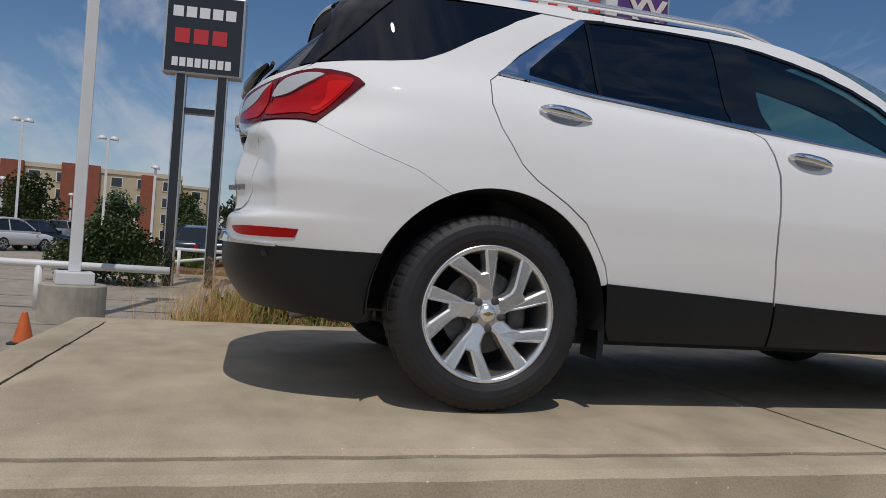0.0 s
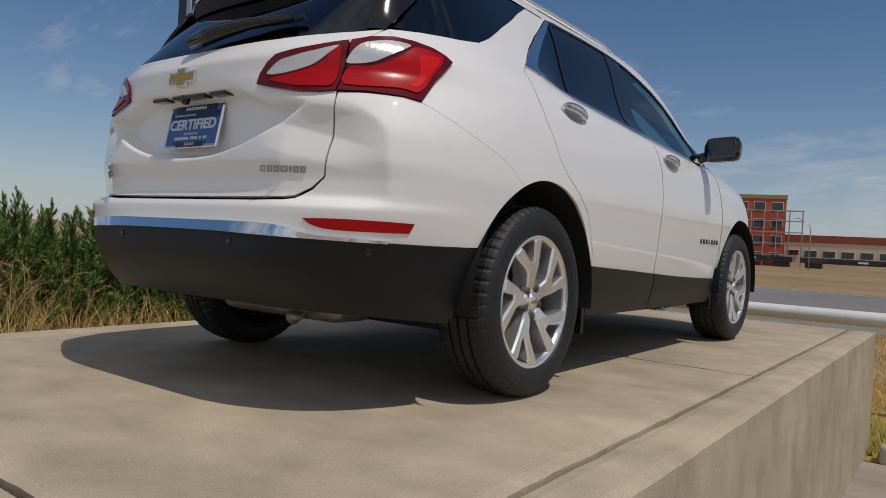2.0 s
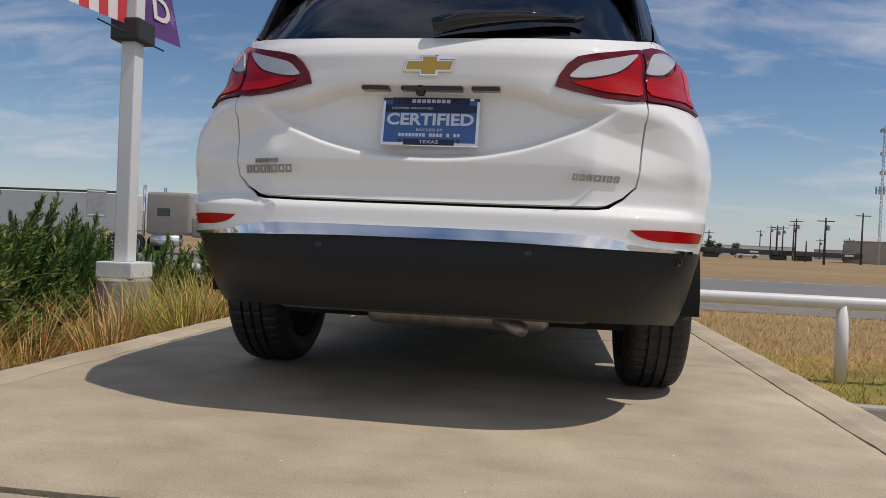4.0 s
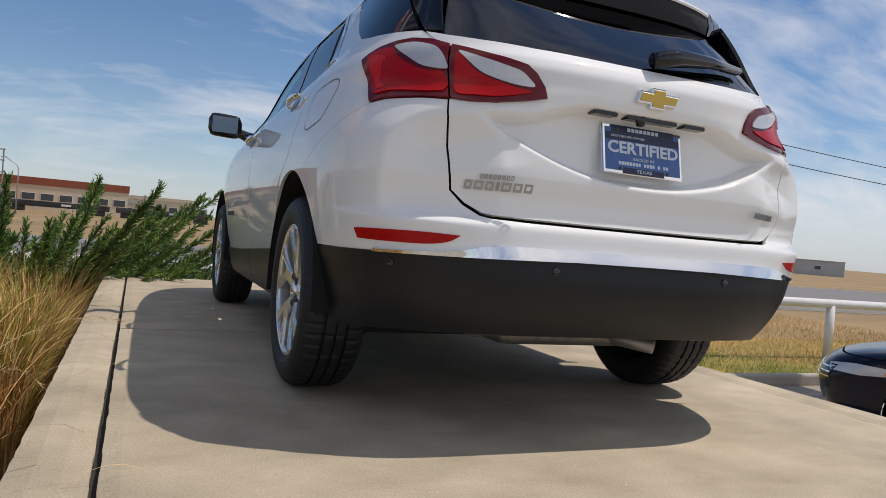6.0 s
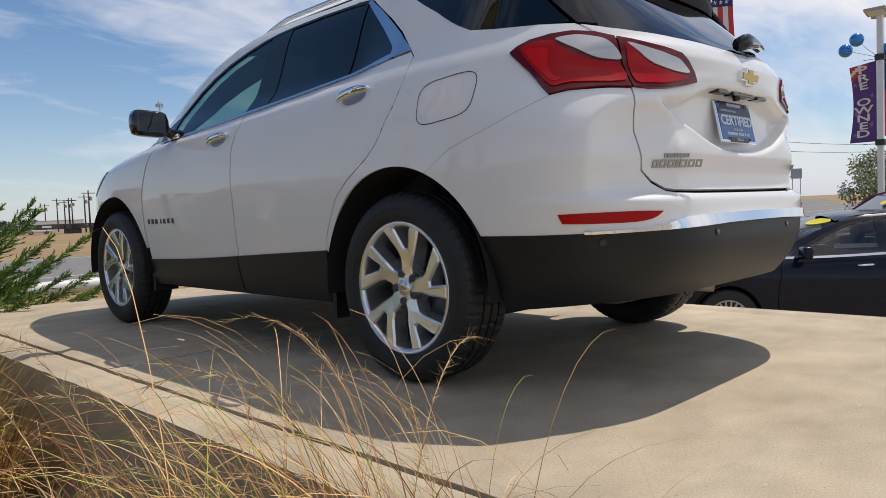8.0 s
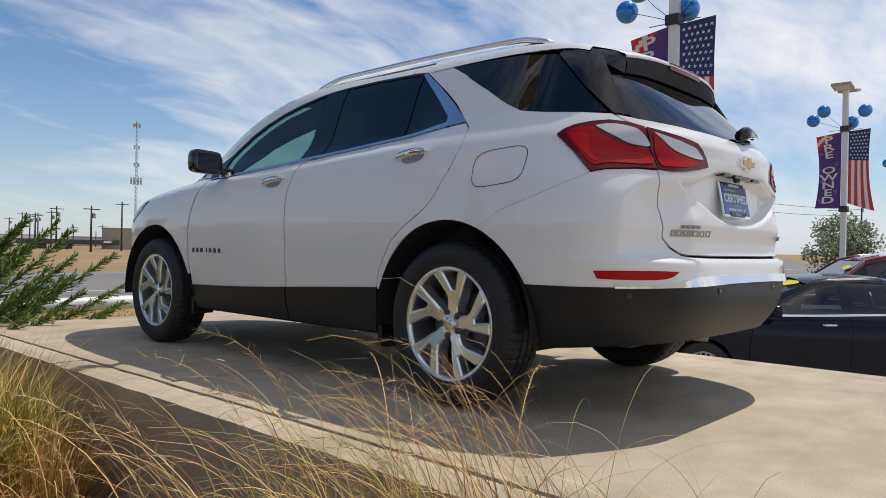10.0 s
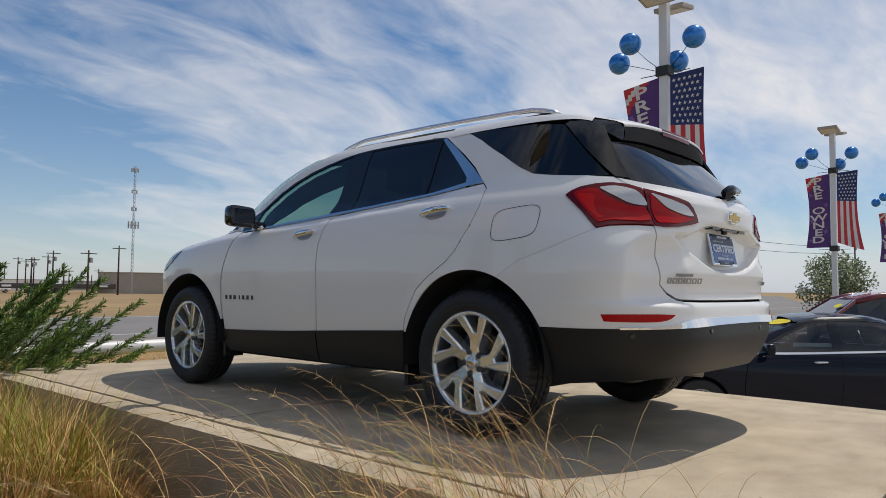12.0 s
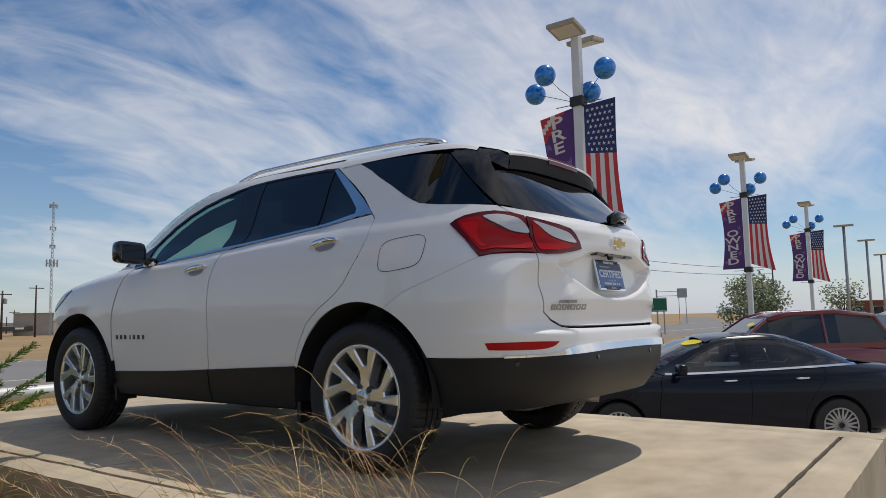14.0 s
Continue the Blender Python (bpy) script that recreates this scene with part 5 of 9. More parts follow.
for x0, y0, x1, y1, top in small:
    bm = prism(rect(x0, y0, x1, y1), 0.001, top)
    bm.transform(pm)
    part("plate_bar", bm, M_PLATEWHITE, plate)
for x, y in ((-0.10, 0.068), (0.10, 0.068), (-0.095, -0.066), (0.095, -0.066)):
    bm = lathe([(0.0, 0.006), (0.004, 0.005), (0.006, 0.002), (0.006, 0.0)], 10)
    bm.transform(pm @ Matrix.Translation((x, y, 0)))
    part("plate_screw", bm, M_STEEL, plate, smooth=True)

# plate lamps and camera under the ledge
for x, w in ((-0.169, 0.086), (0.005, 0.19), (0.169, 0.086)):
    part("ledge_recess", box(w, 0.040, 0.012, x, -0.904, 1.012, 0.003, 1), M_GLOSSBLACK, suv, "dark recess with plate lamp")
part("rear_camera", lathe([(0.016, 0.02), (0.016, 0.0), (0.012, -0.010), (0.0, -0.012)], 16), M_GLOSSBLACK, suv, smooth=True).matrix_world = Matrix.Translation((-0.03, -0.908, 1.008))

# wiper on the rear window
arm = [skin(*at_x(0.0, 1.205)) + Vector((0, -0.035, 0.0)), skin(*at_x(0.10, 1.232)) + Vector((0, -0.036, 0)), skin(*at_x(0.25, 1.248)) + Vector((0, -0.026, 0.0)), skin(*at_x(0.42, 1.256)) + Vector((0, -0.016, 0))]
wiper = part("rear_wiper", tube(arm, [0.026, 0.030, 0.020, 0.010], 10), M_GLOSSBLACK, suv, "black rear wiper arm", smooth=True)
part("wiper_blade", tube([p + Vector((0, 0.018, -0.004)) for p in arm[1:]] + [skin(*at_x(0.45, 1.262)) + Vector((0, -0.006, 0))], 0.008, 8), M_RUBBER, wiper)

# parking sensors and tow cover
for x in (-0.765, -0.317, 0.317, 0.765):
    m = tail_frame(x, 0.526 if abs(x) > 0.5 else 0.534, 0.0042)
    bm = lathe([(0.0125, 0.0), (0.0125, 0.002), (0.010, 0.003), (0.0, 0.0032)], 16)
    bm.transform(m)
    part("parking_sensor", bm, M_GLOSSBLACK, suv, "round black parking sensor", smooth=True)

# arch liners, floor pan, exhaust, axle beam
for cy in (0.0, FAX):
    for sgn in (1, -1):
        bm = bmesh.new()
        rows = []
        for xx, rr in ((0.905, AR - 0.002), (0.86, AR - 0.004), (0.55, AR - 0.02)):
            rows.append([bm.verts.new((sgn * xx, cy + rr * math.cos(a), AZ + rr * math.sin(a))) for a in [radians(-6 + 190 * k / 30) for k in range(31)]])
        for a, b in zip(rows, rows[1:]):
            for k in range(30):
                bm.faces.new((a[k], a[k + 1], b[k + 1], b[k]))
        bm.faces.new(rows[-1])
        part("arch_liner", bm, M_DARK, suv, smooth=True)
    for sgn in (1, -1):
        fl = [(cy + 0.45, 0.205), (cy + 0.475, 0.205), (cy + 0.48, 0.40), (cy + 0.45, 0.42)] if cy == 0 else [(cy - 0.45, 0.23), (cy - 0.475, 0.23), (cy - 0.48, 0.40), (cy - 0.45, 0.42)]
        bm = bmesh.new()
        lo = [bm.verts.new((sgn * 0.72, y, z)) for y, z in fl]
        hi = [bm.verts.new((sgn * 0.86, y, z)) for y, z in fl]
        bm.faces.new(lo)
        bm.faces.new(hi)
        for j in range(4):
            bm.faces.new((lo[j], lo[(j + 1) % 4], hi[(j + 1) % 4], hi[j]))
        part("mud_flap", bm, M_CLAD, suv)
part("floor_pan", box(1.50, 3.1, 0.16, 0, 1.25, 0.245, 0.03, 2), M_DARK, suv)
part("boot_floor", box(1.05, 0.75, 0.14, 0, -0.42, 0.315, 0.04, 2), M_UNDER, suv)
part("axle_beam", tube([(-0.70, 0.02, 0.33), (-0.40, -0.04, 0.30), (0.40, -0.04, 0.30), (0.70, 0.02, 0.33)], 0.045, 10), M_UNDER, suv, smooth=True)
part("exhaust", tube([(0.30, 0.9, 0.27), (0.28, 0.2, 0.27), (0.20, -0.30, 0.285), (0.22, -0.55, 0.29), (0.30, -0.66, 0.275)], [0.03, 0.03, 0.04, 0.03, 0.026], 12), M_GALV, suv, smooth=True)
part("silencer", box(0.66, 0.22, 0.12, 0.06, -0.44, 0.250, 0.05, 3), M_GALV, suv, smooth=True)

# cabin: seats with head restraints, fascia, steering wheel
def seat(x, y, width, parent):
    part("seat_cushion", box(width, 0.50, 0.16, x, y, 0.60, 0.05, 2), M_SEAT, parent, smooth=True)
    bm = box(width, 0.13, 0.62, 0, 0, 0, 0.05, 2)
    bm.transform(Matrix.Translation((x, y - 0.24, 0.68)) @ Matrix.Rotation(radians(14), 4, "X"))
    part("seat_back", bm, M_SEAT, parent, smooth=True)
    bm = box(0.27, 0.09, 0.17, 0, 0, 0, 0.035, 2)
    bm.transform(Matrix.Translation((x, y - 0.40, 1.325)) @ Matrix.Rotation(radians(8), 4, "X"))
    part("head_restraint", bm, M_SEAT, parent, smooth=True)


for x in (-0.37, 0.37):
    seat(x, 1.40, 0.52, suv)
for x in (-0.42, 0.42):
    seat(x, 0.38, 0.52, suv)
part("fascia", box(1.42, 0.42, 0.30, 0, 1.93, 0.80, 0.10, 3), M_SEAT, suv, smooth=True)
ring = [(-0.37 + 0.185 * math.cos(a), 1.66 + 0.06 * math.sin(a), 1.03 + 0.175 * math.sin(a)) for a in [2 * math.pi * k / 28 for k in range(29)]]
part("steering_wheel", tube(ring, 0.014, 8, caps=False), M_SEAT, suv, smooth=True)


# wheels: five forked spokes, tread with grooves, disc and nuts
def wheel_mesh():
    prof = [(0.248, 0.098), (0.256, 0.108), (0.275, 0.117), (0.300, 0.119), (0.322, 0.115), (0.338, 0.106), (0.350, 0.094)]
    tread = [(0.3565, 0.080), (0.3595, 0.052), (0.3595, 0.045), (0.350, 0.043), (0.350, 0.036), (0.3605, 0.034), (0.361, 0.006), (0.3515, 0.004)]
    full = prof + tread
    full = full + [(r, -h) for r, h in full[::-1]]
    seg = 216
    bm = bmesh.new()
    rings = []
    for r, h in full:
        ring = []
        for k in range(seg):
            a = 2 * math.pi * k / seg
            rr = r
            if abs(h) > 0.042 and r > 0.320 and (k % 4 == (0 if h > 0 else 2)):
                rr -= 0.0045 if r > 0.345 else 0.0012
            if 0.0 < abs(h) < 0.042 and r > 0.355 and k % 8 == 0:
                rr -= 0.005
            ring.append(bm.verts.new((h, rr * math.cos(a), rr * math.sin(a))))
        rings.append(ring)
    for a, b in zip(rings, rings[1:]):
        for k in range(seg):
            bm.faces.new((a[k], a[(k + 1) % seg], b[(k + 1) % seg], b[k]))
    return bm


def spoke_outline(rot):
    """A forked spoke in the wheel's plane, pointing up before it is turned."""
    pts = [(-0.040, 0.040), (-0.041, 0.070), (-0.050, 0.102), (-0.068, 0.120), (-0.168, 0.172), (-0.128, 0.2035), (-0.106, 0.1975), (-0.036, 0.146), (-0.018, 0.151),
           (-0.029, 0.222), (-0.027, 0.237), (0.022, 0.2385), (0.019, 0.132), (0.014, 0.085), (0.024, 0.045)]
    c, s = math.cos(rot), math.sin(rot)
    return [(x * c - y * s, x * s + y * c) for x, y in pts]


TO_WHEEL = Matrix(((0, 0, 1, 0), (1, 0, 0, 0), (0, 1, 0, 0), (0, 0, 0, 1)))


def build_wheel(parent):
    wheel = part("wheel", lathe([(0.243, -0.10), (0.243, 0.088), (0.247, 0.096), (0.251, 0.097), (0.249, 0.103), (0.243, 0.104), (0.235, 0.099), (0.228, 0.088), (0.226, 0.05), (0.215, -0.05), (0.215, -0.10)], 72, "X", caps=False),
                 M_ALLOY_SIDE, parent, "bright alloy wheel with five forked spokes", smooth=False)
    part("rim_lip", lathe([(0.2515, 0.0975), (0.2495, 0.1045), (0.243, 0.1055), (0.2345, 0.1005), (0.231, 0.094)], 72, "X", caps=False), M_ALLOY, wheel, smooth=True)
    part("tyre", wheel_mesh(), M_RUBBER, wheel, "black tyre with grooved tread", smooth=False)
    for k in range(5):
        o = spoke_outline(radians(72 * k))
        bm = prism(o, 0.025, 0.094, bevel=0.007)
        for v in bm.verts:
            r = math.hypot(v.co.x, v.co.y)
            v.co.z += 0.010 * smoothstep(0.10, 0.22, r) - 0.012 * (1 - smoothstep(0.04, 0.13, r))
        bm.transform(TO_WHEEL)
        part("spoke", bm, M_ALLOY, wheel)
    part("hub", lathe([(0.062, 0.045), (0.062, 0.074), (0.054, 0.080), (0.036, 0.082), (0.034, 0.088), (0.0, 0.090)], 40, "X"), M_ALLOY, wheel, smooth=False)
    part("centre_cap", lathe([(0.031, 0.086), (0.029, 0.0925), (0.0, 0.094)], 32, "X"), M_ALLOY, wheel, "round centre cap", smooth=True)
    bm = prism([(p[0] * 0.24, p[1] * 0.24) for p in cross], 0.092, 0.0955)
    bm.transform(TO_WHEEL)
    part("cap_badge", bm, M_GOLD, wheel, "small gold cross on the cap")
    for k in range(5):
        a = radians(90 + 42 + 72 * k)
        bm = lathe([(0.019, 0.060), (0.019, 0.0665), (0.0145, 0.067), (0.0135, 0.088), (0.009, 0.090), (0.0, 0.091)], 14, "X")
        bm.transform(Matrix.Translation((0, 0.0535 * math.cos(a), 0.0535 * math.sin(a))))
        part("wheel_nut", bm, M_UNDER, wheel, "dark chromed wheel nut", smooth=True)
    part("brake_disc", lathe([(0.155, -0.01), (0.155, 0.012), (0.08, 0.012), (0.08, 0.03), (0.0, 0.03)], 48, "X"), M_STEEL, wheel, smooth=False)
    part("wheel_back", lathe([(0.214, -0.06), (0.214, -0.055), (0.0, -0.055)], 40, "X"), M_DARK, wheel)
    bm = box(0.05, 0.075, 0.15, 0.0, 0.135, -0.08, 0.015, 2)
    part("brake_caliper", bm, M_STEEL, wheel, smooth=True)
    return wheel


WX = 0.79
w0 = build_wheel(suv)
w0.matrix_world = Matrix.Translation((WX, 0, 0.360))
for x, y, turn in ((WX, FAX, 12), (-WX, 0, -20), (-WX, FAX, -18)):
    w = copy_thing(w0, Matrix.Translation((x, y, 0.360)) @ Matrix.Rotation(0 if x > 0 else math.pi, 4, "Z") @ Matrix.Rotation(radians(turn), 4, "X"))

# ---------------------------------------------------------------- planting: grasses, junipers, shrubs, trees
def grass_clump(name, seed, count, height, spread, mats, lean=(0, 0), plumes=0, label="", loc=(0, 0, 0), thin=1.0, bend=(0.10, 0.55)):
    """A fountain of curved blades from one root."""
    rnd = random.Random(seed)
    top = thing(name, Matrix.Translation(loc), label, "grass", group="ornamental grasses in the bed")
    sets = {m: ([], []) for m in range(len(mats))}
    weights = [w for _, w in mats]
    pv, pf = [], []
    for b in range(count + plumes):
        is_plume = b >= count
        m = rnd.choices(range(len(mats)), weights)[0]
        v, f = sets[m]
        a = rnd.uniform(0, 2 * math.pi)
        r0 = spread * 0.30 * math.sqrt(rnd.random())
        base = Vector((r0 * math.cos(a), r0 * math.sin(a), 0))
        out = a + rnd.gauss(0, 0.5)
        h = height * 1.4 * rnd.uniform(0.5, 1.0) * (0.98 if is_plume else 1)
        reach = spread * rnd.uniform(0.25, 1.0) * (0.8 if is_plume else 1)
        d = Vector((math.cos(out), math.sin(out), 0)) * reach + Vector((lean[0], lean[1], 0)) * h
        w = rnd.uniform(0.0022, 0.0048) * thin
        side = Vector((-math.sin(out), math.cos(out), 0))
        side = (side + Vector((rnd.uniform(-1, 1), rnd.uniform(-1, 1), 0)) * 0.6).normalized()
        n = 8 if bend[0] < 0.3 else 13
        droop = rnd.uniform(*bend) if not is_plume else rnd.uniform(0.05, 0.35)
        pts = []
        for k in range(n + 1):
            t = k / n
            curl = droop * h * (t ** 3 if bend[0] < 0.5 else 0.66 * t ** 4.2)
            pts.append(base + d * (t ** 2.1) + Vector((0, 0, h * (t - 0.12 * t * t) - curl * 0.75))
                       + Vector((rnd.gauss(0, 0.0012), rnd.gauss(0, 0.0012), 0)) * t)
        i0 = len(v)
        for k, p in enumerate(pts):
            t = k / n
            ww = w * (1 - t ** 1.6) + 0.0005
            v += [p - side * ww, p + side * ww]
        for k in range(n):
            q = i0 + 2 * k
            f.append((q, q + 1, q + 3, q + 2))
        if is_plume:
            # drooping seed head made of short hairs
            tip, back = pts[-1], pts[-3]
            run = (tip - back)
            down = Vector((run.x, run.y, 0)).normalized() * 0.10
            for j in range(46):
                t = j / 45
                c = back + run * t * 1.25 + down * t * t * 0.8 - Vector((0, 0, 0.16 * t * t))
                aa = rnd.uniform(0, 2 * math.pi)
                o = Vector((math.cos(aa), math.sin(aa), rnd.uniform(-0.9, 0.3))) * rnd.uniform(0.010, 0.028) * (1 - 0.5 * t)
                e = c + o + run.normalized() * 0.02
                s = Vector((rnd.uniform(-1, 1), rnd.uniform(-1, 1), rnd.uniform(-1, 1))).normalized() * 0.0016
                i0 = len(pv)
                pv += [c - s, c + s, e]
                pf.append((i0, i0 + 1, i0 + 2))
    for m, (v, f) in sets.items():
        if f:
            raw("blade_tuft", v, f, mats[m][0], top)["kind"] = "stuff"
    if pf:
        raw("seed_head", pv, pf, M_PLUME, top, "pale dry drooping seed heads")["kind"] = "stuff"
    return top


BED = GROUND + 0.16
GREENISH = [(M_GRASS, 0.76), (M_STRAW, 0.21), (M_RUST, 0.03)]
STRAWISH = [(M_STRAW, 0.80), (M_GRASS, 0.07), (M_RUST, 0.13)]
MIXED = [(M_STRAW, 0.48), (M_GRASS, 0.34), (M_RUST, 0.18)]
L_STRAW = "dry straw coloured ornamental grass clump in the bed"
L_GREEN = "yellow green ornamental grass clump beside the slab wall"
L_RUST = "thin rust and straw grass with drooping seed heads"
# foreground stalks by the rear end of the bed, blown over by the wind
WIND = math.atan2(0.76, -0.65)


def stalk_tuft(seed, x, y, count, lo, hi, mats, label, heads=0, spread=0.16, curl=(1.1, 2.4), fan=0.5, width=1.0):
    """Thin dry stalks that rise from one root, lean with the wind and curl over at their tips."""
    rnd = random.Random(seed)
    top = thing("grass_clump", Matrix.Translation((x, y, BED)), label, "grass", group="ornamental grasses in the bed")
    sets = [([], []) for _ in mats]
    weights = [w for _, w in mats]
    pv, pf = [], []
    for b in range(count):
        head = b < heads
        v, f = sets[rnd.choices(range(len(mats)), weights)[0]]
        r0, a0 = spread * math.sqrt(rnd.random()), rnd.uniform(0, 2 * math.pi)
        p = Vector((r0 * math.cos(a0), r0 * math.sin(a0), 0))
        a = WIND + rnd.gauss(0, fan) + (rnd.uniform(-2.5, 2.5) if rnd.random() < 0.15 else 0)
        length = hi * rnd.uniform(0.97, 1.0) if head else rnd.uniform(lo, hi)
        e0 = radians(rnd.uniform(78, 89))
        fall = radians(rnd.uniform(2, 12))
        bow = rnd.uniform(*curl) * (1.25 if head else 1.0)
        start = rnd.uniform(0.38, 0.66)
        sway = rnd.uniform(-0.4, 0.4)
        n = 24
        pts = [p.copy()]
        for k in range(n):
            t = (k + 0.5) / n
            e = e0 - fall * t * t - bow * max(0.0, (t - start) / (1 - start)) ** 2.0
            aa = a + sway * t
            p = p + Vector((math.cos(e) * math.cos(aa), math.cos(e) * math.sin(aa), math.sin(e))) * (length / n)
            pts.append(p.copy())
        w = rnd.uniform(0.0010, 0.0021) * width
        sa = rnd.uniform(0, math.pi)
        side = Vector((math.cos(sa), math.sin(sa), 0.2)).normalized()
        i0 = len(v)
        for k, q in enumerate(pts):
            ww = w * (1 - 0.75 * k / n)
            v += [q - side * ww, q + side * ww]
        for k in range(n):
            q = i0 + 2 * k
            f.append((q, q + 1, q + 3, q + 2))
        # side leaves that peel off the stalk
        for _ in range(rnd.choice((0, 0, 0, 1))):
            k = rnd.randint(4, 15)
            c, la, ll = pts[k], a + rnd.gauss(0, 0.9), length * rnd.uniform(0.10, 0.22)
            i0 = len(v)
            for j in range(9):
                t = j / 8
                q = c + Vector((math.cos(la), math.sin(la), 0)) * ll * (0.35 * t + 0.45 * t * t) + Vector((0, 0, ll * (1.0 * t - 1.1 * t ** 2.6)))
                v += [q - side * w * 0.9 * (1 - t), q + side * (w * 0.9 * (1 - t) + 0.0003)]
            for j in range(8):
                q = i0 + 2 * j
                f.append((q, q + 1, q + 3, q + 2))
        if head:
            # feathery seed head over the last two fifths
            for j in range(150):
                u = (0.60 + 0.40 * j / 149) * n
                k = min(n - 1, int(u))
                c = pts[k].lerp(pts[k + 1], u - k)
                run = (pts[k + 1] - pts[k]).normalized()
                o = (run * 1.5 + Vector((rnd.gauss(0, 0.8), rnd.gauss(0, 0.8), rnd.gauss(-0.2, 0.7)))).normalized() * rnd.uniform(0.015, 0.045)
                sd = Vector((rnd.uniform(-1, 1), rnd.uniform(-1, 1), rnd.uniform(-1, 1))).normalized() * 0.0009
                i0 = len(pv)
                pv += [c - sd, c + sd, c + o]
                pf.append((i0, i0 + 1, i0 + 2))
    for (m, _), (v, f) in zip(mats, sets):
        if f:
            raw("blade_tuft", v, f, m, top)["kind"] = "stuff"
    if pf:
        raw("seed_head", pv, pf, M_PLUME, top, "pale dry drooping seed heads")["kind"] = "stuff"
    return top


RUSTY = [(M_STRAW, 0.50), (M_RUST, 0.42), (M_GRASS, 0.08)]
GOLDEN = [(M_STRAW, 0.62), (M_RUST, 0.20), (M_GRASS, 0.18)]
for k, (x, y, n, lo, hi, mm, hd) in enumerate([
        (-1.84, -1.16, 95, 0.85, 1.27, RUSTY, 5), (-1.80, -1.46, 46, 0.75, 1.18, RUSTY, 0), (-1.82, -1.64, 22, 0.80, 1.10, RUSTY, 0),
        (-1.98, -1.34, 90, 0.70, 1.14, GOLDEN, 2), (-1.95, -0.90, 85, 0.75, 1.20, GOLDEN, 2), (-2.12, -1.12, 95, 0.70, 1.22, GOLDEN, 2),
        (-2.28, -1.34, 80, 0.70, 1.18, GOLDEN, 1), (-2.02, -0.52, 60, 0.65, 1.10, RUSTY, 2), (-2.34, -0.92, 70, 0.70, 1.24, GOLDEN, 2),
        (-2.52, -1.40, 40, 0.90, 1.42, GOLDEN, 1), (-2.50, -1.10, 50, 0.75, 1.25, RUSTY, 2), (-2.62, -0.62, 50, 0.75, 1.25, GOLDEN, 2), (-2.30, -0.20, 40, 0.6, 1.0, RUSTY, 1)]):
    stalk_tuft(211 + k, x, y, int(n * (1.3 if k < 8 else 0.7)), lo + 0.16, hi + 0.26, mm, L_RUST, hd, width=1.3)
# golden fountains between them
for k, (x, y, h, s, n) in enumerate([(-2.50, -1.10, 0.92, 0.58, 620), (-2.22, -0.85, 0.84, 0.50, 420), (-2.15, -1.34, 0.82, 0.46, 380)]):
    grass_clump("grass_clump", 150 + k, n, h, s, [(M_STRAW, 0.70), (M_GRASS, 0.24), (M_RUST, 0.06)], (0.0, 0.0), 0, "golden fountain grass at the bed corner", (x, y, BED), 0.85, (0.35, 0.85))
# shorter green and golden blades at their feet
for k, (x, y, h, s, n) in enumerate([(-1.92, -1.25, 0.62, 0.30, 170), (-2.10, -0.95, 0.64, 0.34, 190), (-2.30, -1.15, 0.62, 0.34, 190), (-2.55, -0.95, 0.66, 0.36, 200), (-2.60, -1.38, 0.60, 0.34, 150)]):
    grass_clump("grass_clump", 130 + k, n, h, s, [(M_GRASS, 0.55), (M_STRAW, 0.40), (M_RUST, 0.05)], (-0.10, 0.10), 0, "short green and golden grass under the dry stalks", (x, y, BED), 0.8, (0.3, 0.8))
# green clumps along the wall
for k, (x, y, h, s) in enumerate([(-2.15, 1.70, 1.0, 0.46), (-2.28, 2.15, 1.02, 0.48), (-2.10, 2.55, 0.95, 0.45), (-2.48, 1.90, 1.05, 0.46), (-2.38, 2.45, 0.95, 0.48)]):
    grass_clump("grass_clump", 30 + k, 620, h, s, GREENISH, (-0.03, 0.0), 2, L_GREEN, (x, y, BED), 1.0)
# golden fringe along the wall and straw clumps behind it
row = [(-2.02 - 0.10 * (k % 2), 1.42 + 0.32 * k, 0.92 + 0.06 * (k % 3), 0.44) for k in range(11)] + [(-2.48 - 0.12 * (k % 2), 1.3 + 0.42 * k, 0.98 + 0.06 * (k % 2), 0.48) for k in range(8)]
row += [(-2.95, -0.25, 0.84, 0.46), (-3.2, 0.3, 0.88, 0.5), (-2.85, 0.5, 0.84, 0.46), (-2.9, 1.1, 0.86, 0.48), (-3.5, 1.5, 0.84, 0.5), (-3.1, 1.7, 0.86, 0.5), (-3.7, 0.4, 0.84, 0.5), (-3.3, 1.0, 0.80, 0.5), (-3.35, 2.0, 0.78, 0.5), (-3.2, 2.9, 0.72, 0.45), (-4.5, -1.15, 0.72, 0.5), (-5.3, -1.05, 0.72, 0.5), (-3.9, -1.2, 0.62, 0.32)]
for k, (x, y, h, s) in enumerate(row):
    mm = MIXED if k % 4 == 1 else STRAWISH
    grass_clump("grass_clump", 50 + k, 360, h, s, mm, (0.02, 0.0), 1, L_STRAW, (x, y, BED), 0.95)
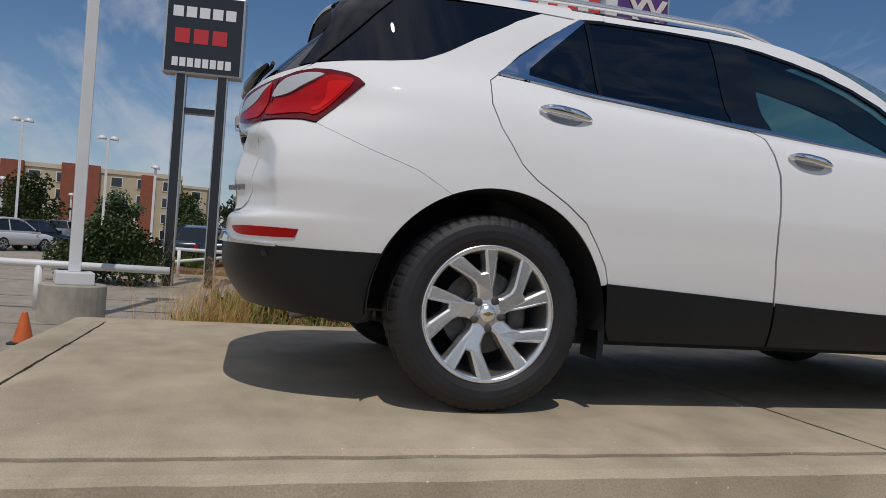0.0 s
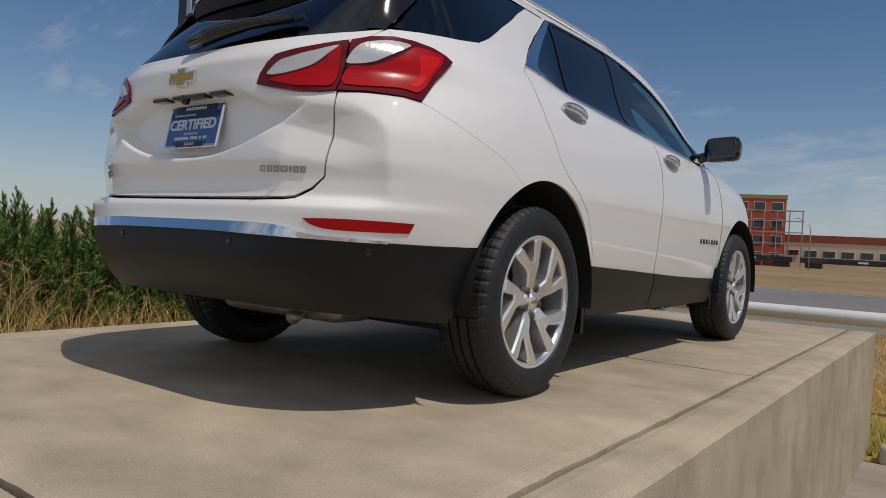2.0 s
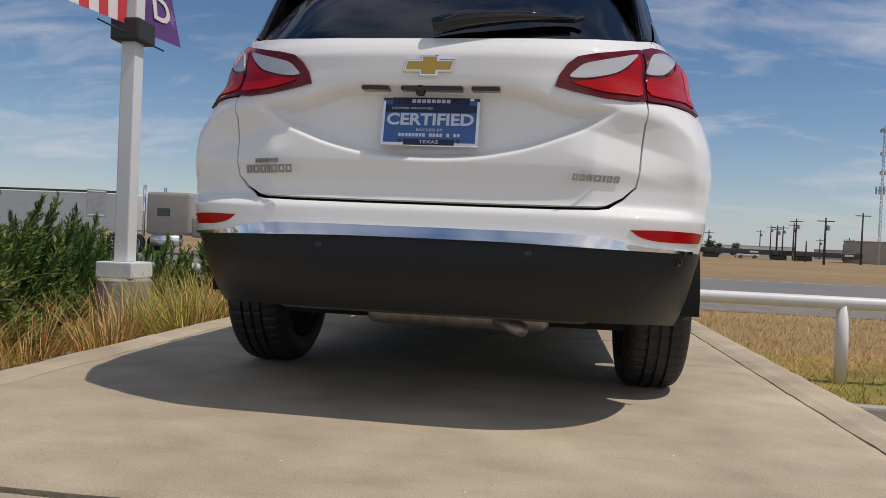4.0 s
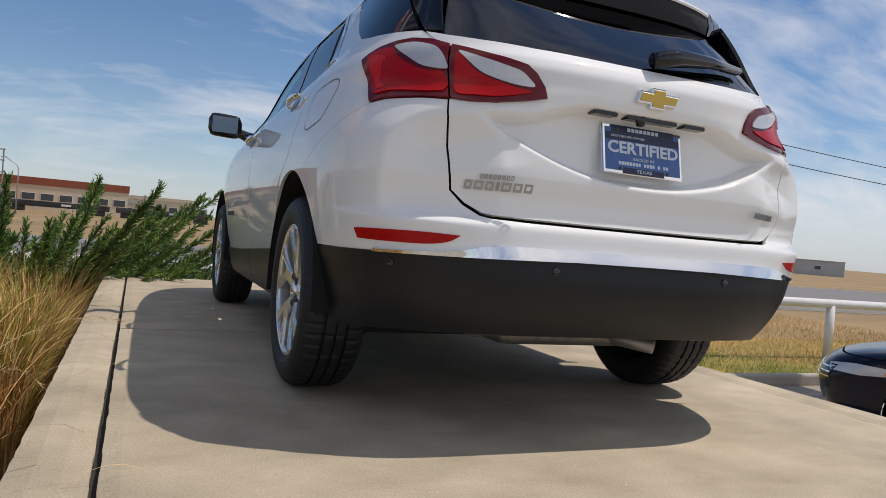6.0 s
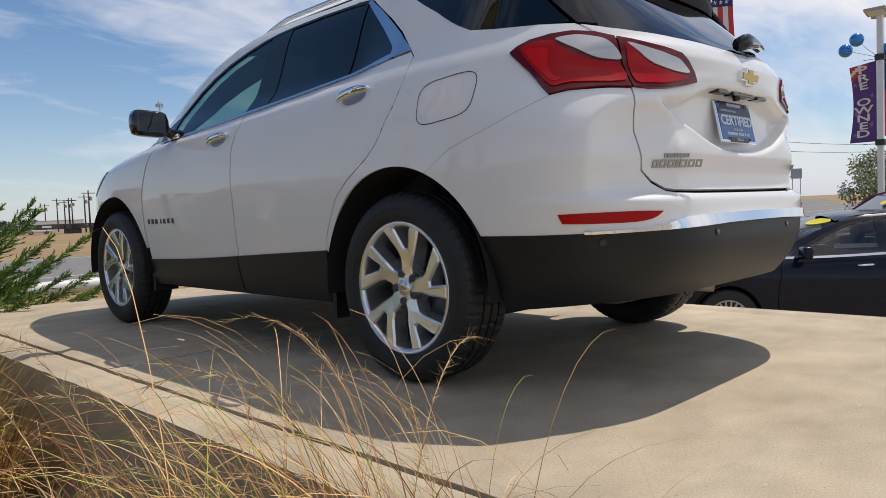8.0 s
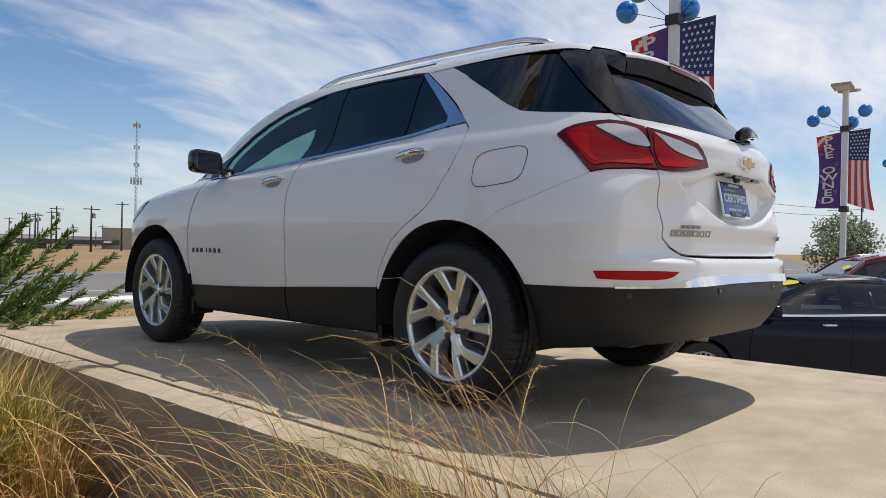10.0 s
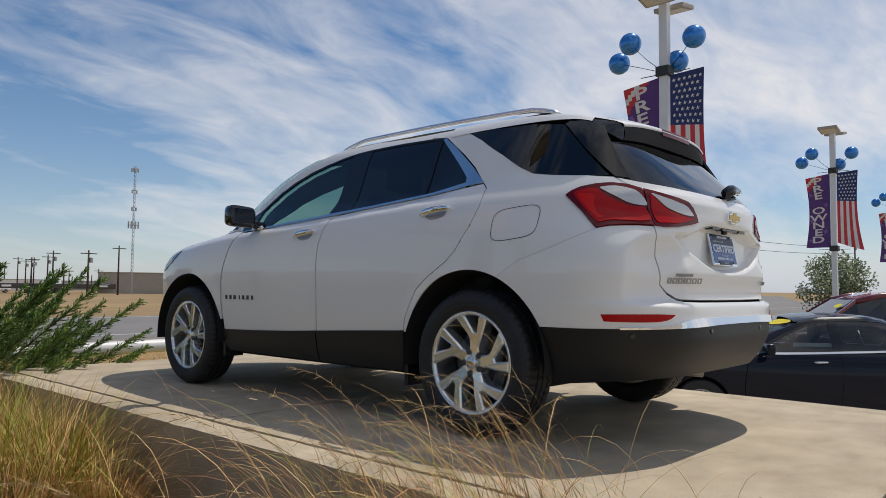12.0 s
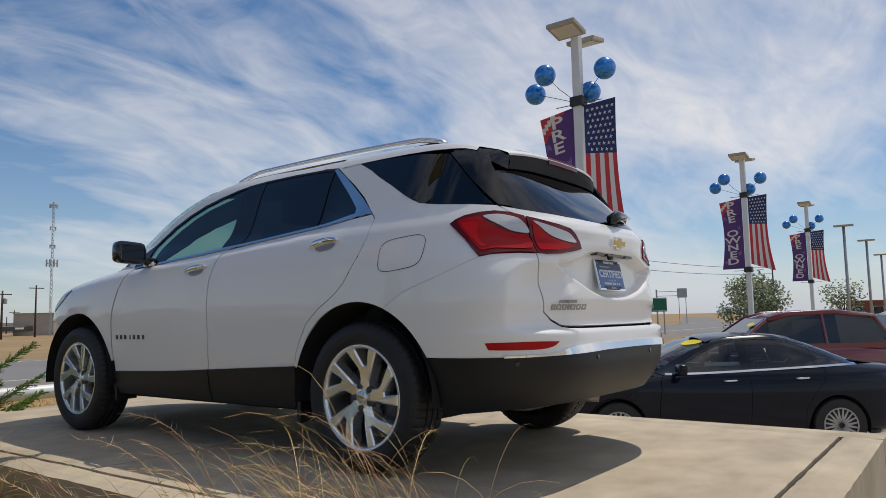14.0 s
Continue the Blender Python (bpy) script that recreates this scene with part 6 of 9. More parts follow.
# a few broad weed leaves by the wall
wv, wf = [], []
rw = random.Random(5)
for c in ((-2.45, -0.95, BED + 0.42), (-2.15, -0.80, BED + 0.36), (-2.05, -0.2, BED + 0.3), (-2.0, -0.9, BED + 0.33)):
    for k in range(5):
        a = rw.uniform(0, 6.28)
        d = Vector((math.cos(a), math.sin(a), rw.uniform(0.1, 0.5))) * 0.07
        s = Vector((-math.sin(a), math.cos(a), 0)) * 0.022
        p = Vector(c)
        i = len(wv)
        wv += [p, p + d * 0.45 - s, p + d, p + d * 0.45 + s + Vector((0, 0, 0.006))]
        wf.append((i, i + 1, i + 2, i + 3))
    i = len(wv)
    wv += [Vector(c) + Vector((-0.003, 0, 0)), Vector(c) + Vector((0.003, 0, 0)), Vector((c[0] + 0.003, c[1], BED)), Vector((c[0] - 0.003, c[1], BED))]
    wf.append((i, i + 1, i + 2, i + 3))
tagged(raw("weed_leaves", wv, wf, M_JUNI_TIP), "small bright green weed leaves among the grass", "weed", kind="stuff")


def juniper(name, seed, sprays, height, spread, loc, label, bias=(0, 0), leaf=1.0, rise=1.2):
    """A spreading juniper: slanting stems, each a feather of short scaly twigs."""
    rnd = random.Random(seed)
    top = thing(name, Matrix.Translation(loc), label, "juniper", group="junipers in the bed")
    stems = bmesh.new()
    data = {M_JUNI: ([], []), M_JUNI_TIP: ([], [])}
    for s in range(sprays):
        a = rnd.uniform(0, 2 * math.pi)
        el = rnd.uniform(0.05, rise)
        L = rnd.uniform(0.6, 1.0)
        d = Vector((math.cos(a) * math.cos(el) * spread + bias[0], math.sin(a) * math.cos(el) * spread + bias[1], math.sin(el) * height)) * L
        pts = []
        for k in range(7):
            t = k / 6
            pts.append(Vector((0, 0, 0.05)) + d * t + Vector((0, 0, 0.12 * height * t * t - 0.05 * math.sin(math.pi * t))) + Vector((rnd.gauss(0, 0.015), rnd.gauss(0, 0.015), 0)))
        tube(pts, [0.014 * (1 - 0.8 * k / 6) for k in range(7)], 5, stems, caps=False)
        axis = d.normalized()
        p1 = axis.orthogonal().normalized()
        p2 = axis.cross(p1)
        n = int(160 * L * leaf)
        for j in range(n):
            t = 0.10 + 0.90 * ((j + rnd.random()) / n) ** 0.85
            k = min(5, int(t * 6))
            c = pts[k].lerp(pts[k + 1], t * 6 - k)
            aa = rnd.uniform(0, 2 * math.pi)
            run = (pts[k + 1] - pts[k]).normalized()
            o = (p1 * math.cos(aa) + p2 * math.sin(aa)) * rnd.uniform(0.45, 0.75) + run
            ln = rnd.uniform(0.14, 0.30) * (1.12 - 0.85 * t) * (0.55 + 0.4 * spread)
            o = o.normalized() * ln
            m = M_JUNI_TIP if rnd.random() < 0.22 + 0.2 * t else M_JUNI
            v, f = data[m]
            # a twig of small overlapping scales: thin blades fanned round its axis
            ax = o.normalized()
            q1 = ax.orthogonal().normalized()
            q2 = ax.cross(q1)
            for b in range(7):
                tt = b / 6
                ph = 2.4 * b + aa
                side = (q1 * math.cos(ph) + q2 * math.sin(ph))
                base = c + o * tt * 0.85
                tip = base + (ax * 1.0 + side * 0.55).normalized() * (0.052 - 0.022 * tt) * rnd.uniform(0.8, 1.3)
                wd = ax.cross(side).normalized() * 0.0070
                i = len(v)
                v += [base - wd, base + wd, tip]
                f.append((i, i + 1, i + 2))
            i = len(v)
            wd = q1 * 0.004
            v += [c - wd, c + wd, c + o]
            f.append((i, i + 1, i + 2))
    part("stem", stems, M_BARK, top)
    for m, nm in ((M_JUNI, "foliage"), (M_JUNI_TIP, "young_foliage")):
        raw(nm, *data[m], m, top)["kind"] = "stuff"
    return top


L_JUN = "spreading dark green juniper with feathery slanting branches"
juniper("juniper_shrub", 1, 160, 2.35, 1.5, (-2.6, 5.1, BED), L_JUN, (0.95, -0.05), 1.25, 0.70)
juniper("juniper_shrub", 9, 70, 1.25, 1.4, (-3.3, 5.0, BED), "low spreading juniper beyond the end of the slab", (0.2, 0.0), 1.1)
j2 = juniper("juniper_shrub", 2, 150, 1.45, 1.15, (-4.2, 0.75, BED), L_JUN, leaf=0.6)
for k, (x, y, r, s) in enumerate([(-4.05, 1.7, 70, 1.12), (-4.2, 2.6, 150, 1.0), (-4.7, 3.6, 215, 0.95), (-5.0, 0.9, 20, 1.05), (-4.35, 0.0, 135, 1.05), (-4.9, -0.55, 200, 0.6), (-4.3, -1.35, 320, 0.42), (-4.4, 5.1, 300, 0.78), (-5.6, 4.7, 110, 0.82), (-5.3, 2.0, 260, 1.08), (-6.1, 3.2, 40, 0.9), (-3.6, 6.4, 85, 0.75), (-6.0, -1.05, 40, 0.5), (-6.9, -0.9, 140, 0.48), (-3.75, 3.5, 10, 0.85)]):
    copy_thing(j2, Matrix.Translation((x, y, BED)) @ Matrix.Rotation(radians(r), 4, "Z") @ Matrix.Diagonal((s, s, s, 1)))


def tree(name, seed, height, crown, trunk, leaves, mat, loc, label, leaf=0.14, base=0.35, category="tree", ratio=0.8, group=""):
    """A tapered trunk with limbs and a crown of many single leaves in clumps."""
    rnd = random.Random(seed)
    top = thing(name, Matrix.Translation(loc), label, category, group=group)
    wood = bmesh.new()
    hb = height * base
    tube([(0, 0, 0), (0.03 * height * rnd.uniform(-1, 1), 0, hb * 0.6), (0, 0.02 * height, hb), (0.02 * height, 0, height * 0.75)],
         [trunk, trunk * 0.8, trunk * 0.65, trunk * 0.2], 8, wood)
    clumps = []
    for k in range(11):
        a = 2 * math.pi * k / 11 + rnd.uniform(-0.3, 0.3)
        z = hb + (height - hb) * rnd.uniform(0.12, 0.92)
        rr = crown * (1 - abs((z - hb) / (height - hb) - 0.42) ** 1.6) * rnd.uniform(0.45, 0.85)
        e = Vector((rr * math.cos(a), rr * math.sin(a), z))
        tube([(0, 0, hb * rnd.uniform(0.75, 1.05)), (e.x * 0.5, e.y * 0.5, hb + (e.z - hb) * 0.6), e], [trunk * 0.35, trunk * 0.2, trunk * 0.06], 5, wood)
        clumps.append((e, crown * rnd.uniform(0.26, 0.42)))
        clumps.append((e * 0.62 + Vector((0, 0, (z - hb) * 0.3)), crown * rnd.uniform(0.25, 0.4)))
    clumps.append((Vector((0, 0, height * 0.9)), crown * 0.35))
    v, f = [], []
    for j in range(leaves):
        c, r = rnd.choice(clumps)
        d = Vector((rnd.gauss(0, 1), rnd.gauss(0, 1), rnd.gauss(0, 1) * ratio)).normalized() * r * rnd.random() ** 0.45
        p = c + d
        a = Vector((rnd.gauss(0, 1), rnd.gauss(0, 1), rnd.gauss(0, 0.6))).normalized() * leaf * rnd.uniform(0.6, 1.2)
        b = a.orthogonal().normalized() * leaf * 0.45
        i = len(v)
        v += [p, p + a * 0.5 - b, p + a, p + a * 0.5 + b]
        f.append((i, i + 1, i + 2, i + 3))
    part("trunk", wood, M_BARK, top)
    raw("crown", v, f, mat, top)["kind"] = "stuff"
    return top


tree("crape_myrtle", 3, 2.45, 1.55, 0.06, 9500, M_LEAFRED, (-14.7, 1.7, GROUND), "reddish green crape myrtle shrub with many stems", 0.10, 0.22, "shrub")
tree("low_shrub", 4, 1.5, 1.7, 0.05, 9500, M_LEAF, (-18.5, -4.9, GROUND), "large dark green rounded shrub on a lot island", 0.11, 0.15, "shrub")
# lot trees on the far side
tree("oak_tree", 5, 3.7, 2.15, 0.11, 4600, M_LEAFPALE, (38.0, 7.6, GROUND), "grey green live oak beside the lot", 0.15, 0.40, "tree", group="trees by the road")
tree("oak_tree", 6, 3.4, 1.6, 0.08, 900, M_LEAFPALE, (46.0, 4.4, GROUND), "thin grey green young tree beside the lot", 0.15, 0.4, "tree", group="trees by the road")
far_tree = tree("oak_tree", 7, 5.2, 2.8, 0.16, 2600, M_LEAF, (-62, -19, GROUND), "dark green tree beside far car park", 0.32, 0.25, "tree", group="far trees")
for x, y, s in ((-66, -13.5, 0.75), (-58, -11.5, 0.8), (-75, -8, 1.0), (-82, -3, 1.1), (-90, 3, 1.0), (-80, -25, 1.0), (-52, 2, 0.55), (-48, 4, 0.5), (-100, 8, 1.2), (-110, 0, 1.3),
                (30, 168, 0.66), (33, 170, 0.59), (36, 166, 0.66), (27, 172, 0.73), (39, 171, 0.56), (24, 175, 0.66), (42, 168, 0.59),
                (-8, 185, 0.59), (2, 190, 0.66), (-14, 182, 0.59), (12, 185, 0.59), (18, 176, 0.66), (-30, 185, 0.66), (-70, 150, 1.1), (80, 40, 0.7)):
    copy_thing(far_tree, Matrix.Translation((x, y, GROUND)) @ Matrix.Rotation(x * 1.7, 4, "Z") @ Matrix.Diagonal((s, s, s, 1)))

# short dry and green grass on the strips beside the slab and beyond the rail
rt = random.Random(77)
for nm, mat, count, lab in (("dry_turf", M_STRAW, 34000, "short dry golden grass beside the slab"), ("green_turf", M_GRASS, 14000, "short green grass patches beside the slab")):
    tv, tf = [], []
    while len(tf) < count:
        x, y = -1.0 + 18 * rt.random() ** 1.35, 4.38 + 11.5 * rt.random() ** 1.9
        green = y + 1.3 * noise.noise((x * 0.5, y * 0.7, 2.0)) < 6.0
        if green != (nm == "green_turf") and rt.random() < 0.9:
            continue
        a, h = rt.uniform(0, 6.28), rt.uniform(0.05, 0.13)
        c, w = Vector((x, y, GROUND + 0.012)), Vector((math.cos(a), math.sin(a), 0)) * 0.006
        lean = Vector((rt.gauss(0, 0.6), rt.gauss(0, 0.6), 1)).normalized() * h
        i = len(tv)
        tv += [c - w, c + w, c + lean]
        tf.append((i, i + 1, i + 2))
    tagged(raw(nm, tv, tf, mat), lab, "grass", kind="stuff")

# ---------------------------------------------------------------- pipe rails, lamp posts, banners, signs
def pipe_rail(points, posts, top, radius, label):
    """A run of white pipe on posts; points and posts as (x, y)."""
    rail = thing("pipe_rail", Matrix.Translation((*points[0], GROUND)), label, "railing", group="white pipe rails", kind="structure")
    o = Vector((*points[0], 0))
    part("rail", tube([Vector((x, y, top - GROUND)) - o for x, y in points], radius, 14), M_PIPE, rail, smooth=True)
    for x, y in posts:
        part("post", tube([Vector((x, y, 0)) - o, Vector((x, y, top - GROUND - radius * 0.4)) - o], radius * 0.95, 14), M_PIPE, rail, smooth=True)
    return rail


RAILTOP = -0.16
pipe_rail([(-9.0, 6.05), (-3, 6.12), (4, 6.24), (9.0, 6.25), (16.6, 6.28)], [(-8.8, 6.05), (-3.1, 6.12), (3.92, 6.24), (9.9, 6.25), (16.2, 6.28)], -0.01, 0.078,
          "long low white painted pipe rail along the lot")
pipe_rail([(-11.5, -22.0), (-11.1, -10), (-10.9, -4.8), (-10.9, -2.35)], [(-10.9, -4.55), (-11.0, -9.5), (-11.2, -14.5), (-11.4, -20)], RAILTOP, 0.07,
          "white painted pipe rail beside the lot entrance")
far_rail = pipe_rail([(-24.0, -6.2), (-22.8, -1.2), (-22.0, 6.0), (-20, 16)], [(-24.0, -6.2), (-23.3, -3.4), (-22.6, 0.4), (-22.2, 4), (-21, 10)], -0.02, 0.06,
                     "white painted pipe rail across the lot")
part("rail", tube([(0, 0, 0.12), (1.2, 5.0, 0.9)], 0.05, 10), M_PIPE, far_rail, smooth=True)


def flag_faces(w, h, wave, rows, cols, vertical=False):
    """A cloth grid with the flag's canton and stripes: vertices, faces, and for each face 0 red, 1 white, 2 navy."""
    v, f, k = [], [], []
    for j in range(rows + 1):
        for i in range(cols + 1):
            s, t = i / cols, j / rows
            v.append(Vector((*wave(s, t, w, h),)))
    for j in range(rows):
        for i in range(cols):
            s, t = (i + 0.5) / cols, (j + 0.5) / rows
            if vertical:
                col = 2 if t < 0.40 else (0 if int(s * 7) % 2 == 0 else 1)
            else:
                col = 2 if (t < 7 / 13 and s < 0.4) else (0 if int(t * 13) % 2 == 0 else 1)
            f.append((j * (cols + 1) + i, j * (cols + 1) + i + 1, (j + 1) * (cols + 1) + i + 1, (j + 1) * (cols + 1) + i))
            k.append(col)
    return v, f, k


def cloth(name, v, f, k, mats, parent, label):
    me = bpy.data.meshes.new(name)
    back = [p + Vector((0, 0.003, 0)) for p in v]
    me.from_pydata([tuple(p) for p in v] + [tuple(p) for p in back], [], f + [tuple(i + len(v) for i in g[::-1]) for g in f])
    for m in mats:
        me.materials.append(m)
    me.polygons.foreach_set("material_index", k + k)
    ob = link_mesh(name, me, None, parent, label, smooth=True)
    return ob


def banner_post(loc, yaw, label, head=6.0, top=4.85, bot=2.85, balls=True, base_h=0.9, base_r=0.36, width=0.86, group="lamp posts with banners", side=1, thick=0.155):
    """A square lamp post with two flat heads, two banners, and blue balls on wires."""
    post = thing("lamp_post", Matrix.Translation((loc[0], loc[1], GROUND)) @ Matrix.Rotation(yaw, 4, "Z"), label, "lamp post", group=group)
    part("base", lathe([(base_r, 0), (base_r, base_h - 0.02), (base_r - 0.02, base_h), (0, base_h)], 28), M_KERB, post, "round concrete base", smooth=False)
    part("base_cover", box(thick * 2.5, thick * 2.5, 0.13, 0, 0, base_h, 0.012, 2), M_POLE, post)
    part("pole", box(thick, thick, head - base_h - 0.13, 0, 0, base_h + 0.13, 0.012, 2), M_POLE, post)
    for s in (1, -1):
        bm = box(0.56, 0.50, 0.085, 0, 0, 0, 0.02, 2)
        bm.transform(Matrix.Translation((0, s * 0.40, head - 0.10)) @ Matrix.Rotation(radians(10 * s), 4, "X"))
        hd = part("lamp_head", bm, M_TANMETAL, post, "flat tan lamp head")
        bm = box(0.44, 0.38, 0.012, 0, 0, -0.010, 0.004, 1)
        bm.transform(Matrix.Translation((0, s * 0.40, head - 0.10)) @ Matrix.Rotation(radians(10 * s), 4, "X"))
        part("lens", bm, M_LAMPGLASS, hd)
    for z in (top + 0.06, bot - 0.06):
        part("clamp", box(0.25, 0.25, 0.18, 0, 0, z - 0.07, 0.02, 2), M_WIRE, post, "black banner clamp")
        part("banner_arm", tube([(-width * 0.62, 0, z - 0.01), (width * 0.62, 0, z - 0.01)], 0.008, 8), M_WIRE, post, smooth=True)
    h = top - bot

    def bulge(sgn):
        def w(s, t, ww, hh):
            x = 0.10 + s * ww
            if side > 0 and sgn > 0:
                # the loose outer corner swings out and hangs low
                return (x * (1 - 0.12 * s * math.sin(math.pi * t) + 0.20 * s * t ** 3), 0.14 * math.sin(math.pi * t) * s + 0.05 * s, top - t * hh * (0.94 + 0.06 * s) - 0.16 * s * t ** 2 + 0.05 * s)
            if side > 0:
                return (-x * (1 - 0.08 * s * math.sin(math.pi * t)), 0.14 * math.sin(math.pi * t) * s + 0.05 * s, top - t * hh - 0.10 * s * (1 - t))
            return (sgn * x * (1 - 0.10 * s * math.sin(math.pi * t)), 0.14 * math.sin(math.pi * t) * s + 0.05 * s, top - t * hh - (0.06 * s * (1 - 2 * t) if sgn > 0 else 0.03 * s * (2 * t - 1)))
        return w

    flag_w = width * (0.80 if side > 0 else 1.0)
    v, f, k = flag_faces(flag_w, h, bulge(side), 50, 42, True)
    fb = cloth("flag_banner", v, f, k, [M_BREDCLOTH, M_BWHITECLOTH, M_BNAVYCLOTH], post, "tall banner with stars over upright stripes")
    stars = bmesh.new()
    w = bulge(side)
    for j in range(8):
        for i in range(6 - j % 2):
            s, t = (i + 0.7 + 0.5 * (j % 2)) / 6.4, 0.025 + 0.37 * (j + 0.5) / 8
            for ys in (-0.004, 0.007):
                c = Vector(w(s, t, flag_w, h)) + Vector((0, ys, 0))
                vs = []
                for q in range(10):
                    a = math.pi / 2 + math.pi * q / 5
                    r = (0.040 if q % 2 == 0 else 0.017)
                    vs.append(stars.verts.new(c + Vector((r * math.cos(a), 0, r * math.sin(a)))))
                stars.faces.new(vs)
    part("stars", stars, M_BWHITECLOTH, fb, "white stars")["kind"] = "stuff"
    w = bulge(-side)
    v, f, k = [], [], []
    for j in range(41):
        for i in range(21):
            v.append(Vector(w(i / 20, j / 40, width, h)))
    for j in range(40):
        for i in range(20):
            s, t = (i + 0.5) / 20, (j + 0.5) / 40
            d = (1 - s) * width + t * h
            outer = s * width
            diag = (width - outer) * 0.9 + t * h
            f.append((j * 21 + i, j * 21 + i + 1, (j + 1) * 21 + i + 1, (j + 1) * 21 + i))
            k.append(1 if diag < 0.22 else (2 if diag < 0.34 else (1 if diag < 0.50 else 0)))
    pb = cloth("pre_owned_banner", v, f, k, [M_PURPLE, M_BREDCLOTH, M_BWHITECLOTH], post, "purple banner with white letters and red corner")
    for n, ch in enumerate("PRE OWNED"):
        if ch == " ":
            continue
        t = 0.075 + 0.88 * n / 8.6
        c = Vector(w(0.52, t, width, h))
        across = (Vector(w(0.62, t, width, h)) - Vector(w(0.42, t, width, h))).normalized() * (-side)
        rise = Vector(w(0.52, t - 0.03, width, h)) - Vector(w(0.52, t + 0.03, width, h))
        for face in (-1, 1):
            ex = across * -face
            ez = ex.cross(rise).normalized()
            ey = ez.cross(ex)
            m = Matrix((ex, ey, ez)).transposed().to_4x4()
            m.translation = c + ez * 0.007
            text_mesh(ch, h * 0.126, M_BWHITECLOTH, pb, m @ Matrix.Diagonal((1.8, 1, 1, 1)), name="letter", depth=0.002, bold=0.006)
    for s, t, r in ((0.16, 0.42, 0.10), (0.85, 0.24, 0.10), (0.82, 0.62, 0.11), (0.18, 0.78, 0.12), (0.84, 0.90, 0.09)):
        bm = bmesh.new()
        c = Vector(w(s, t, width, h))
        for ys in (-0.006, 0.009):
            vs = []
            for q in range(10):
                a = math.pi / 2 + math.pi * q / 5
                rr = r if q % 2 == 0 else r * 0.42
                vs.append(bm.verts.new(c + Vector((rr * math.cos(a), ys, rr * math.sin(a)))))
            bm.faces.new(vs)
        part("printed_star", bm, M_LILAC, pb, "pale purple printed star")
    if balls:
        for n, (dx, dz, dy) in enumerate(((-0.95, 0.445, 0.1), (-0.565, 0.66, -0.2), (0.12, 0.305, 0.25), (0.54, 0.60, 0.0))):
            c = Vector((dx, dy, top + dz))
            part("ball_wire", tube([(0, 0, top + 0.06), (dx * 0.55, dy * 0.5, top + 0.12 + dz * 0.35), c], 0.006, 6), M_WIRE, post, smooth=True)
            part("foil_ball", lathe([(0.20 * math.sin(math.pi * q / 14), -0.20 * math.cos(math.pi * q / 14)) for q in range(15)], 24), M_BALL, post, "shiny blue foil ball", smooth=True).matrix_world = post.matrix_world @ Matrix.Translation(c)
    return post


def ray_place(eye, az, d):
    return (eye[0] + d * math.sin(radians(az)), eye[1] + d * math.cos(radians(az)))


EYE_L = (-3.417, -2.344)
L_POST = "white lamp post with patriotic banners and blue balls"
for x, y in ((8.4, 3.3), (21.7, 3.8), (35.0, 4.25)):
    banner_post((x, y), radians(-90), L_POST, 6.95, 5.55, 3.17, True, width=0.74)
banner_post((-3.06, 2.35), radians(90), "white lamp post with patriotic banners on a concrete base", 6.95, 5.55, 3.17, False, 1.13, 0.21, width=0.74, side=-1, thick=0.125)


def dome_post(loc, h, label="tall white lamp post with domed heads", yaw=0.0, r=0.09, heads=2, group="lamp posts with domed heads", base=None):
    post = thing("lamp_post", Matrix.Translation((loc[0], loc[1], GROUND)) @ Matrix.Rotation(yaw, 4, "Z"), label, "lamp post", group=group)
    if base:
        part("base", lathe([(base[0], 0), (base[0], base[1] - 0.02), (base[0] - 0.02, base[1]), (0, base[1])], 28), M_KERB, post, "round concrete base")
        part("base_cover", box(0.56, 0.56, 0.2, 0, 0, base[1], 0.02, 2), M_POLE, post)
    part("pole", box(2 * r, 2 * r, h - (base[1] + 0.2 if base else 0), 0, 0, base[1] + 0.2 if base else 0, 0.01, 1), M_POLE, post)
    for s in ((1, -1) if heads == 2 else (1,)):
        bm = lathe([(0.0, 0.26), (0.16, 0.24), (0.28, 0.15), (0.33, 0.02), (0.33, -0.04), (0.0, -0.05)], 18)
        bm.transform(Matrix.Translation((s * 0.42 if heads == 2 else 0, 0, h + 0.05)) @ Matrix.Rotation(radians(8 * s), 4, "Y"))
        part("lamp_head", bm, M_WHITEPAINT, post, "white domed lamp head", smooth=True)
    if heads == 2:
        part("arm", tube([(-0.42, 0, h + 0.02), (0.42, 0, h + 0.02)], 0.045, 8), M_POLE, post, smooth=True)
    return post


E0 = (3.297, -0.798)
dome_post(ray_place(E0, -102.6, 13.0), 9.5, "tall white square lamp post on a wide concrete base", 0.3, 0.088, 1, base=(0.50, 0.62))
for az, d, h, n in ((-106.3, 62, 9.0, 2), (-100.9, 60, 8.2, 2), (-97.6, 58, 6.2, 1), (-89.3, 42, 9.3, 2), (-99.5, 75, 4.4, 1), (-95.4, 90, 5.6, 1), (-94.5, 95, 5.6, 1), (-104.6, 85, 5.4, 1), (-103.0, 90, 4.8, 1),
                    (-84.9, 40, 5.4, 2), (-86.4, 62, 5.2, 1), (-86.7, 72, 5.2, 1), (-87.1, 82, 5.2, 1), (-87.5, 94, 5.2, 1), (-87.8, 106, 5.2, 1), (-107.2, 72, 5.0, 1), (-92.2, 90, 4.2, 1)):
    dome_post(ray_place(E0, az, d), h, heads=n, yaw=radians(-az))
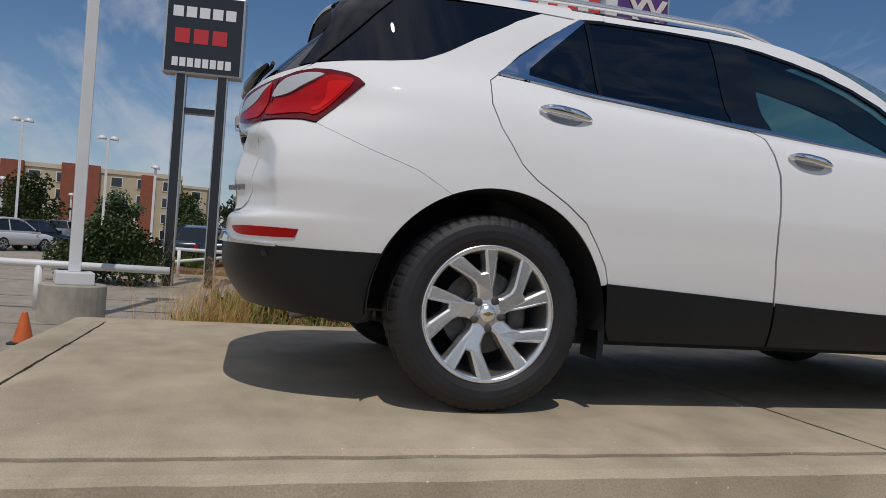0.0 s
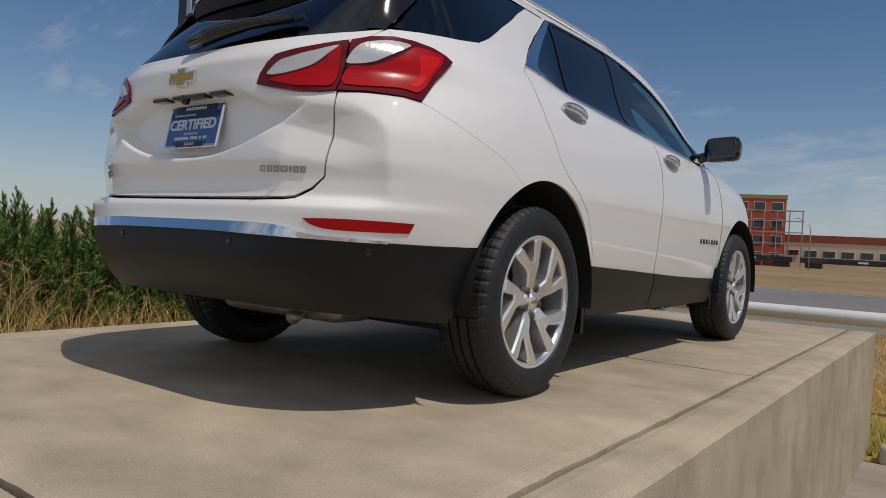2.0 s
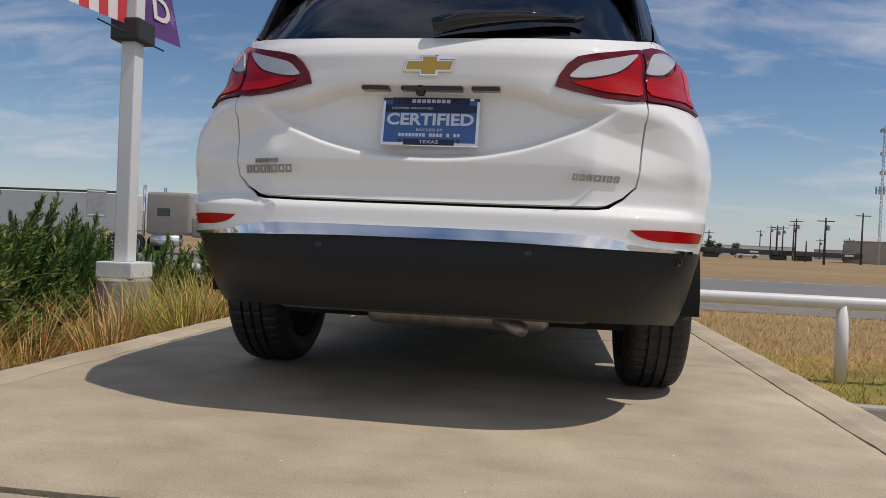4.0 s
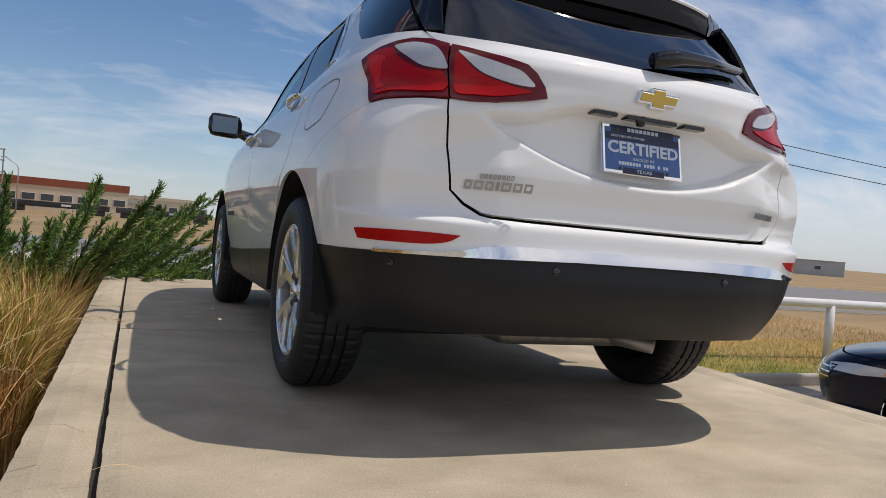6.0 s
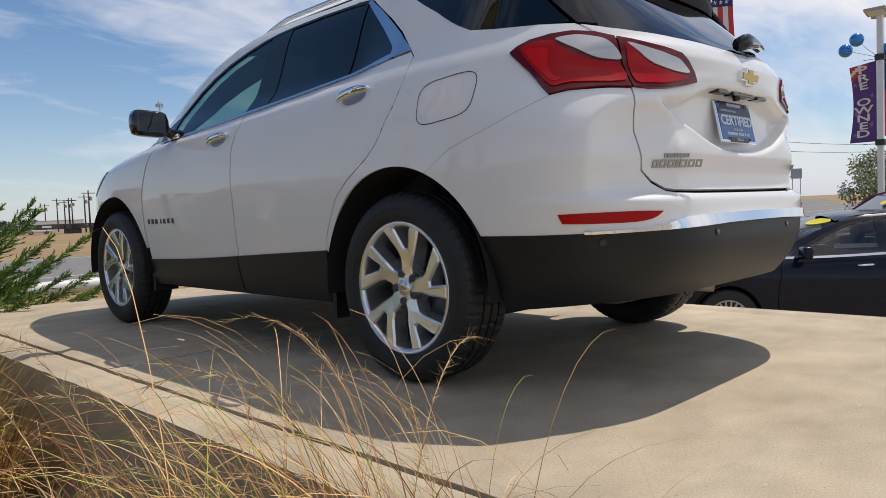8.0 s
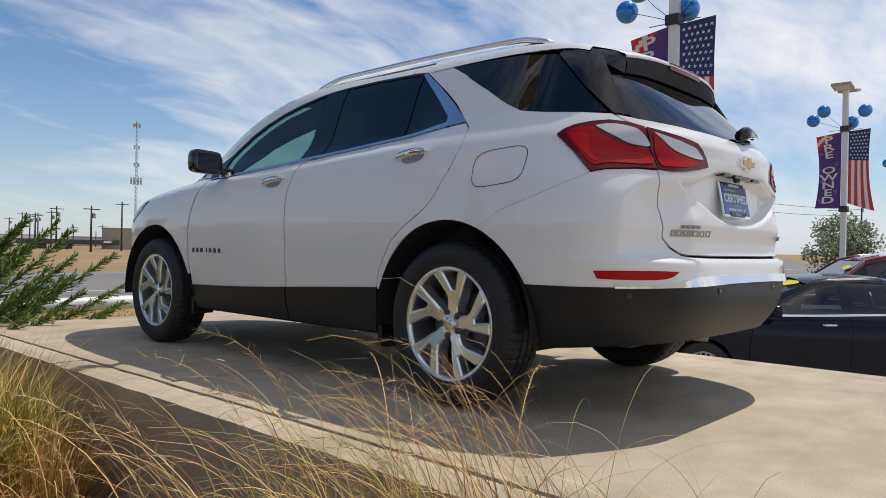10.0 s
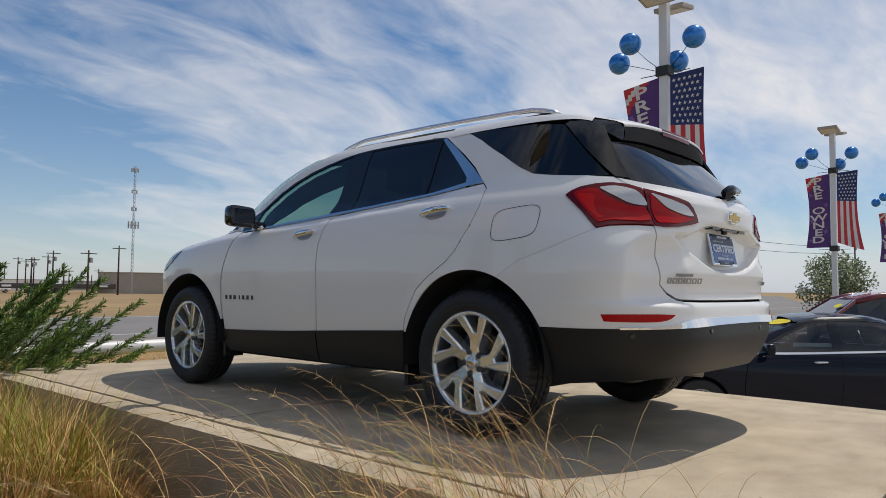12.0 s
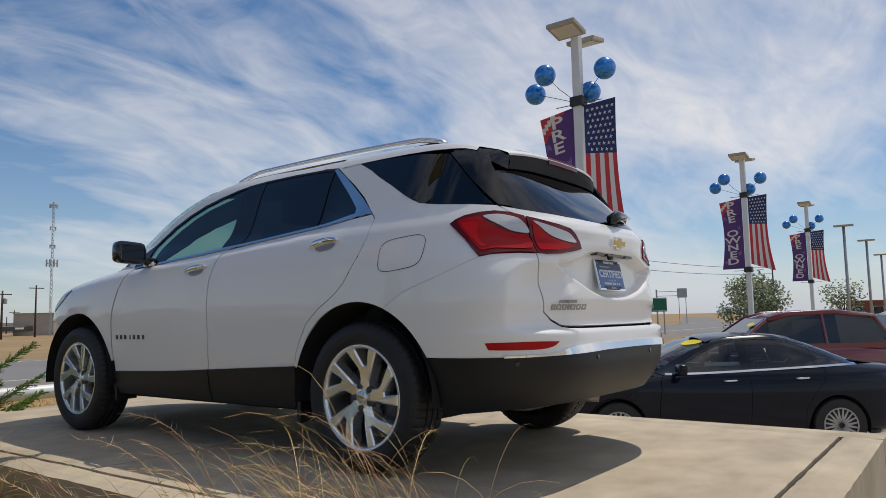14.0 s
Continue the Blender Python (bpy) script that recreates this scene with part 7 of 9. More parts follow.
for az, d, h in ((82.5, 44, 6.2), (83.8, 52, 6.0), (84.6, 62, 5.7), (85.7, 75, 5.6)):
    post = thing("lamp_post", Matrix.Translation((*ray_place(EYE_L, az, d), GROUND)), "slim grey lamp post with a flat head", "lamp post", group="flat headed lamp posts")
    part("pole", tube([(0, 0, 0), (0, 0, h)], [0.09, 0.07], 10), M_GREYMETAL, post, smooth=True)
    part("lamp_head", box(0.35, 0.95, 0.10, 0, 0, h, 0.02, 1), M_TANMETAL, post)

# planted island across the lot
M_ISLAND = material("red_brown_groundcover", (0.26, 0.115, 0.05), rough=0.95, color2=(0.10, 0.075, 0.03), scale=3.0, detail=9, bump=1.0, bump_scale=9)
tagged(part("ground_island", prism([(-25.6, -7.0), (-24.8, 3.6), (-44.0, 4.2), (-43.0, -8.0)], GROUND, GROUND + 0.15), M_ISLAND), "lot island with red brown groundcover", "planting bed", kind="structure")
low = juniper("juniper_shrub", 21, 44, 0.62, 0.95, (-27.0, -0.5, GROUND + 0.15), "low dark green juniper on the lot island", leaf=0.45)
for x, y, r, k in ((-29.5, 1.6, 50, 1.2), (-28.0, -3.2, 120, 1.0), (-33.0, 2.4, 200, 1.3), (-31.5, -1.4, 260, 1.1), (-36.0, 0.4, 310, 1.3), (-27.2, 2.7, 15, 0.9)):
    copy_thing(low, Matrix.Translation((x, y, GROUND + 0.15)) @ Matrix.Rotation(radians(r), 4, "Z") @ Matrix.Diagonal((k, k, k, 1)))

# pylon sign with two posts; its lettering stands as plain bars
def pylon(loc, yaw, w, h0, h1, post_w, label, faces):
    sg = thing("pylon_sign", Matrix.Translation((loc[0], loc[1], GROUND)) @ Matrix.Rotation(yaw, 4, "Z"), label, "sign")
    for s in (-1, 1):
        p = part("post", box(post_w, 0.34, h0, s * w * 0.26, 0, 0), M_SIGNBLACK, sg, "black post with silver edge")
        for e in (-1, 1):
            part("post_edge", box(0.03, 0.09, h0, s * w * 0.26 + e * (post_w / 2 + 0.015), -0.135, 0), M_SIGNEDGE, p)
    part("crossbar", box(w * 0.52 - post_w, 0.30, 0.16, 0, 0, h0 * 0.82), M_SIGNBLACK, sg)
    part("cabinet", box(w, 0.45, h1 - h0, 0, 0, h0, 0.05, 2), M_SIGNEDGE, sg, "silver edged sign box")
    for x0, z0, x1, z1, mat, nm in faces:
        part(nm, box((x1 - x0) * w, 0.02, (z1 - z0) * (h1 - h0), (x0 + x1) / 2 * w, -0.235 - (0.012 if nm != "sign_face" else 0), h0 + z0 * (h1 - h0)), mat, sg)
    return sg


def bars(x0, x1, z0, z1, n, mat):
    out, g = [], (x1 - x0) / n
    for k in range(n):
        a = x0 + g * k
        out.append((a, z0, a + g * 0.78, z1, mat, "sign_bar"))
    return out


pylon(ray_place(E0, -94.8, 22.0), radians(84), 2.22, 6.12, 8.45, 0.24, "tall black pylon sign on two posts",
      [(-0.47, 0.03, 0.47, 0.97, M_SIGNBLACK, "sign_face")] + bars(-0.40, 0.42, 0.70, 0.83, 5, M_SIGNWHITE) + bars(-0.36, 0.34, 0.38, 0.56, 3, M_SIGNRED) + bars(-0.38, 0.38, 0.09, 0.20, 8, M_SIGNWHITE))
E3 = (1.38, -2.793)
near = (-7.79, 4.85)
pylon(near, radians(90), 2.67, 6.9, 9.4, 0.34, "tall black pylon sign with silver edged posts", [(-0.47, 0.03, 0.47, 0.97, M_SIGNBLUE, "sign_face")] + bars(-0.40, 0.42, 0.10, 0.24, 8, M_SIGNWHITE))
pylon(ray_place(E0, -88.2, 70), radians(88), 1.8, 4.1, 5.75, 0.16, "small blue pylon sign across the lot",
      [(-0.48, 0.32, 0.48, 0.97, M_SIGNBLUE, "sign_face"), (-0.48, 0.03, 0.48, 0.31, M_SIGNBLACK, "sign_face"), (-0.28, 0.68, 0.28, 0.80, M_GOLD, "sign_bar"), (-0.40, 0.42, 0.40, 0.52, M_SIGNWHITE, "sign_bar"), (-0.36, 0.1, 0.36, 0.22, M_SIGNWHITE, "sign_bar")])

# flag on a tall metal mast
fx, fy = ray_place((3.124, -1.281), -81.9, 42)
mast = thing("flagpole", Matrix.Translation((fx, fy, GROUND)), "tall metal flagpole with a waving striped flag", "flagpole")
part("pole", tube([(0, 0, 0), (0, 0, 8), (0, 0, 16.5)], [0.11, 0.09, 0.05], 14), M_GREYMETAL, mast, smooth=True)


def waving(s, t, w, h):
    return (0.10 * math.sin(s * 7 + t * 2) * s - s * 0.5 * w * 0, s * w * 0.72, 15.9 - t * h * (1 - 0.25 * s) - 2.0 * s ** 1.3 + 0.12 * math.sin(s * 9))


v, f, k = flag_faces(3.6, 2.4, lambda s, t, w, h: tuple(waving(s, t, w, h)), 26, 40)
cloth("flag", v, f, k, [M_BREDCLOTH, M_BWHITECLOTH, M_BNAVYCLOTH], mast, "red, white and blue striped flag")

# orange cone on the lot
cone = thing("traffic_cone", Matrix.Translation((-6.9, -3.63, GROUND + 0.006)), "small faded orange traffic cone on the lot", "traffic cone")
part("base", box(0.30, 0.30, 0.03, 0, 0, 0, 0.01, 2), M_WIRE, cone, "black rubber base")
part("cone_body", lathe([(0.125, 0.03), (0.035, 0.40), (0.028, 0.41), (0.0, 0.41)], 24), M_ORANGE, cone, smooth=False)
# painted bay lines on the lot
for (x0, y0), (x1, y1) in (((-16, -4.6), (-30, -8.4)),):
    d = Vector((x1 - x0, y1 - y0, 0)).normalized()
    n = Vector((-d.y, d.x, 0)) * 0.05
    a, b = Vector((x0, y0, GROUND + 0.010)), Vector((x1, y1, GROUND + 0.010))
    tagged(raw("bay_line", [a - n, b - n, b + n, a + n], [(0, 1, 2, 3)], M_LINE), "worn white bay line on concrete", "road marking", kind="structure")

# ---------------------------------------------------------------- other vehicles
def far_wheel(r, w, parent, x, y, seg=20, spokes=5, alloy=None):
    alloy = alloy or M_ALLOY
    wh = part("wheel", lathe([(r * 0.62, w / 2 - 0.01), (r * 0.66, w / 2), (r * 0.95, w / 2), (r, w / 2 - 0.03), (r, -w / 2 + 0.03), (r * 0.95, -w / 2), (0, -w / 2)], seg, "X"), M_RUBBER, parent)
    bm = lathe([(r * 0.60, w / 2 - 0.03), (r * 0.60, w / 2 - 0.012), (0, w / 2 - 0.012)], seg, "X")
    part("wheel_disc", bm, M_DARK, wh)
    for k in range(spokes):
        a = 2 * math.pi * k / spokes
        for d in (-0.16, 0.16):
            c, s = math.cos(a + d), math.sin(a + d)
            c0, s0 = math.cos(a), math.sin(a)
            pts = [(-0.018, 0), (0.018, 0)]
            o = [(r * 0.1 * c0 - 0.016 * s0, r * 0.1 * s0 + 0.016 * c0), (r * 0.62 * c - 0.008 * s, r * 0.62 * s + 0.008 * c), (r * 0.62 * c + 0.008 * s, r * 0.62 * s - 0.008 * c), (r * 0.1 * c0 + 0.016 * s0, r * 0.1 * s0 - 0.016 * c0)]
            bm = prism(o, w / 2 - 0.014, w / 2 + 0.002)
            bm.transform(TO_WHEEL)
            part("spoke", bm, alloy, wh)
    part("rim", lathe([(r * 0.66, w / 2 - 0.01), (r * 0.65, w / 2 + 0.004), (r * 0.60, w / 2)], seg, "X", caps=False), alloy, wh)
    wh.matrix_local = Matrix.Translation((x, y, r)) @ Matrix.Rotation(0 if x > 0 else math.pi, 4, "Z")
    return wh


# the dark four-door car beside the platform, on a skin of its own
keep_tables = (f_width, f_rear, f_front, f_nrear, f_nfront, recess, YC, YF, U_END, TUMBLE)
TUMBLE = 0.0
YC, YF = 0.86, 0.96
U_END = YF - YC + math.pi / 2
f_width = curve_table([0.16, 0.28, 0.40, 0.55, 0.70, 0.82, 0.90, 0.95, 1.00, 1.06, 1.14, 1.22, 1.30, 1.37, 1.42, 1.47],
                      [0.76, 0.845, 0.875, 0.890, 0.897, 0.888, 0.868, 0.845, 0.805, 0.765, 0.722, 0.680, 0.635, 0.585, 0.52, 0.40], 0.1, 1.6)
f_rear = curve_table([0.18, 0.30, 0.42, 0.60, 0.80, 0.93, 0.985, 1.02, 1.045, 1.07, 1.10, 1.18, 1.26, 1.34, 1.40, 1.45, 1.48],
                     [-0.80, -0.96, -1.01, -1.04, -1.05, -1.04, -1.01, -0.90, -0.70, -0.52, -0.42, -0.22, -0.02, 0.20, 0.42, 0.62, 0.72], 0.1, 1.6)
f_front = curve_table([0.18, 0.28, 0.40, 0.55, 0.66, 0.74, 0.80, 0.86, 0.91, 0.955, 0.99, 1.03, 1.10, 1.20, 1.30, 1.38, 1.43, 1.47],
                      [3.40, 3.54, 3.59, 3.61, 3.58, 3.52, 3.42, 3.22, 2.95, 2.66, 2.45, 2.33, 2.18, 1.97, 1.75, 1.55, 1.38, 1.2], 0.1, 1.6)
f_nrear = curve_table([0.2, 0.9, 1.1, 1.5], [4.2, 4.0, 3.4, 3.6], 0.1, 1.6)
f_nfront = curve_table([0.2, 0.7, 0.95, 1.1, 1.5], [3.6, 3.6, 4.5, 3.8, 4.0], 0.1, 1.6)


def recess(x, z):
    return 0.0


sedan = thing("sedan", Matrix.Identity(4), "dark navy four-door car with yellow windscreen sticker on the lot", "car", group="cars on the lot")
SA, SFX, SAZ = 0.365, 2.69, 0.325
sbelt = [(-0.33, 1.035), (0.2, 1.015), (0.7, 0.995), (1.2, 0.975), (1.7, 0.96), (2.08, 0.955)]
sdoor_m = [(1.06, 0.985), (1.05, 0.8), (1.06, 0.55), (1.08, 0.30)]
sdoor_r = [(0.12, 1.012), (0.16, 0.85), (0.30, 0.70), (0.40, 0.52), (0.42, 0.30)]
sdoor_f = [(2.10, 0.95), (2.14, 0.80), (2.17, 0.60), (2.15, 0.30)]
SKIRT = 0.24
rd_s = patch("rear_door", S(*sdoor_r) + S(*sdoor_m[::-1]) + S((0.7, 0.992)), M_NAVY, sedan, gap=0.002)
fd_s = patch("front_door", S(*sdoor_m) + S(*sdoor_f[::-1]) + S((1.7, 0.957)), M_NAVY, sedan, gap=0.002)
patch("rear_quarter", S((0.12, 1.015), *sdoor_r[1:]) + S((0.42, SKIRT)) + arc(0, SAZ, SA, -12, 192, 30) + [at_y(-0.42, SKIRT), (-math.pi / 2, SKIRT), (-math.pi / 2, 1.04)] + R((0.4, 1.042), (0.7, 1.042)) + S((-0.35, 1.04)), M_NAVY, sedan, join=True, gap=0.001, dz=0.02)
patch("front_quarter", S(*sdoor_f) + S((2.2, SKIRT)) + arc(SFX, SAZ, SA, 192, -12, 30) + [at_y(3.09, SKIRT), (U_END, SKIRT), (U_END, 0.80)] + S((3.1, 0.80), (2.8, 0.88), (2.5, 0.925)), M_NAVY, sedan, join=True, gap=0.001, dz=0.02)
patch("bonnet", S((2.2, 0.955), (2.5, 0.93), (2.8, 0.885), (3.1, 0.805)) + [(U_END, 0.805), (U_END, 1.02)], M_NAVY, sedan, join=True, gap=0.002, dz=0.008)
patch("sill", S((0.42, 0.30), (1.1, 0.30), (2.15, 0.30), (2.2, 0.19), (0.42, 0.19)), M_BLACKPAINT, sedan, off=-0.004)
patch("lower_skirt", [at_y(3.08, 0.24), (U_END, 0.24), (U_END, 0.17)] + S((3.08, 0.17)), M_BLACKPAINT, sedan, join=True)
patch("lower_skirt", [at_y(-0.41, 0.24), (-math.pi / 2, 0.24), (-math.pi / 2, 0.19)] + S((-0.41, 0.19)), M_BLACKPAINT, sedan, join=True)
swt = [(2.02, 0.985), (1.84, 1.10), (1.62, 1.22), (1.40, 1.315), (1.15, 1.375), (0.80, 1.395), (0.45, 1.375), (0.15, 1.30), (-0.10, 1.20), (-0.28, 1.09)]
patch("front_window", S((1.12, 0.995), (1.7, 0.975), (1.98, 0.972), (1.82, 1.085), (1.60, 1.20), (1.38, 1.295), (1.12, 1.355)), M_GLASS_S, sedan, "clear door window", off=-0.002)
patch("rear_window_side", S((0.22, 1.025), (1.0, 0.998), (1.02, 1.358), (0.80, 1.37), (0.48, 1.352), (0.24, 1.285)), M_GLASS_S2, sedan, "lightly tinted door window", off=-0.002)
patch("corner_window", S((-0.24, 1.05), (0.16, 1.03), (0.19, 1.26), (-0.02, 1.185)), M_GLASS_S2, sedan, off=-0.002)
patch("pillar", S((1.0, 0.995), (1.12, 0.992), (1.115, 1.36), (1.02, 1.362)), M_GLOSSBLACK, sedan)
patch("pillar", S((0.16, 1.028), (0.22, 1.024), (0.24, 1.29), (0.19, 1.27)), M_GLOSSBLACK, sedan)
patch("window_frame", S(*swt) + S((-0.24, 1.055), (-0.03, 1.185), (0.22, 1.283), (0.47, 1.354), (0.80, 1.373), (1.12, 1.358), (1.38, 1.297), (1.60, 1.202), (1.82, 1.087), (1.98, 0.975)), M_GLOSSBLACK, sedan, off=0.001)
patch("chrome_belt", S(*sbelt) + S((2.07, 0.979), (1.7, 0.983), (1.2, 0.999), (0.7, 1.018), (0.2, 1.038), (-0.33, 1.058)), M_CHROME, sedan, "chrome belt strip", off=0.006, dz=0.01)
patch("windscreen", S((2.14, 0.985), (1.92, 1.11), (1.68, 1.235), (1.46, 1.325)) + [(U_END, 1.40), (U_END, 1.03)], M_GLASS_S, sedan, join=True, off=-0.002, dz=0.02)
patch("back_window", R((0.62, 1.10)) + [(-math.pi / 2, 1.085), (-math.pi / 2, 1.39)] + R((0.47, 1.36)), M_GLASS_S2, sedan, join=True, off=-0.002, dz=0.02)
roof_side = S((2.10, 0.96), (2.18, 0.99), (1.95, 1.115), (1.70, 1.24), (1.47, 1.332), (1.20, 1.40), (0.80, 1.42), (0.45, 1.41), (0.1, 1.345)) + R((0.55, 1.27), (0.66, 1.10), (0.70, 1.05)) + S((-0.36, 1.045)) + S(*[(y, z + 0.004) for y, z in swt[::-1]])
patch("roof_side", roof_side, M_NAVY, sedan, dz=0.02)
ny, nt = 30, 20
zt = curve_table([-0.1, 0.2, 0.6, 1.0, 1.3, 1.6], [1.26, 1.375, 1.435, 1.45, 1.43, 1.37], -0.3, 1.8)
zs_ = curve_table([-0.1, 0.2, 0.6, 1.0, 1.3, 1.6], [1.215, 1.34, 1.408, 1.418, 1.395, 1.30], -0.3, 1.8)
rv = []
for j in range(ny + 1):
    y = 0.12 + 1.36 * j / ny
    xr = skin(*at_y(y, zs_(y))).x
    for i in range(nt + 1):
        t = -1 + 2 * i / nt
        rv.append(Vector((xr * t, y, zt(y) - (zt(y) - zs_(y)) * abs(t) ** 2.4)))
rf = [(j * (nt + 1) + i, j * (nt + 1) + i + 1, (j + 1) * (nt + 1) + i + 1, (j + 1) * (nt + 1) + i) for j in range(ny) for i in range(nt)]
raw("roof", rv, rf, M_NAVY, sedan, smooth=True)
patch("headlamp", S((2.93, 0.70), (3.06, 0.735), (3.3, 0.735)) + R((0, 0))[:0] + [at_y(3.50, 0.70), at_y(3.50, 0.635)] + S((3.25, 0.635), (3.05, 0.66)), M_CLEAR, sedan, "clear headlamp with amber corner", off=0.004)
patch("amber_lamp", S((2.94, 0.702), (3.03, 0.725), (3.06, 0.665)), M_AMBER, sedan, off=0.007)
patch("grille", [(U_END - 0.22, 0.69), (U_END, 0.69), (U_END, 0.52), (U_END - 0.18, 0.52)], M_GLOSSBLACK, sedan, join=True, off=0.004)
for z in (0.555, 0.60, 0.65):
    patch("grille_bar", [(U_END - 0.20, z), (U_END, z), (U_END, z + 0.012), (U_END - 0.20, z + 0.012)], M_CHROME, sedan, join=True, off=0.012, dz=0.006)
patch("tail_lamp", S((-0.72, 0.90), (-0.88, 0.915)) + R((0.5, 0.90), (0.5, 0.80), (0.7, 0.78)) + S((-0.80, 0.80)), M_RED, sedan, off=0.004)
# black sheet added here too, for the shade in the panel gaps
patch("gap_shade_skin", arc(0, SAZ, SA + 0.004, 12, 168, 20) + [(-math.pi / 2, 0.4), (-math.pi / 2, 1.0)] + S((-0.3, 1.0), *sbelt[1:], (2.5, 0.90), (3.0, 0.80)) + [(U_END, 0.70), (U_END, 0.4)] + arc(SFX, SAZ, SA + 0.004, 12, 168, 20) + S((2.2, 0.26), (0.5, 0.26)),
      M_DARK, sedan, join=True, off=-0.02, depth=0)
for y, z, dr in ((0.42, 0.90, rd_s), (1.30, 0.885, fd_s)):
    for sgn in (1, -1):
        px = skin(*at_y(y, z)).x
        part("handle", tube([(sgn * (px + 0.004), y - 0.09, z), (sgn * (px + 0.035), y - 0.05, z), (sgn * (px + 0.035), y + 0.05, z - 0.004), (sgn * (px + 0.004), y + 0.09, z - 0.004)], 0.013, 8), M_CHROME, dr[0] if sgn > 0 else dr[1], smooth=True)
for sgn in (1, -1):
    part("door_mirror", box(0.20, 0.10, 0.13, sgn * 0.99, 1.93, 0.97, 0.035, 3), M_NAVY, sedan, "dark door mirror", smooth=True)
    part("mirror_foot", tube([(sgn * 0.83, 1.98, 0.965), (sgn * 0.93, 1.95, 0.985)], 0.025, 8), M_GLOSSBLACK, sedan)
    for cy in (0.0, SFX):
        bm = bmesh.new()
        rows = []
        for xx, rr in ((0.88, SA - 0.003), (0.5, SA - 0.02)):
            rows.append([bm.verts.new((sgn * xx, cy + rr * math.cos(a), SAZ + rr * math.sin(a))) for a in [radians(-15 + 210 * k / 24) for k in range(25)]])
        for k in range(24):
            bm.faces.new((rows[0][k], rows[0][k + 1], rows[1][k + 1], rows[1][k]))
        bm.faces.new(rows[1])
        part("arch_liner", bm, M_DARK, sedan)
        far_wheel(0.325, 0.21, sedan, sgn * 0.785, cy, 40, 10, M_ALLOY_SIDE)
part("floor_pan", box(1.4, 3.2, 0.12, 0, 1.3, 0.2, 0.03, 1), M_DARK, sedan)
for x in (-0.36, 0.36):
    for y in (1.15, 0.35):
        part("seat_back", box(0.48, 0.16, 0.62, x, y - 0.2, 0.50, 0.05, 2), M_SEAT, sedan, smooth=True)
        part("head_restraint", box(0.26, 0.09, 0.16, x, y - 0.25, 1.11, 0.03, 2), M_SEAT, sedan, smooth=True)
part("fascia", box(1.30, 0.40, 0.22, 0, 1.98, 0.70, 0.08, 2), M_SEAT, sedan, smooth=True)


def windscreen_sticker(xc, zc, rx, rz, parent, label):
    """An oval sticker lying on the left half of the windscreen."""
    def on_glass(x, z):
        lo, hi = YF - YC, U_END
        for _ in range(30):
            mid = (lo + hi) / 2
            if skin(mid, z).x > x:
                lo = mid
            else:
                hi = mid
        return skin(lo, z) + skin_normal(lo, z) * 0.006
    def mirrored(p):
        return Vector((-p.x, p.y, p.z))

    bm = bmesh.new()
    for d in (0.0, 0.003):
        bm.faces.new([bm.verts.new(mirrored(on_glass(xc + rx * math.cos(a), zc + rz * math.sin(a))) + Vector((0, 0, d))) for a in [2 * math.pi * k / 24 for k in range(24)]])
    return part("price_sticker", bm, M_YELLOW, parent, label)


windscreen_sticker(0.40, 1.335, 0.13, 0.032, sedan, "oval yellow sticker")
for y, z, w, h in ((1.42, 1.055, 0.26, 0.045), (1.20, 1.055, 0.20, 0.045)):
    for sgn in (1, -1):
        part("paper_sheet", box(0.004, w, h, sgn * (skin(*at_y(y, z)).x - 0.06), y, z), M_WHITEPAINT, sedan, "white paper sheet behind the window")
for sgn in (1, -1):
    part("window_film_frame", tube([(sgn * 0.66, 0.78, 1.26), (sgn * 0.70, 0.74, 1.09), (sgn * 0.71, 0.56, 1.085), (sgn * 0.70, 0.52, 1.12)], 0.010, 6), M_WHITEPAINT, sedan, "pale edge of the far window")
sedan.matrix_world = Matrix.Translation((7.28, -0.37, GROUND + 0.006)) @ Matrix.Rotation(radians(36.0), 4, "Z")
f_width, f_rear, f_front, f_nrear, f_nfront, recess, YC, YF, U_END, TUMBLE = keep_tables


# lower-detail vehicles: a lofted body, glasshouse, wheels and lamps
PROFILES = {
    # y, half width, sill, shoulder z, roof z (None: no glasshouse), roof half width
    "wagon": [(-1.0, 0.80, 0.35, 0.95), (-0.85, 0.90, 0.28, 1.05), (0, 0.93, 0.28, 1.08), (1.5, 0.94, 0.28, 1.06), (2.3, 0.93, 0.28, 1.02), (3.1, 0.90, 0.28, 0.96), (3.65, 0.82, 0.32, 0.82), (3.80, 0.68, 0.40, 0.70)],
    "saloon": [(-1.0, 0.76, 0.35, 0.92), (-0.85, 0.84, 0.26, 1.00), (0, 0.88, 0.24, 0.98), (1.5, 0.89, 0.24, 0.95), (2.3, 0.88, 0.24, 0.93), (3.1, 0.85, 0.24, 0.84), (3.5, 0.78, 0.28, 0.72), (3.62, 0.64, 0.36, 0.62)],
    "truck": [(-1.2, 0.92, 0.55, 1.18), (-1.1, 0.98, 0.50, 1.22), (0, 0.99, 0.48, 1.24), (1.5, 0.99, 0.46, 1.26), (2.9, 0.98, 0.46, 1.22), (4.0, 0.97, 0.46, 1.16), (4.5, 0.93, 0.48, 1.05), (4.65, 0.82, 0.55, 0.92)],
}
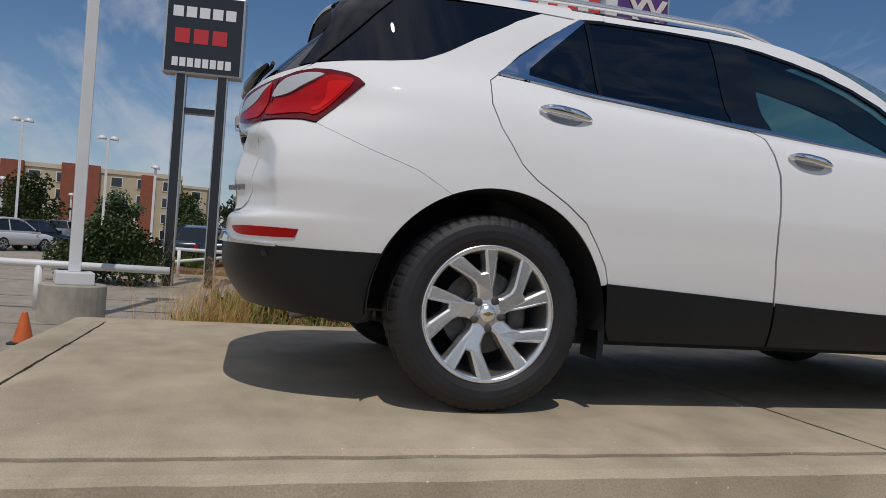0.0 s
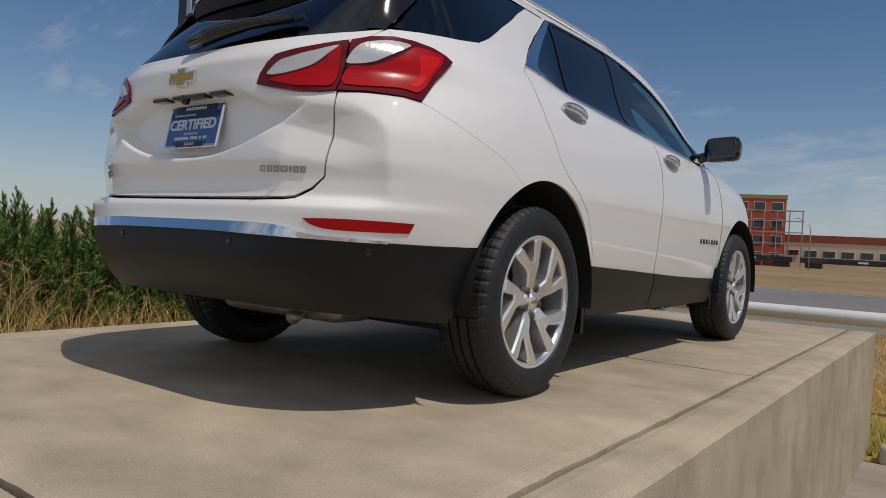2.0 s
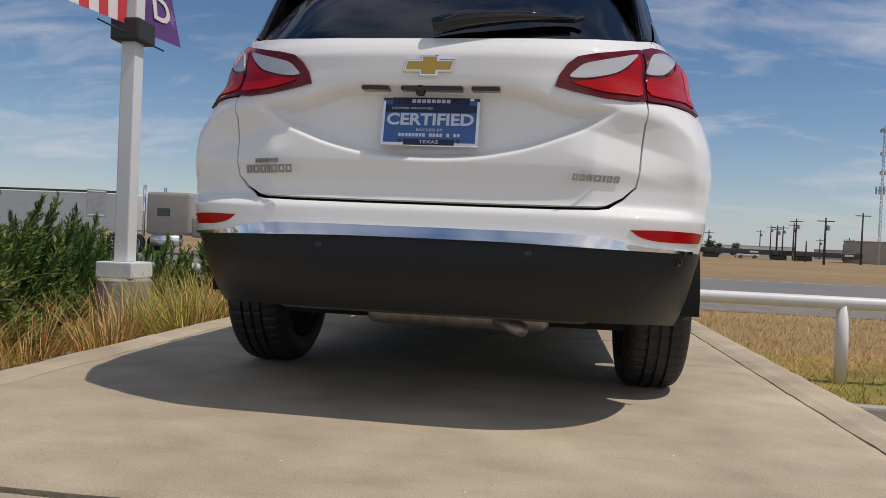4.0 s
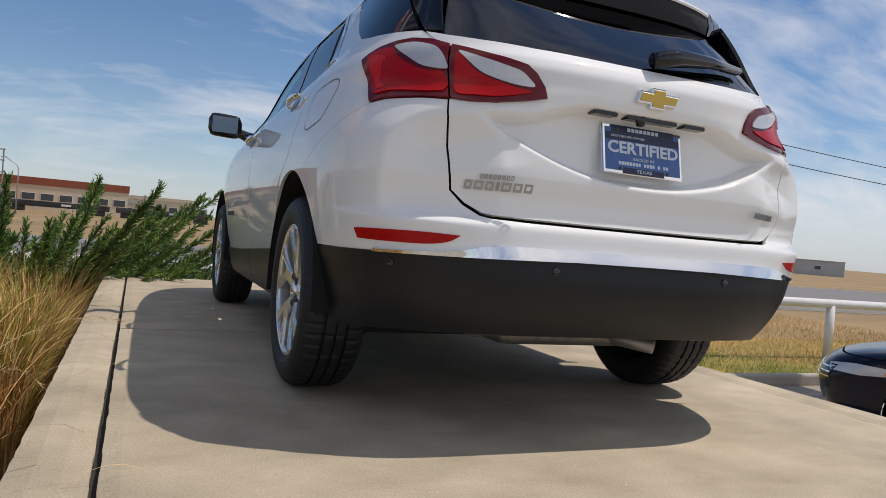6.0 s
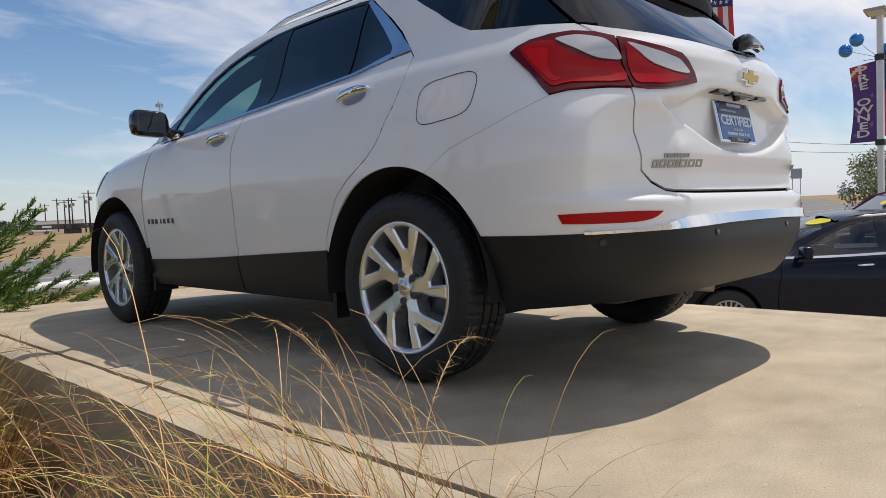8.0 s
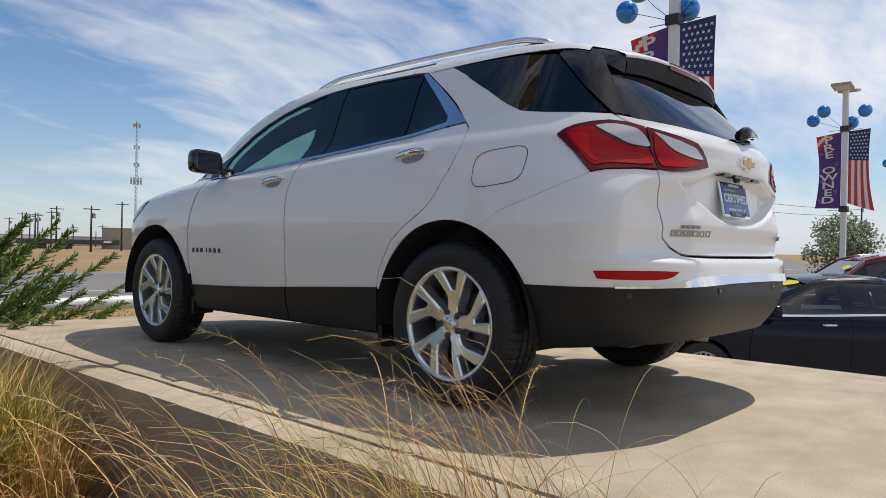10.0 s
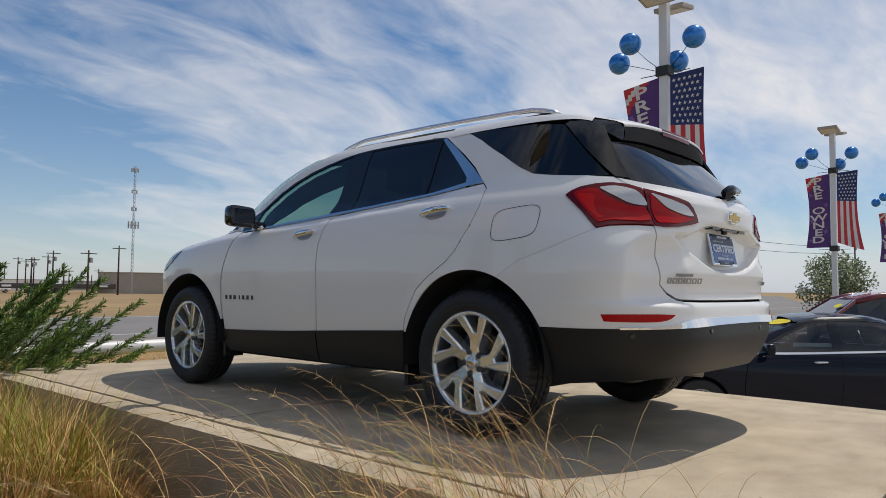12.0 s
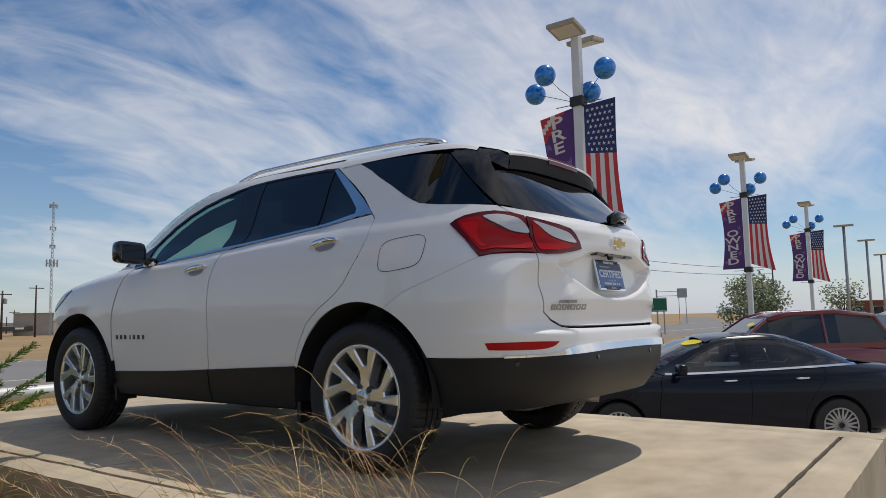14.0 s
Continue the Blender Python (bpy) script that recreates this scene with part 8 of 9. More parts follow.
HOUSES = {
    "wagon": [(-0.92, 1.06, 0.80), (-0.60, 1.62, 0.62), (0.2, 1.72, 0.66), (1.1, 1.70, 0.66), (1.55, 1.58, 0.62), (2.35, 1.05, 0.80)],
    "saloon": [(-0.45, 1.0, 0.74), (0.25, 1.36, 0.58), (0.8, 1.44, 0.60), (1.2, 1.42, 0.60), (1.55, 1.32, 0.58), (2.3, 0.95, 0.76)],
    "truck": [(0.75, 1.25, 0.86), (0.92, 1.80, 0.68), (1.6, 1.92, 0.70), (2.2, 1.90, 0.70), (2.6, 1.78, 0.68), (3.25, 1.24, 0.84)],
}


def simple_car(kind, paint, label, m, wb=2.8, group="cars on the lot", r=0.34, scale=1.0):
    car = thing({"wagon": "suv", "saloon": "car", "truck": "pickup_truck"}[kind], Matrix.Identity(4), label, {"truck": "truck"}.get(kind, "car"), group=group)
    rings = []
    for y, w, z0, z1 in PROFILES[kind]:
        ring = []
        for k in range(20):
            a = 2 * math.pi * k / 20
            c, s = math.cos(a), math.sin(a)
            zc, hz = (z0 + z1) / 2, (z1 - z0) / 2
            ring.append((math.copysign(abs(c) ** 0.42, c) * w, y, zc + math.copysign(abs(s) ** 0.55, s) * hz))
        rings.append(ring)
    part("body", loft(rings), paint, car, smooth=True)
    hs = HOUSES[kind]
    bm = bmesh.new()
    rows = []
    py, pz, pw = [p[0] for p in PROFILES[kind]], [p[3] for p in PROFILES[kind]], [p[1] for p in PROFILES[kind]]
    for y, z, w in hs:
        wb_ = float(np.interp(y, py, pw)) * 0.90
        zb = float(np.interp(y, py, pz)) - 0.06
        row = []
        for t in (0, 0.35, 0.8, 1.0):
            row.append((wb_ + (w - wb_) * t, y, zb + (z - 0.03 - zb) * t))
        row.append((w * 0.8, y, z))
        row = row + [(-x, yy, zz) for x, yy, zz in row[::-1]]
        rows.append([bm.verts.new(p) for p in row])
    n = len(rows[0])
    for a, b in zip(rows, rows[1:]):
        for k in range(n - 1):
            bm.faces.new((a[k], a[k + 1], b[k + 1], b[k]))
    bm.faces.new(rows[0])
    bm.faces.new(rows[-1][::-1])
    part("glasshouse", bm, M_WINDOW, car, "dark windows", smooth=False)
    # roof panel and pillars over the glass
    bm = bmesh.new()
    top = [(y, z, w) for y, z, w in hs[1:-1]]
    rv_ = [[bm.verts.new((t * (w * 0.99), y, z + 0.012 - 0.03 * abs(t) ** 4)) for t in (-1, -0.8, -0.4, 0, 0.4, 0.8, 1)] for y, z, w in top]
    for a, b in zip(rv_, rv_[1:]):
        for k in range(6):
            bm.faces.new((a[k], a[k + 1], b[k + 1], b[k]))
    part("roof", bm, paint, car, smooth=True)
    for sgn in (1, -1):
        part("cant_rail", tube([(sgn * (w + 0.004), y, z - 0.035) for y, z, w in top], 0.055, 8), paint, car, smooth=True)
        part("door_band", box(0.02, hs[-1][0] - hs[0][0] + 0.2, 0.10, sgn * (PROFILES[kind][3][1] * 0.905), (hs[0][0] + hs[-1][0]) / 2, PROFILES[kind][3][3] - 0.10), paint, car)
        for i in range(len(hs)):
            y, z, w = hs[i]
            if i in (0, len(hs) - 1):
                j = 1 if i == 0 else len(hs) - 2
                y2, z2, w2 = hs[j]
                wb_ = float(np.interp(y, py, pw)) * 0.90
                part("pillar", tube([(sgn * wb_, y, z - 0.05), (sgn * (w2 + 0.005), y2, z2 - 0.02)], 0.035, 6), paint, car)
        ymid = (hs[1][0] + hs[-2][0]) / 2
        wm = float(np.interp(ymid, [h[0] for h in hs], [h[2] for h in hs]))
        zm = float(np.interp(ymid, [h[0] for h in hs], [h[1] for h in hs]))
        part("pillar", tube([(sgn * float(np.interp(ymid, py, pw)) * 0.905, ymid, float(np.interp(ymid, py, pz)) - 0.05), (sgn * (wm + 0.004), ymid, zm - 0.03)], 0.03, 6), paint, car)
        for y in (0, wb):
            far_wheel(r, 0.22, car, sgn * (PROFILES[kind][2][1] - 0.10), y, 20, 5)
        y0, w0, za, zb = PROFILES[kind][0]
        part("tail_lamp", box(0.16, 0.05, 0.22, sgn * (w0 - 0.06), y0 - 0.005, zb - 0.30, 0.01, 1), M_RED, car, "red tail lamp")
        y1, w1, za, zb = PROFILES[kind][-2]
        part("headlamp", box(0.26, 0.10, 0.12, sgn * (w1 - 0.14), y1 + 0.03, zb - 0.17, 0.02, 1), M_CLEAR, car, "clear headlamp")
        part("door_mirror", box(0.18, 0.09, 0.13, sgn * (PROFILES[kind][3][1] + 0.07), hs[-1][0] - 0.30, PROFILES[kind][3][3] - 0.02, 0.02, 1), M_BLACKPAINT, car)
    car.matrix_world = m @ Matrix.Diagonal((scale, scale, scale, 1))
    return car


def park(x, y, deg):
    return Matrix.Translation((x, y, GROUND + 0.006)) @ Matrix.Rotation(radians(deg), 4, "Z")


maroon = simple_car("wagon", M_MAROON, "dark red sport utility car parked beside the dark car", park(13.7, 0.3, 36), 2.9, r=0.37, scale=1.0)
bm = lathe([(0.14, 0.0), (0.14, 0.004), (0, 0.004)], 24)
bm.transform(Matrix.Translation((-0.42, 1.80, 1.455)) @ Matrix.Rotation(radians(-34), 4, "X") @ Matrix.Diagonal((1, 0.5, 1, 1)))
part("price_sticker", bm, M_YELLOW, maroon, "oval yellow sticker")
simple_car("wagon", M_WHITEPAINT, "white sport utility car further along the lot", park(17.2, -1.9, 36), 2.8)
simple_car("saloon", M_GREENPAINT, "dark green car further along the lot", park(23.0, -0.9, 34), 2.7, scale=1.08)
simple_car("wagon", M_WHITEPAINT, "white small car parked far across the lot", park(*ray_place(E0, -107.8, 43), 62), 2.7, r=0.36)
simple_car("wagon", M_BLACKPAINT, "black sport utility car parked far across the lot", park(*ray_place(E0, -106.0, 47), 68), 2.8, r=0.36)
simple_car("truck", M_SILVERPAINT, "silver pickup truck parked far across the lot", park(*ray_place(E0, -104.0, 66), 80), 3.5, r=0.38)
simple_car("truck", M_BLACKPAINT, "black pickup truck behind the pylon sign", park(*ray_place(E0, -95.1, 33), 75), 3.5, r=0.40)
simple_car("truck", M_BLACKPAINT, "black pickup truck parked across the lot", park(*ray_place(E0, -92.8, 34.5), 80), 3.5, r=0.40)
simple_car("truck", M_BLUEPAINT, "bright blue pickup truck parked across the lot", park(-54.0, 1.0, 177), 3.5, r=0.40)
simple_car("truck", M_WHITEPAINT, "white pickup truck behind the blue one", park(-64.8, 3.6, 177), 3.5, r=0.40)
simple_car("wagon", M_WHITEPAINT, "white sport utility car parked on the far field", park(44, 160, 84), 2.8, r=0.36, group="far cars")
simple_car("truck", M_REDPAINT, "red pickup truck on the far field", park(48, 68, 86), 3.5, r=0.40, group="far cars")
simple_car("truck", M_WHITEPAINT, "white pickup truck on the far field", park(19.0, 160, 92), 3.5, group="far cars")

# lorry on the highway: ribbed hopper trailer and sleeper cab
lorry = thing("lorry", Matrix.Translation((-19.8, 34.0, GROUND + 0.02)), "white ribbed hopper trailer behind a taupe sleeper cab", "lorry")
tr = part("trailer", box(13.5, 2.45, 2.05, -9.6, 0, 1.15, 0.06, 1), M_TRAILER, lorry, "white ribbed hopper trailer")
for k in range(22):
    part("rib", box(13.2, 0.03, 0.035, -9.6, -1.24, 1.25 + 0.088 * k), M_TRAILER, tr)
part("roof_rail", tube([(-16.2, -0.8, 3.28), (-3.2, -0.8, 3.28)], 0.03, 6), M_GREYMETAL, tr)
part("tarp_roll", tube([(-16.2, -1.1, 3.22), (-3.0, -1.1, 3.22)], 0.09, 8), M_WIRE, tr)
for k in range(2):
    bm = bmesh.new()
    x = -12.5 + 5.6 * k
    for p in ((x - 2, -1.1, 1.2), (x + 2, -1.1, 1.2), (x + 2, 1.1, 1.2), (x - 2, 1.1, 1.2), (x - 0.3, -0.3, 0.55), (x + 0.3, -0.3, 0.55), (x + 0.3, 0.3, 0.55), (x - 0.3, 0.3, 0.55)):
        bm.verts.new(p)
    bm.verts.ensure_lookup_table()
    for q in ((0, 1, 5, 4), (1, 2, 6, 5), (2, 3, 7, 6), (3, 0, 4, 7), (4, 5, 6, 7)):
        bm.faces.new([bm.verts[i] for i in q])
    part("hopper", bm, M_TRAILER, tr)
cab = part("cab", box(2.6, 2.3, 2.3, -0.3, 0, 1.05, 0.22, 3), M_TAUPE, lorry, "taupe sleeper cab", smooth=True)
part("cab_window", box(0.75, 0.03, 0.42, -0.55, -1.16, 2.05, 0.01), M_WINDOW, cab)
part("bonnet", box(1.7, 1.9, 1.15, 1.75, 0, 0.95, 0.2, 3), M_TAUPE, lorry, smooth=True)
for y in (-1.05, 1.05):
    part("exhaust_stack", tube([(-1.75, y, 0.9), (-1.75, y, 3.7)], 0.08, 10), M_CHROME, lorry, smooth=True)
part("fuel_tank", tube([(-1.2, -1.0, 0.75), (0.4, -1.0, 0.75)], 0.32, 14), M_ALLOY, lorry, smooth=True)
for x in (-15.0, -13.8, -3.4, -2.2, 2.1):
    for y in (-1.0, 1.0):
        w = far_wheel(0.50, 0.28, lorry, y, 0, 18, 5)
        w.matrix_local = Matrix.Translation((x, y, 0.50)) @ Matrix.Rotation(radians(90 if y > 0 else -90), 4, "Z")

# ---------------------------------------------------------------- far buildings, masts, poles
def facade(name, loc, yaw, w, d, h, wall, label, cols, rows, win=(1.3, 1.5), trim=None, parapet=0.4, extra=()):
    """A block with real window recesses: wall pieces, windows with frames and sills, a roof with parapet."""
    b = thing(name, Matrix.Translation((*loc, GROUND)) @ Matrix.Rotation(yaw, 4, "Z"), label, "building")
    part("wall", box(w, d, h, 0, 0, 0), wall, b)
    part("roof", box(w + 0.3, d + 0.3, parapet, 0, 0, h - 0.01, 0.03), trim or wall, b, "flat roof with parapet")
    fh = h / rows
    for r in range(rows):
        for c in range(cols):
            x = -w / 2 + w * (c + 0.5) / cols
            z = fh * r + (fh - win[1]) * 0.55
            wd = part("window", box(win[0] + 0.16, 0.10, win[1] + 0.16, x, -d / 2 - 0.03, z - 0.08), M_SIGNWHITE, b)
            part("pane", box(win[0], 0.04, win[1], x, -d / 2 - 0.08, z), M_WINDOW, wd)
    for x0, w2, h2, mat, nm in extra:
        part(nm, box(w2, 0.8, h2, x0, -d / 2 - 0.25, 0, 0.02), mat, b)
    return b


hx, hy = ray_place(E0, -101.5, 105)
facade("hotel_building", (hx, hy), radians(90 + 6), 21, 14, 8.2, M_STUCCO, "tan and brick four-storey hotel with flat roof", 7, 4, (1.2, 1.1), M_STUCCO2, 0.6,
       ((-1.0, 4.2, 9.0, M_BRICKRED, "brick_bay"), (-8.3, 2.4, 8.8, M_BRICKRED, "brick_bay"), (6.6, 1.6, 8.4, M_BRICKRED, "brick_bay")))
facade("hotel_wing", ray_place(E0, -97.4, 110), radians(90 + 2), 14, 12, 7.6, M_STUCCO, "tan hotel wing with brick bay", 5, 4, (1.1, 1.0), M_STUCCO2, 0.4, ((-2.2, 2.2, 8.0, M_BRICKRED, "brick_bay"),))
facade("office_building", ray_place(E0, -109.1, 120), radians(90 + 14), 22, 12, 8.6, M_OLIVEWALL, "tan low office building far behind the lot", 7, 3, (1.6, 1.4), M_STUCCO2)
E15 = (2.651, -2.077)
facade("apartment_building", ray_place(E15, -16.4, 165), radians(16), 26, 16, 13.4, M_ORANGEWALL, "orange red building under construction with scaffold", 8, 4, (2.0, 1.7), M_OLIVEWALL, 0.8,
       ((-10.0, 3.4, 13.0, M_OLIVEWALL, "olive_bay"), (-3.0, 3.4, 13.0, M_OLIVEWALL, "olive_bay")))
sc = thing("scaffold", Matrix.Translation((*ray_place(E15, -13.1, 154), GROUND)) @ Matrix.Rotation(radians(13), 4, "Z"), "grey steel scaffold against the red building", "scaffold")
for k in range(7):
    for y in (0, 1.2):
        part("upright", tube([(-7 + 2.3 * k, y, 0), (-7 + 2.3 * k, y, 11.0)], 0.09, 5), M_GREYMETAL, sc)
for z in (2.2, 4.4, 6.6, 8.8, 10.8):
    part("deck", box(14.0, 1.4, 0.16, 0, 0.6, z), M_GREYMETAL, sc)
facade("long_building", ray_place(E15, -7.6, 185), radians(7), 32, 18, 5.4, M_STUCCO2, "long low cream building with red band", 9, 1, (2.4, 1.4), M_BRICKRED, 1.6)
facade("long_building", ray_place(E3, -0.4, 210), radians(2), 22, 16, 4.6, M_STUCCO2, "cream flat building far over the field", 6, 1, (2.0, 1.4), M_STUCCO2, 1.0)
facade("long_building", ray_place(E15, -3.0, 240), radians(2), 14, 14, 5.0, M_SIGNWHITE, "white flat building far over the field", 4, 1, (2.0, 1.2), M_STUCCO2, 1.0)
facade("warehouse", ray_place(EYE_L, 26.3, 170), radians(-29), 24, 14, 4.3, M_METALSIDE, "long tan metal warehouse beyond the field", 0, 1, (1.2, 0.8), M_METALSIDE, 0.2)
facade("warehouse", ray_place(EYE_L, 21.0, 266), radians(-20), 12, 14, 2.9, M_GREYMETAL, "grey metal shed beyond the field", 2, 1, (1.2, 0.8), M_GREYMETAL, 0.2)
facade("warehouse", ray_place(EYE_L, 14.9, 240), radians(-14), 30, 14, 3.0, M_SIGNWHITE, "white low shed beyond the field", 4, 1, (1.2, 0.8), M_GREYMETAL, 0.2)
facade("warehouse", (-16, 205), radians(2), 26, 14, 3.4, M_STUCCO2, "cream low building far beyond the road", 6, 1, (1.2, 0.8), M_GREYMETAL, 0.3)
facade("warehouse", (120, 118), radians(-40), 40, 14, 3.0, M_GREYMETAL, "grey low sheds on the far field", 4, 1, (1.2, 0.8), M_GREYMETAL, 0.2)
facade("red_shop", ray_place(EYE_L, 83.6, 165), radians(-85), 7, 8, 3.0, M_BRICKRED, "small red roofed shop beyond the lot", 2, 1, (1.6, 1.4), M_BRICKRED, 0.5)

# a line of flat railway wagons across the field
wagon = thing("railway_wagon", Matrix.Translation((-34, 142, GROUND)), "black flat railway wagon standing on the far line", "railway wagon", group="railway wagons")
part("deck", box(17.2, 2.8, 1.0, 0, 0, 0.95, 0.04), M_BLACKPAINT, wagon)
for x in (-6.5, 6.5):
    part("bogie", box(2.6, 2.2, 0.9, x, 0, 0.05, 0.1), M_WIRE, wagon)
part("wagon_mark", box(1.6, 0.02, 0.35, 1.5, -1.42, 1.3), M_SIGNWHITE, wagon, "white stencilled mark")
for k in range(1, 6):
    copy_thing(wagon, Matrix.Translation((-34 + 18.2 * k, 142 + 1.5 * k, GROUND)))


def wood_pole(x, y, h, cross=True, label="dark wooden utility pole on the field"):
    p = thing("utility_pole", Matrix.Translation((x, y, GROUND)), label, "utility pole", group="utility poles")
    part("pole", tube([(0, 0, 0), (0, 0, h)], [0.19, 0.12], 8), M_WOODPOLE, p, smooth=True)
    if cross:
        part("crossarm", box(2.4, 0.12, 0.14, 0, -0.1, h - 0.6), M_WOODPOLE, p)
    if cross and not label.startswith("slim"):
        part("transformer", lathe([(0.24, 0), (0.26, 0.1), (0.26, 0.7), (0.2, 0.8), (0, 0.8)], 12), M_GREYMETAL, p, smooth=False).matrix_world = p.matrix_world @ Matrix.Translation((0.4, 0, h - 1.9))
    return p


E4 = (0.387, -3.01)
for az, d, h in ((19.5, 120, 7.0), (17.5, 170, 8.0), (16.8, 190, 8.0), (16.4, 205, 8.0), (19.2, 230, 6.0), (16.0, 220, 9.0), (21.0, 210, 6.0), (15.3, 235, 8.0)):
    wood_pole(*ray_place(E4, az, d), h)
for az, d, h in ((19.1, 150, 8.0), (17.8, 160, 7.0), (13.0, 180, 6.0)):
    wood_pole(*ray_place(EYE_L, az, d), h)
for az, d, h in ((23.3, 140, 8.8), (19.8, 150, 3.9), (21.6, 230, 4.6)):
    wood_pole(*ray_place(EYE_L, az, d), h, d == 140, "slim dark wooden pole on the dry field")
# overhead lines to the far side of the lot
for z0, z1 in ((10.5, 9.5), (9.0, 8.3)):
    pts = []
    for k in range(17):
        t = k / 16
        pts.append(Vector((45 + 105 * t, 41 - 10 * t, z0 + (z1 - z0) * t - 1.6 * (1 - (2 * t - 1) ** 2))))
    tagged(part("power_line", tube(pts, 0.035, 5), M_WIRE), "thin dark overhead power line", "cable")
for x, y in ((45, 41), (150, 31)):
    wood_pole(x, y, 11.8)

# lattice mast with aerials
mast2 = thing("radio_mast", Matrix.Translation((58.5, 135.4, GROUND)), "slim grey lattice radio mast with aerials", "mast")
H = 25.0
for k in range(3):
    a = 2 * math.pi * k / 3
    part("leg", tube([(0.26 * math.cos(a), 0.26 * math.sin(a), 0), (0.20 * math.cos(a), 0.20 * math.sin(a), H)], 0.025, 6), M_GREYMETAL, mast2)
lat = bmesh.new()
for j in range(30):
    z = H * j / 30
    for k in range(3):
        a, b = 2 * math.pi * k / 3, 2 * math.pi * (k + 1) / 3
        tube([(0.23 * math.cos(a), 0.23 * math.sin(a), z), (0.23 * math.cos(b), 0.23 * math.sin(b), z + H / 30)], 0.03, 4, lat)
part("lattice", lat, M_GREYMETAL, mast2)["kind"] = "stuff"
for z, r, n in ((H - 11.6, 0.95, 8), (H - 0.6, 0.6, 5), (H - 4.8, 0.45, 2), (H - 8.2, 0.4, 2)):
    for k in range(n):
        a = 2 * math.pi * k / n
        part("aerial", box(0.22, 0.16, 1.3 if n > 5 else 0.7, r * math.cos(a), r * math.sin(a), z - 0.6), M_GREYMETAL, mast2)
    part("ring", tube([(r * math.cos(2 * math.pi * k / 12), r * math.sin(2 * math.pi * k / 12), z) for k in range(13)], 0.04, 4), M_GREYMETAL, mast2)

# street lamp with a bent arm by the highway
E3b = ray_place(E3, -55.2, 46)
sl = thing("street_lamp", Matrix.Translation((*E3b, GROUND)), "grey street lamp with a bent arm by the highway", "street lamp")
part("pole", tube([(0, 0, 0), (0, 0, 6.2), (-0.25, 0, 6.8), (-1.6, -0.2, 7.7)], [0.1, 0.07, 0.06, 0.05], 8), M_GREYMETAL, sl, smooth=True)
part("lamp_head", box(0.7, 0.25, 0.12, -1.9, -0.2, 7.7, 0.04, 2), M_GREYMETAL, sl)
copy_thing(sl, Matrix.Translation((*ray_place(E15, -10.1, 120), GROUND)))


def road_sign(loc, yaw, w, h, z, label, lines, posts=2, face=None):
    s = thing("road_sign", Matrix.Translation((*loc, GROUND)) @ Matrix.Rotation(yaw, 4, "Z"), label, "road sign")
    part("panel", box(w, 0.05, h, 0, 0, z, 0.01), face or M_SIGNGREEN, s, "flat sign panel")
    for x in ((-w * 0.35, w * 0.35) if posts == 2 else (w * 0.1,)):
        part("post", box(0.10, 0.10, z + h, x, 0.09, 0), M_GREYMETAL, s)
    for zz in (z + 0.06, z + h - 0.09):
        part("border", box(w - 0.1, 0.02, 0.03, 0, -0.03, zz), M_SIGNWHITE, s)
    for words, size, zz, x in lines:
        text_mesh(words, size, M_SIGNWHITE, s, Matrix.Translation((x, -0.035, z + zz)) @ Matrix.Rotation(radians(90), 4, "X"), name="lettering")["kind"] = "stuff"
    return s


E7 = (-2.126, -2.272)
road_sign(ray_place(E7, 65.9, 60), radians(-67), 5.4, 1.45, 2.8, "green highway guide sign with white lettering", (("Southwestern", 0.52, 0.98, -0.7), ("of God University", 0.46, 0.38, 0.2)))
road_sign(ray_place(EYE_L, 69.5, 62), radians(-71), 1.7, 1.15, 1.9, "small green highway guide sign", ())
gantry = road_sign(ray_place(EYE_L, 71.4, 120), radians(-73), 1.5, 1.5, 4.2, "grey back of a highway guide sign on a gantry", (), face=M_GREYMETAL)
for z in (4.5, 5.2):
    part("gantry_arm", box(3.4, 0.08, 0.08, -2.2, 0.14, z), M_GREYMETAL, gantry)
part("gantry_post", box(0.25, 0.25, 5.6, -3.9, 0.14, 0), M_GREYMETAL, gantry)
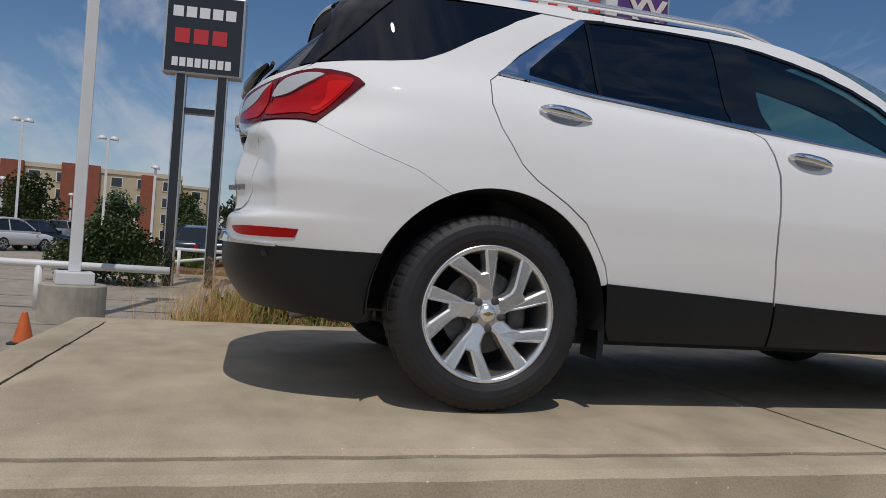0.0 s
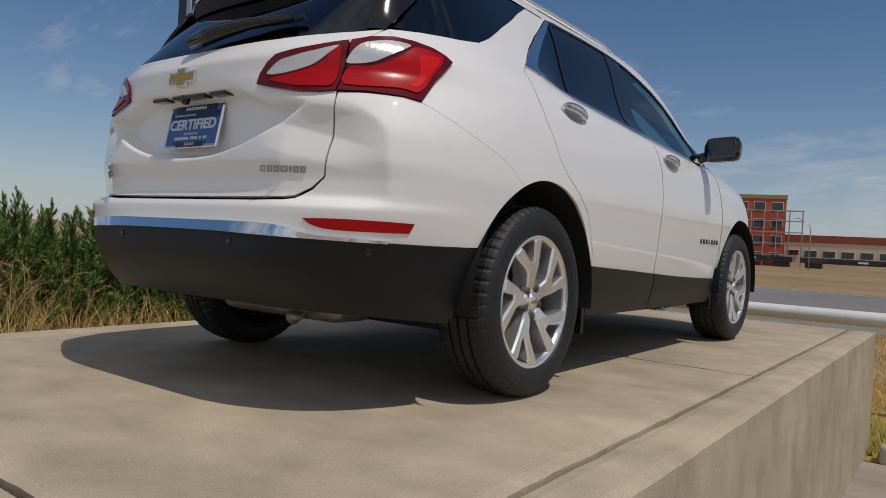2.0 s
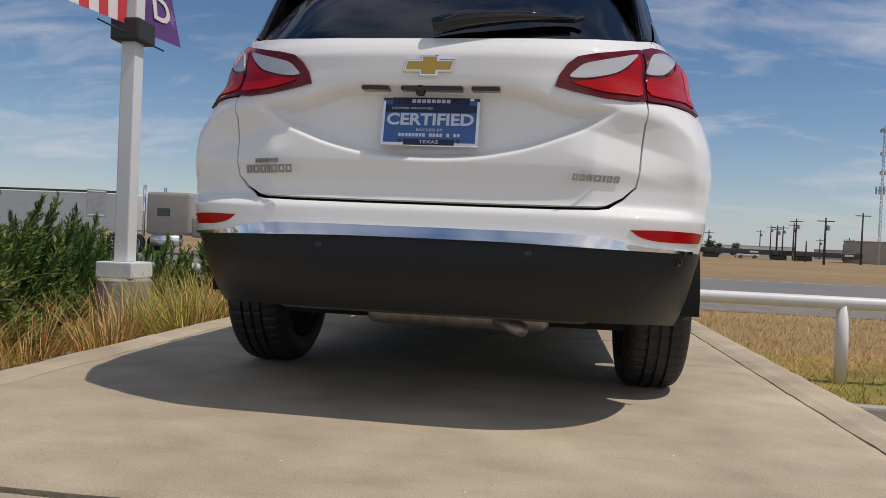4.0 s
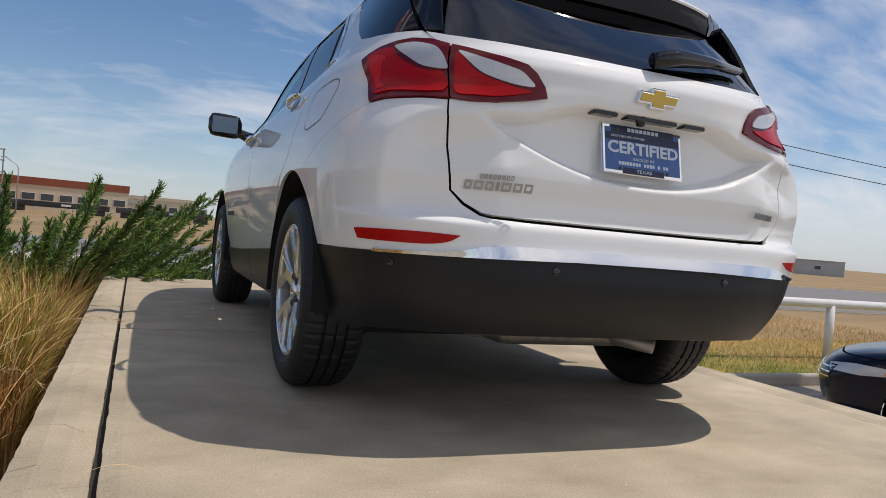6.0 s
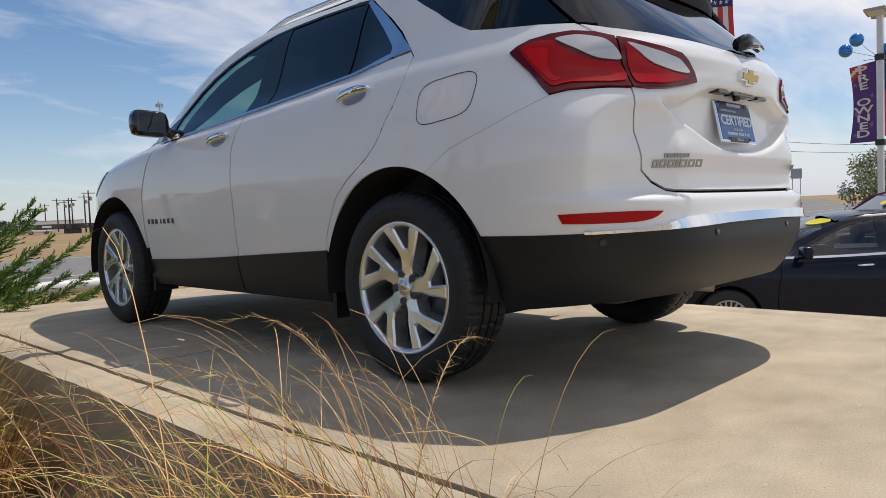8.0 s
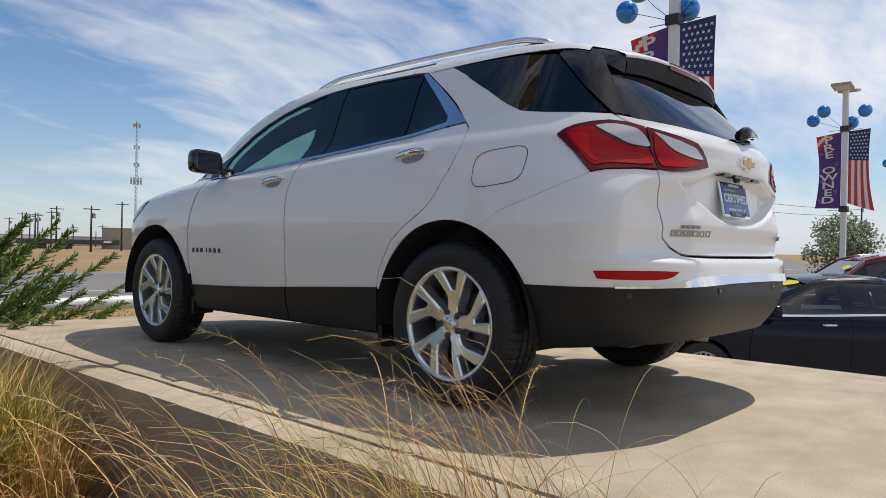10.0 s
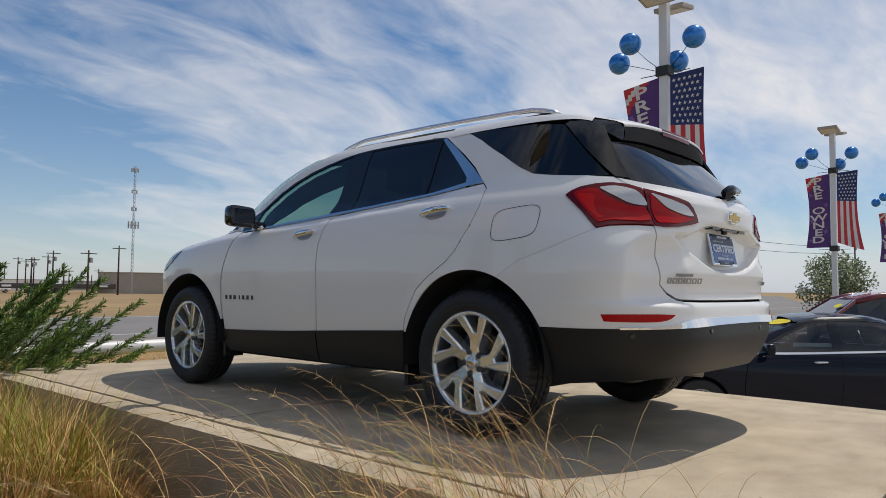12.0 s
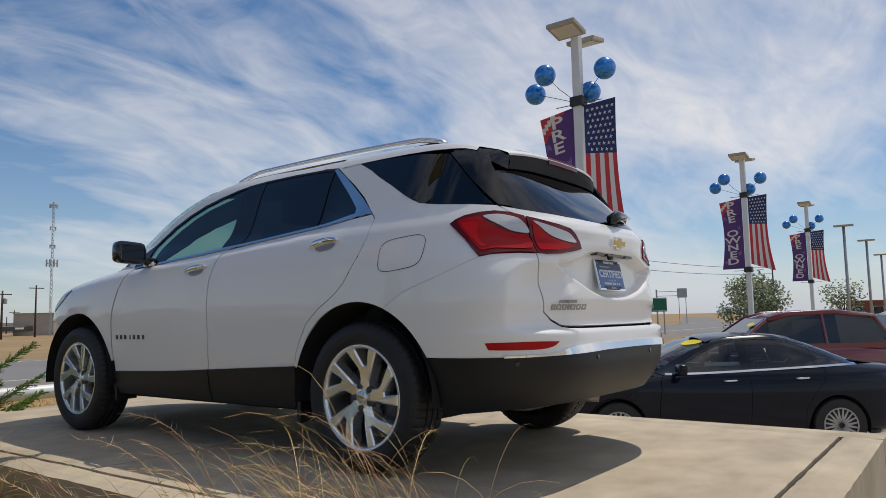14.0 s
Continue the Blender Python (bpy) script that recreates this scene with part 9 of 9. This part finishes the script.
road_sign(ray_place(E4, -34.6, 27), radians(34), 0.62, 0.95, 1.75, "grey back of a small road sign by the highway", (), 1, M_GREYMETAL)
# fence banner of the dealer: its name as plain bars
bn = thing("fence_banner", Matrix.Translation((*ray_place(E7, 65.3, 19.5), GROUND)) @ Matrix.Rotation(radians(-66), 4, "Z"), "white sale banner with purple lettering tied to the rail", "banner")
bmv = bmesh.new()
cols_ = []
for i in range(25):
    x = -0.85 + 1.7 * i / 24
    yy = 0.05 * math.sin(i * 0.9)
    cols_.append([bmv.verts.new((x, yy, z + 0.03 * math.sin(i * 0.5))) for z in (1.16, 1.58, 2.0)])
for a, b in zip(cols_, cols_[1:]):
    for k in range(2):
        bmv.faces.new((a[k], b[k], b[k + 1], a[k + 1]))
part("sheet", bmv, M_BWHITECLOTH, bn, "white cloth", smooth=True)
for k in range(5):
    part("bar", box(0.21, 0.01, 0.26, -0.62 + 0.31 * k, -0.075, 1.65), M_LILAC, bn)
text_mesh("PRE OWNED", 0.26, M_LILAC, bn, Matrix.Translation((0, -0.08, 1.38)) @ Matrix.Rotation(radians(90), 4, "X"))
for x in (-0.9, 0.9):
    part("post", tube([(x, 0.05, 0), (x, 0.05, 2.15)], 0.03, 8), M_GREYMETAL, bn)
far_lorry = thing("box_lorry", Matrix.Translation((218, 59, GROUND)) @ Matrix.Rotation(radians(14), 4, "Z"), "white box lorry on the far highway", "lorry")
part("box_body", box(5.5, 2.4, 2.4, 0, 0, 0.9, 0.05), M_TRAILER, far_lorry)
part("cab", box(1.9, 2.2, 2.0, -3.8, 0, 0.7, 0.2, 2), M_WHITEPAINT, far_lorry)
for x in (-3.8, 1.8):
    for y in (-1, 1):
        part("wheel", tube([(x, y - 0.12, 0.45), (x, y + 0.12, 0.45)], 0.45, 14), M_RUBBER, far_lorry)

# the far highway's two carriageways
for a, b, wd in (((58, 12), (320, 96), 7.0), ((64, -8), (320, 70), 7.0)):
    sheet("road", [(a[0], a[1]), (b[0], b[1]), (b[0], b[1] + wd * 1.5), (a[0], a[1] + wd)], GROUND + 0.02, M_ROAD, "grey far highway carriageway between dry verges", "road")
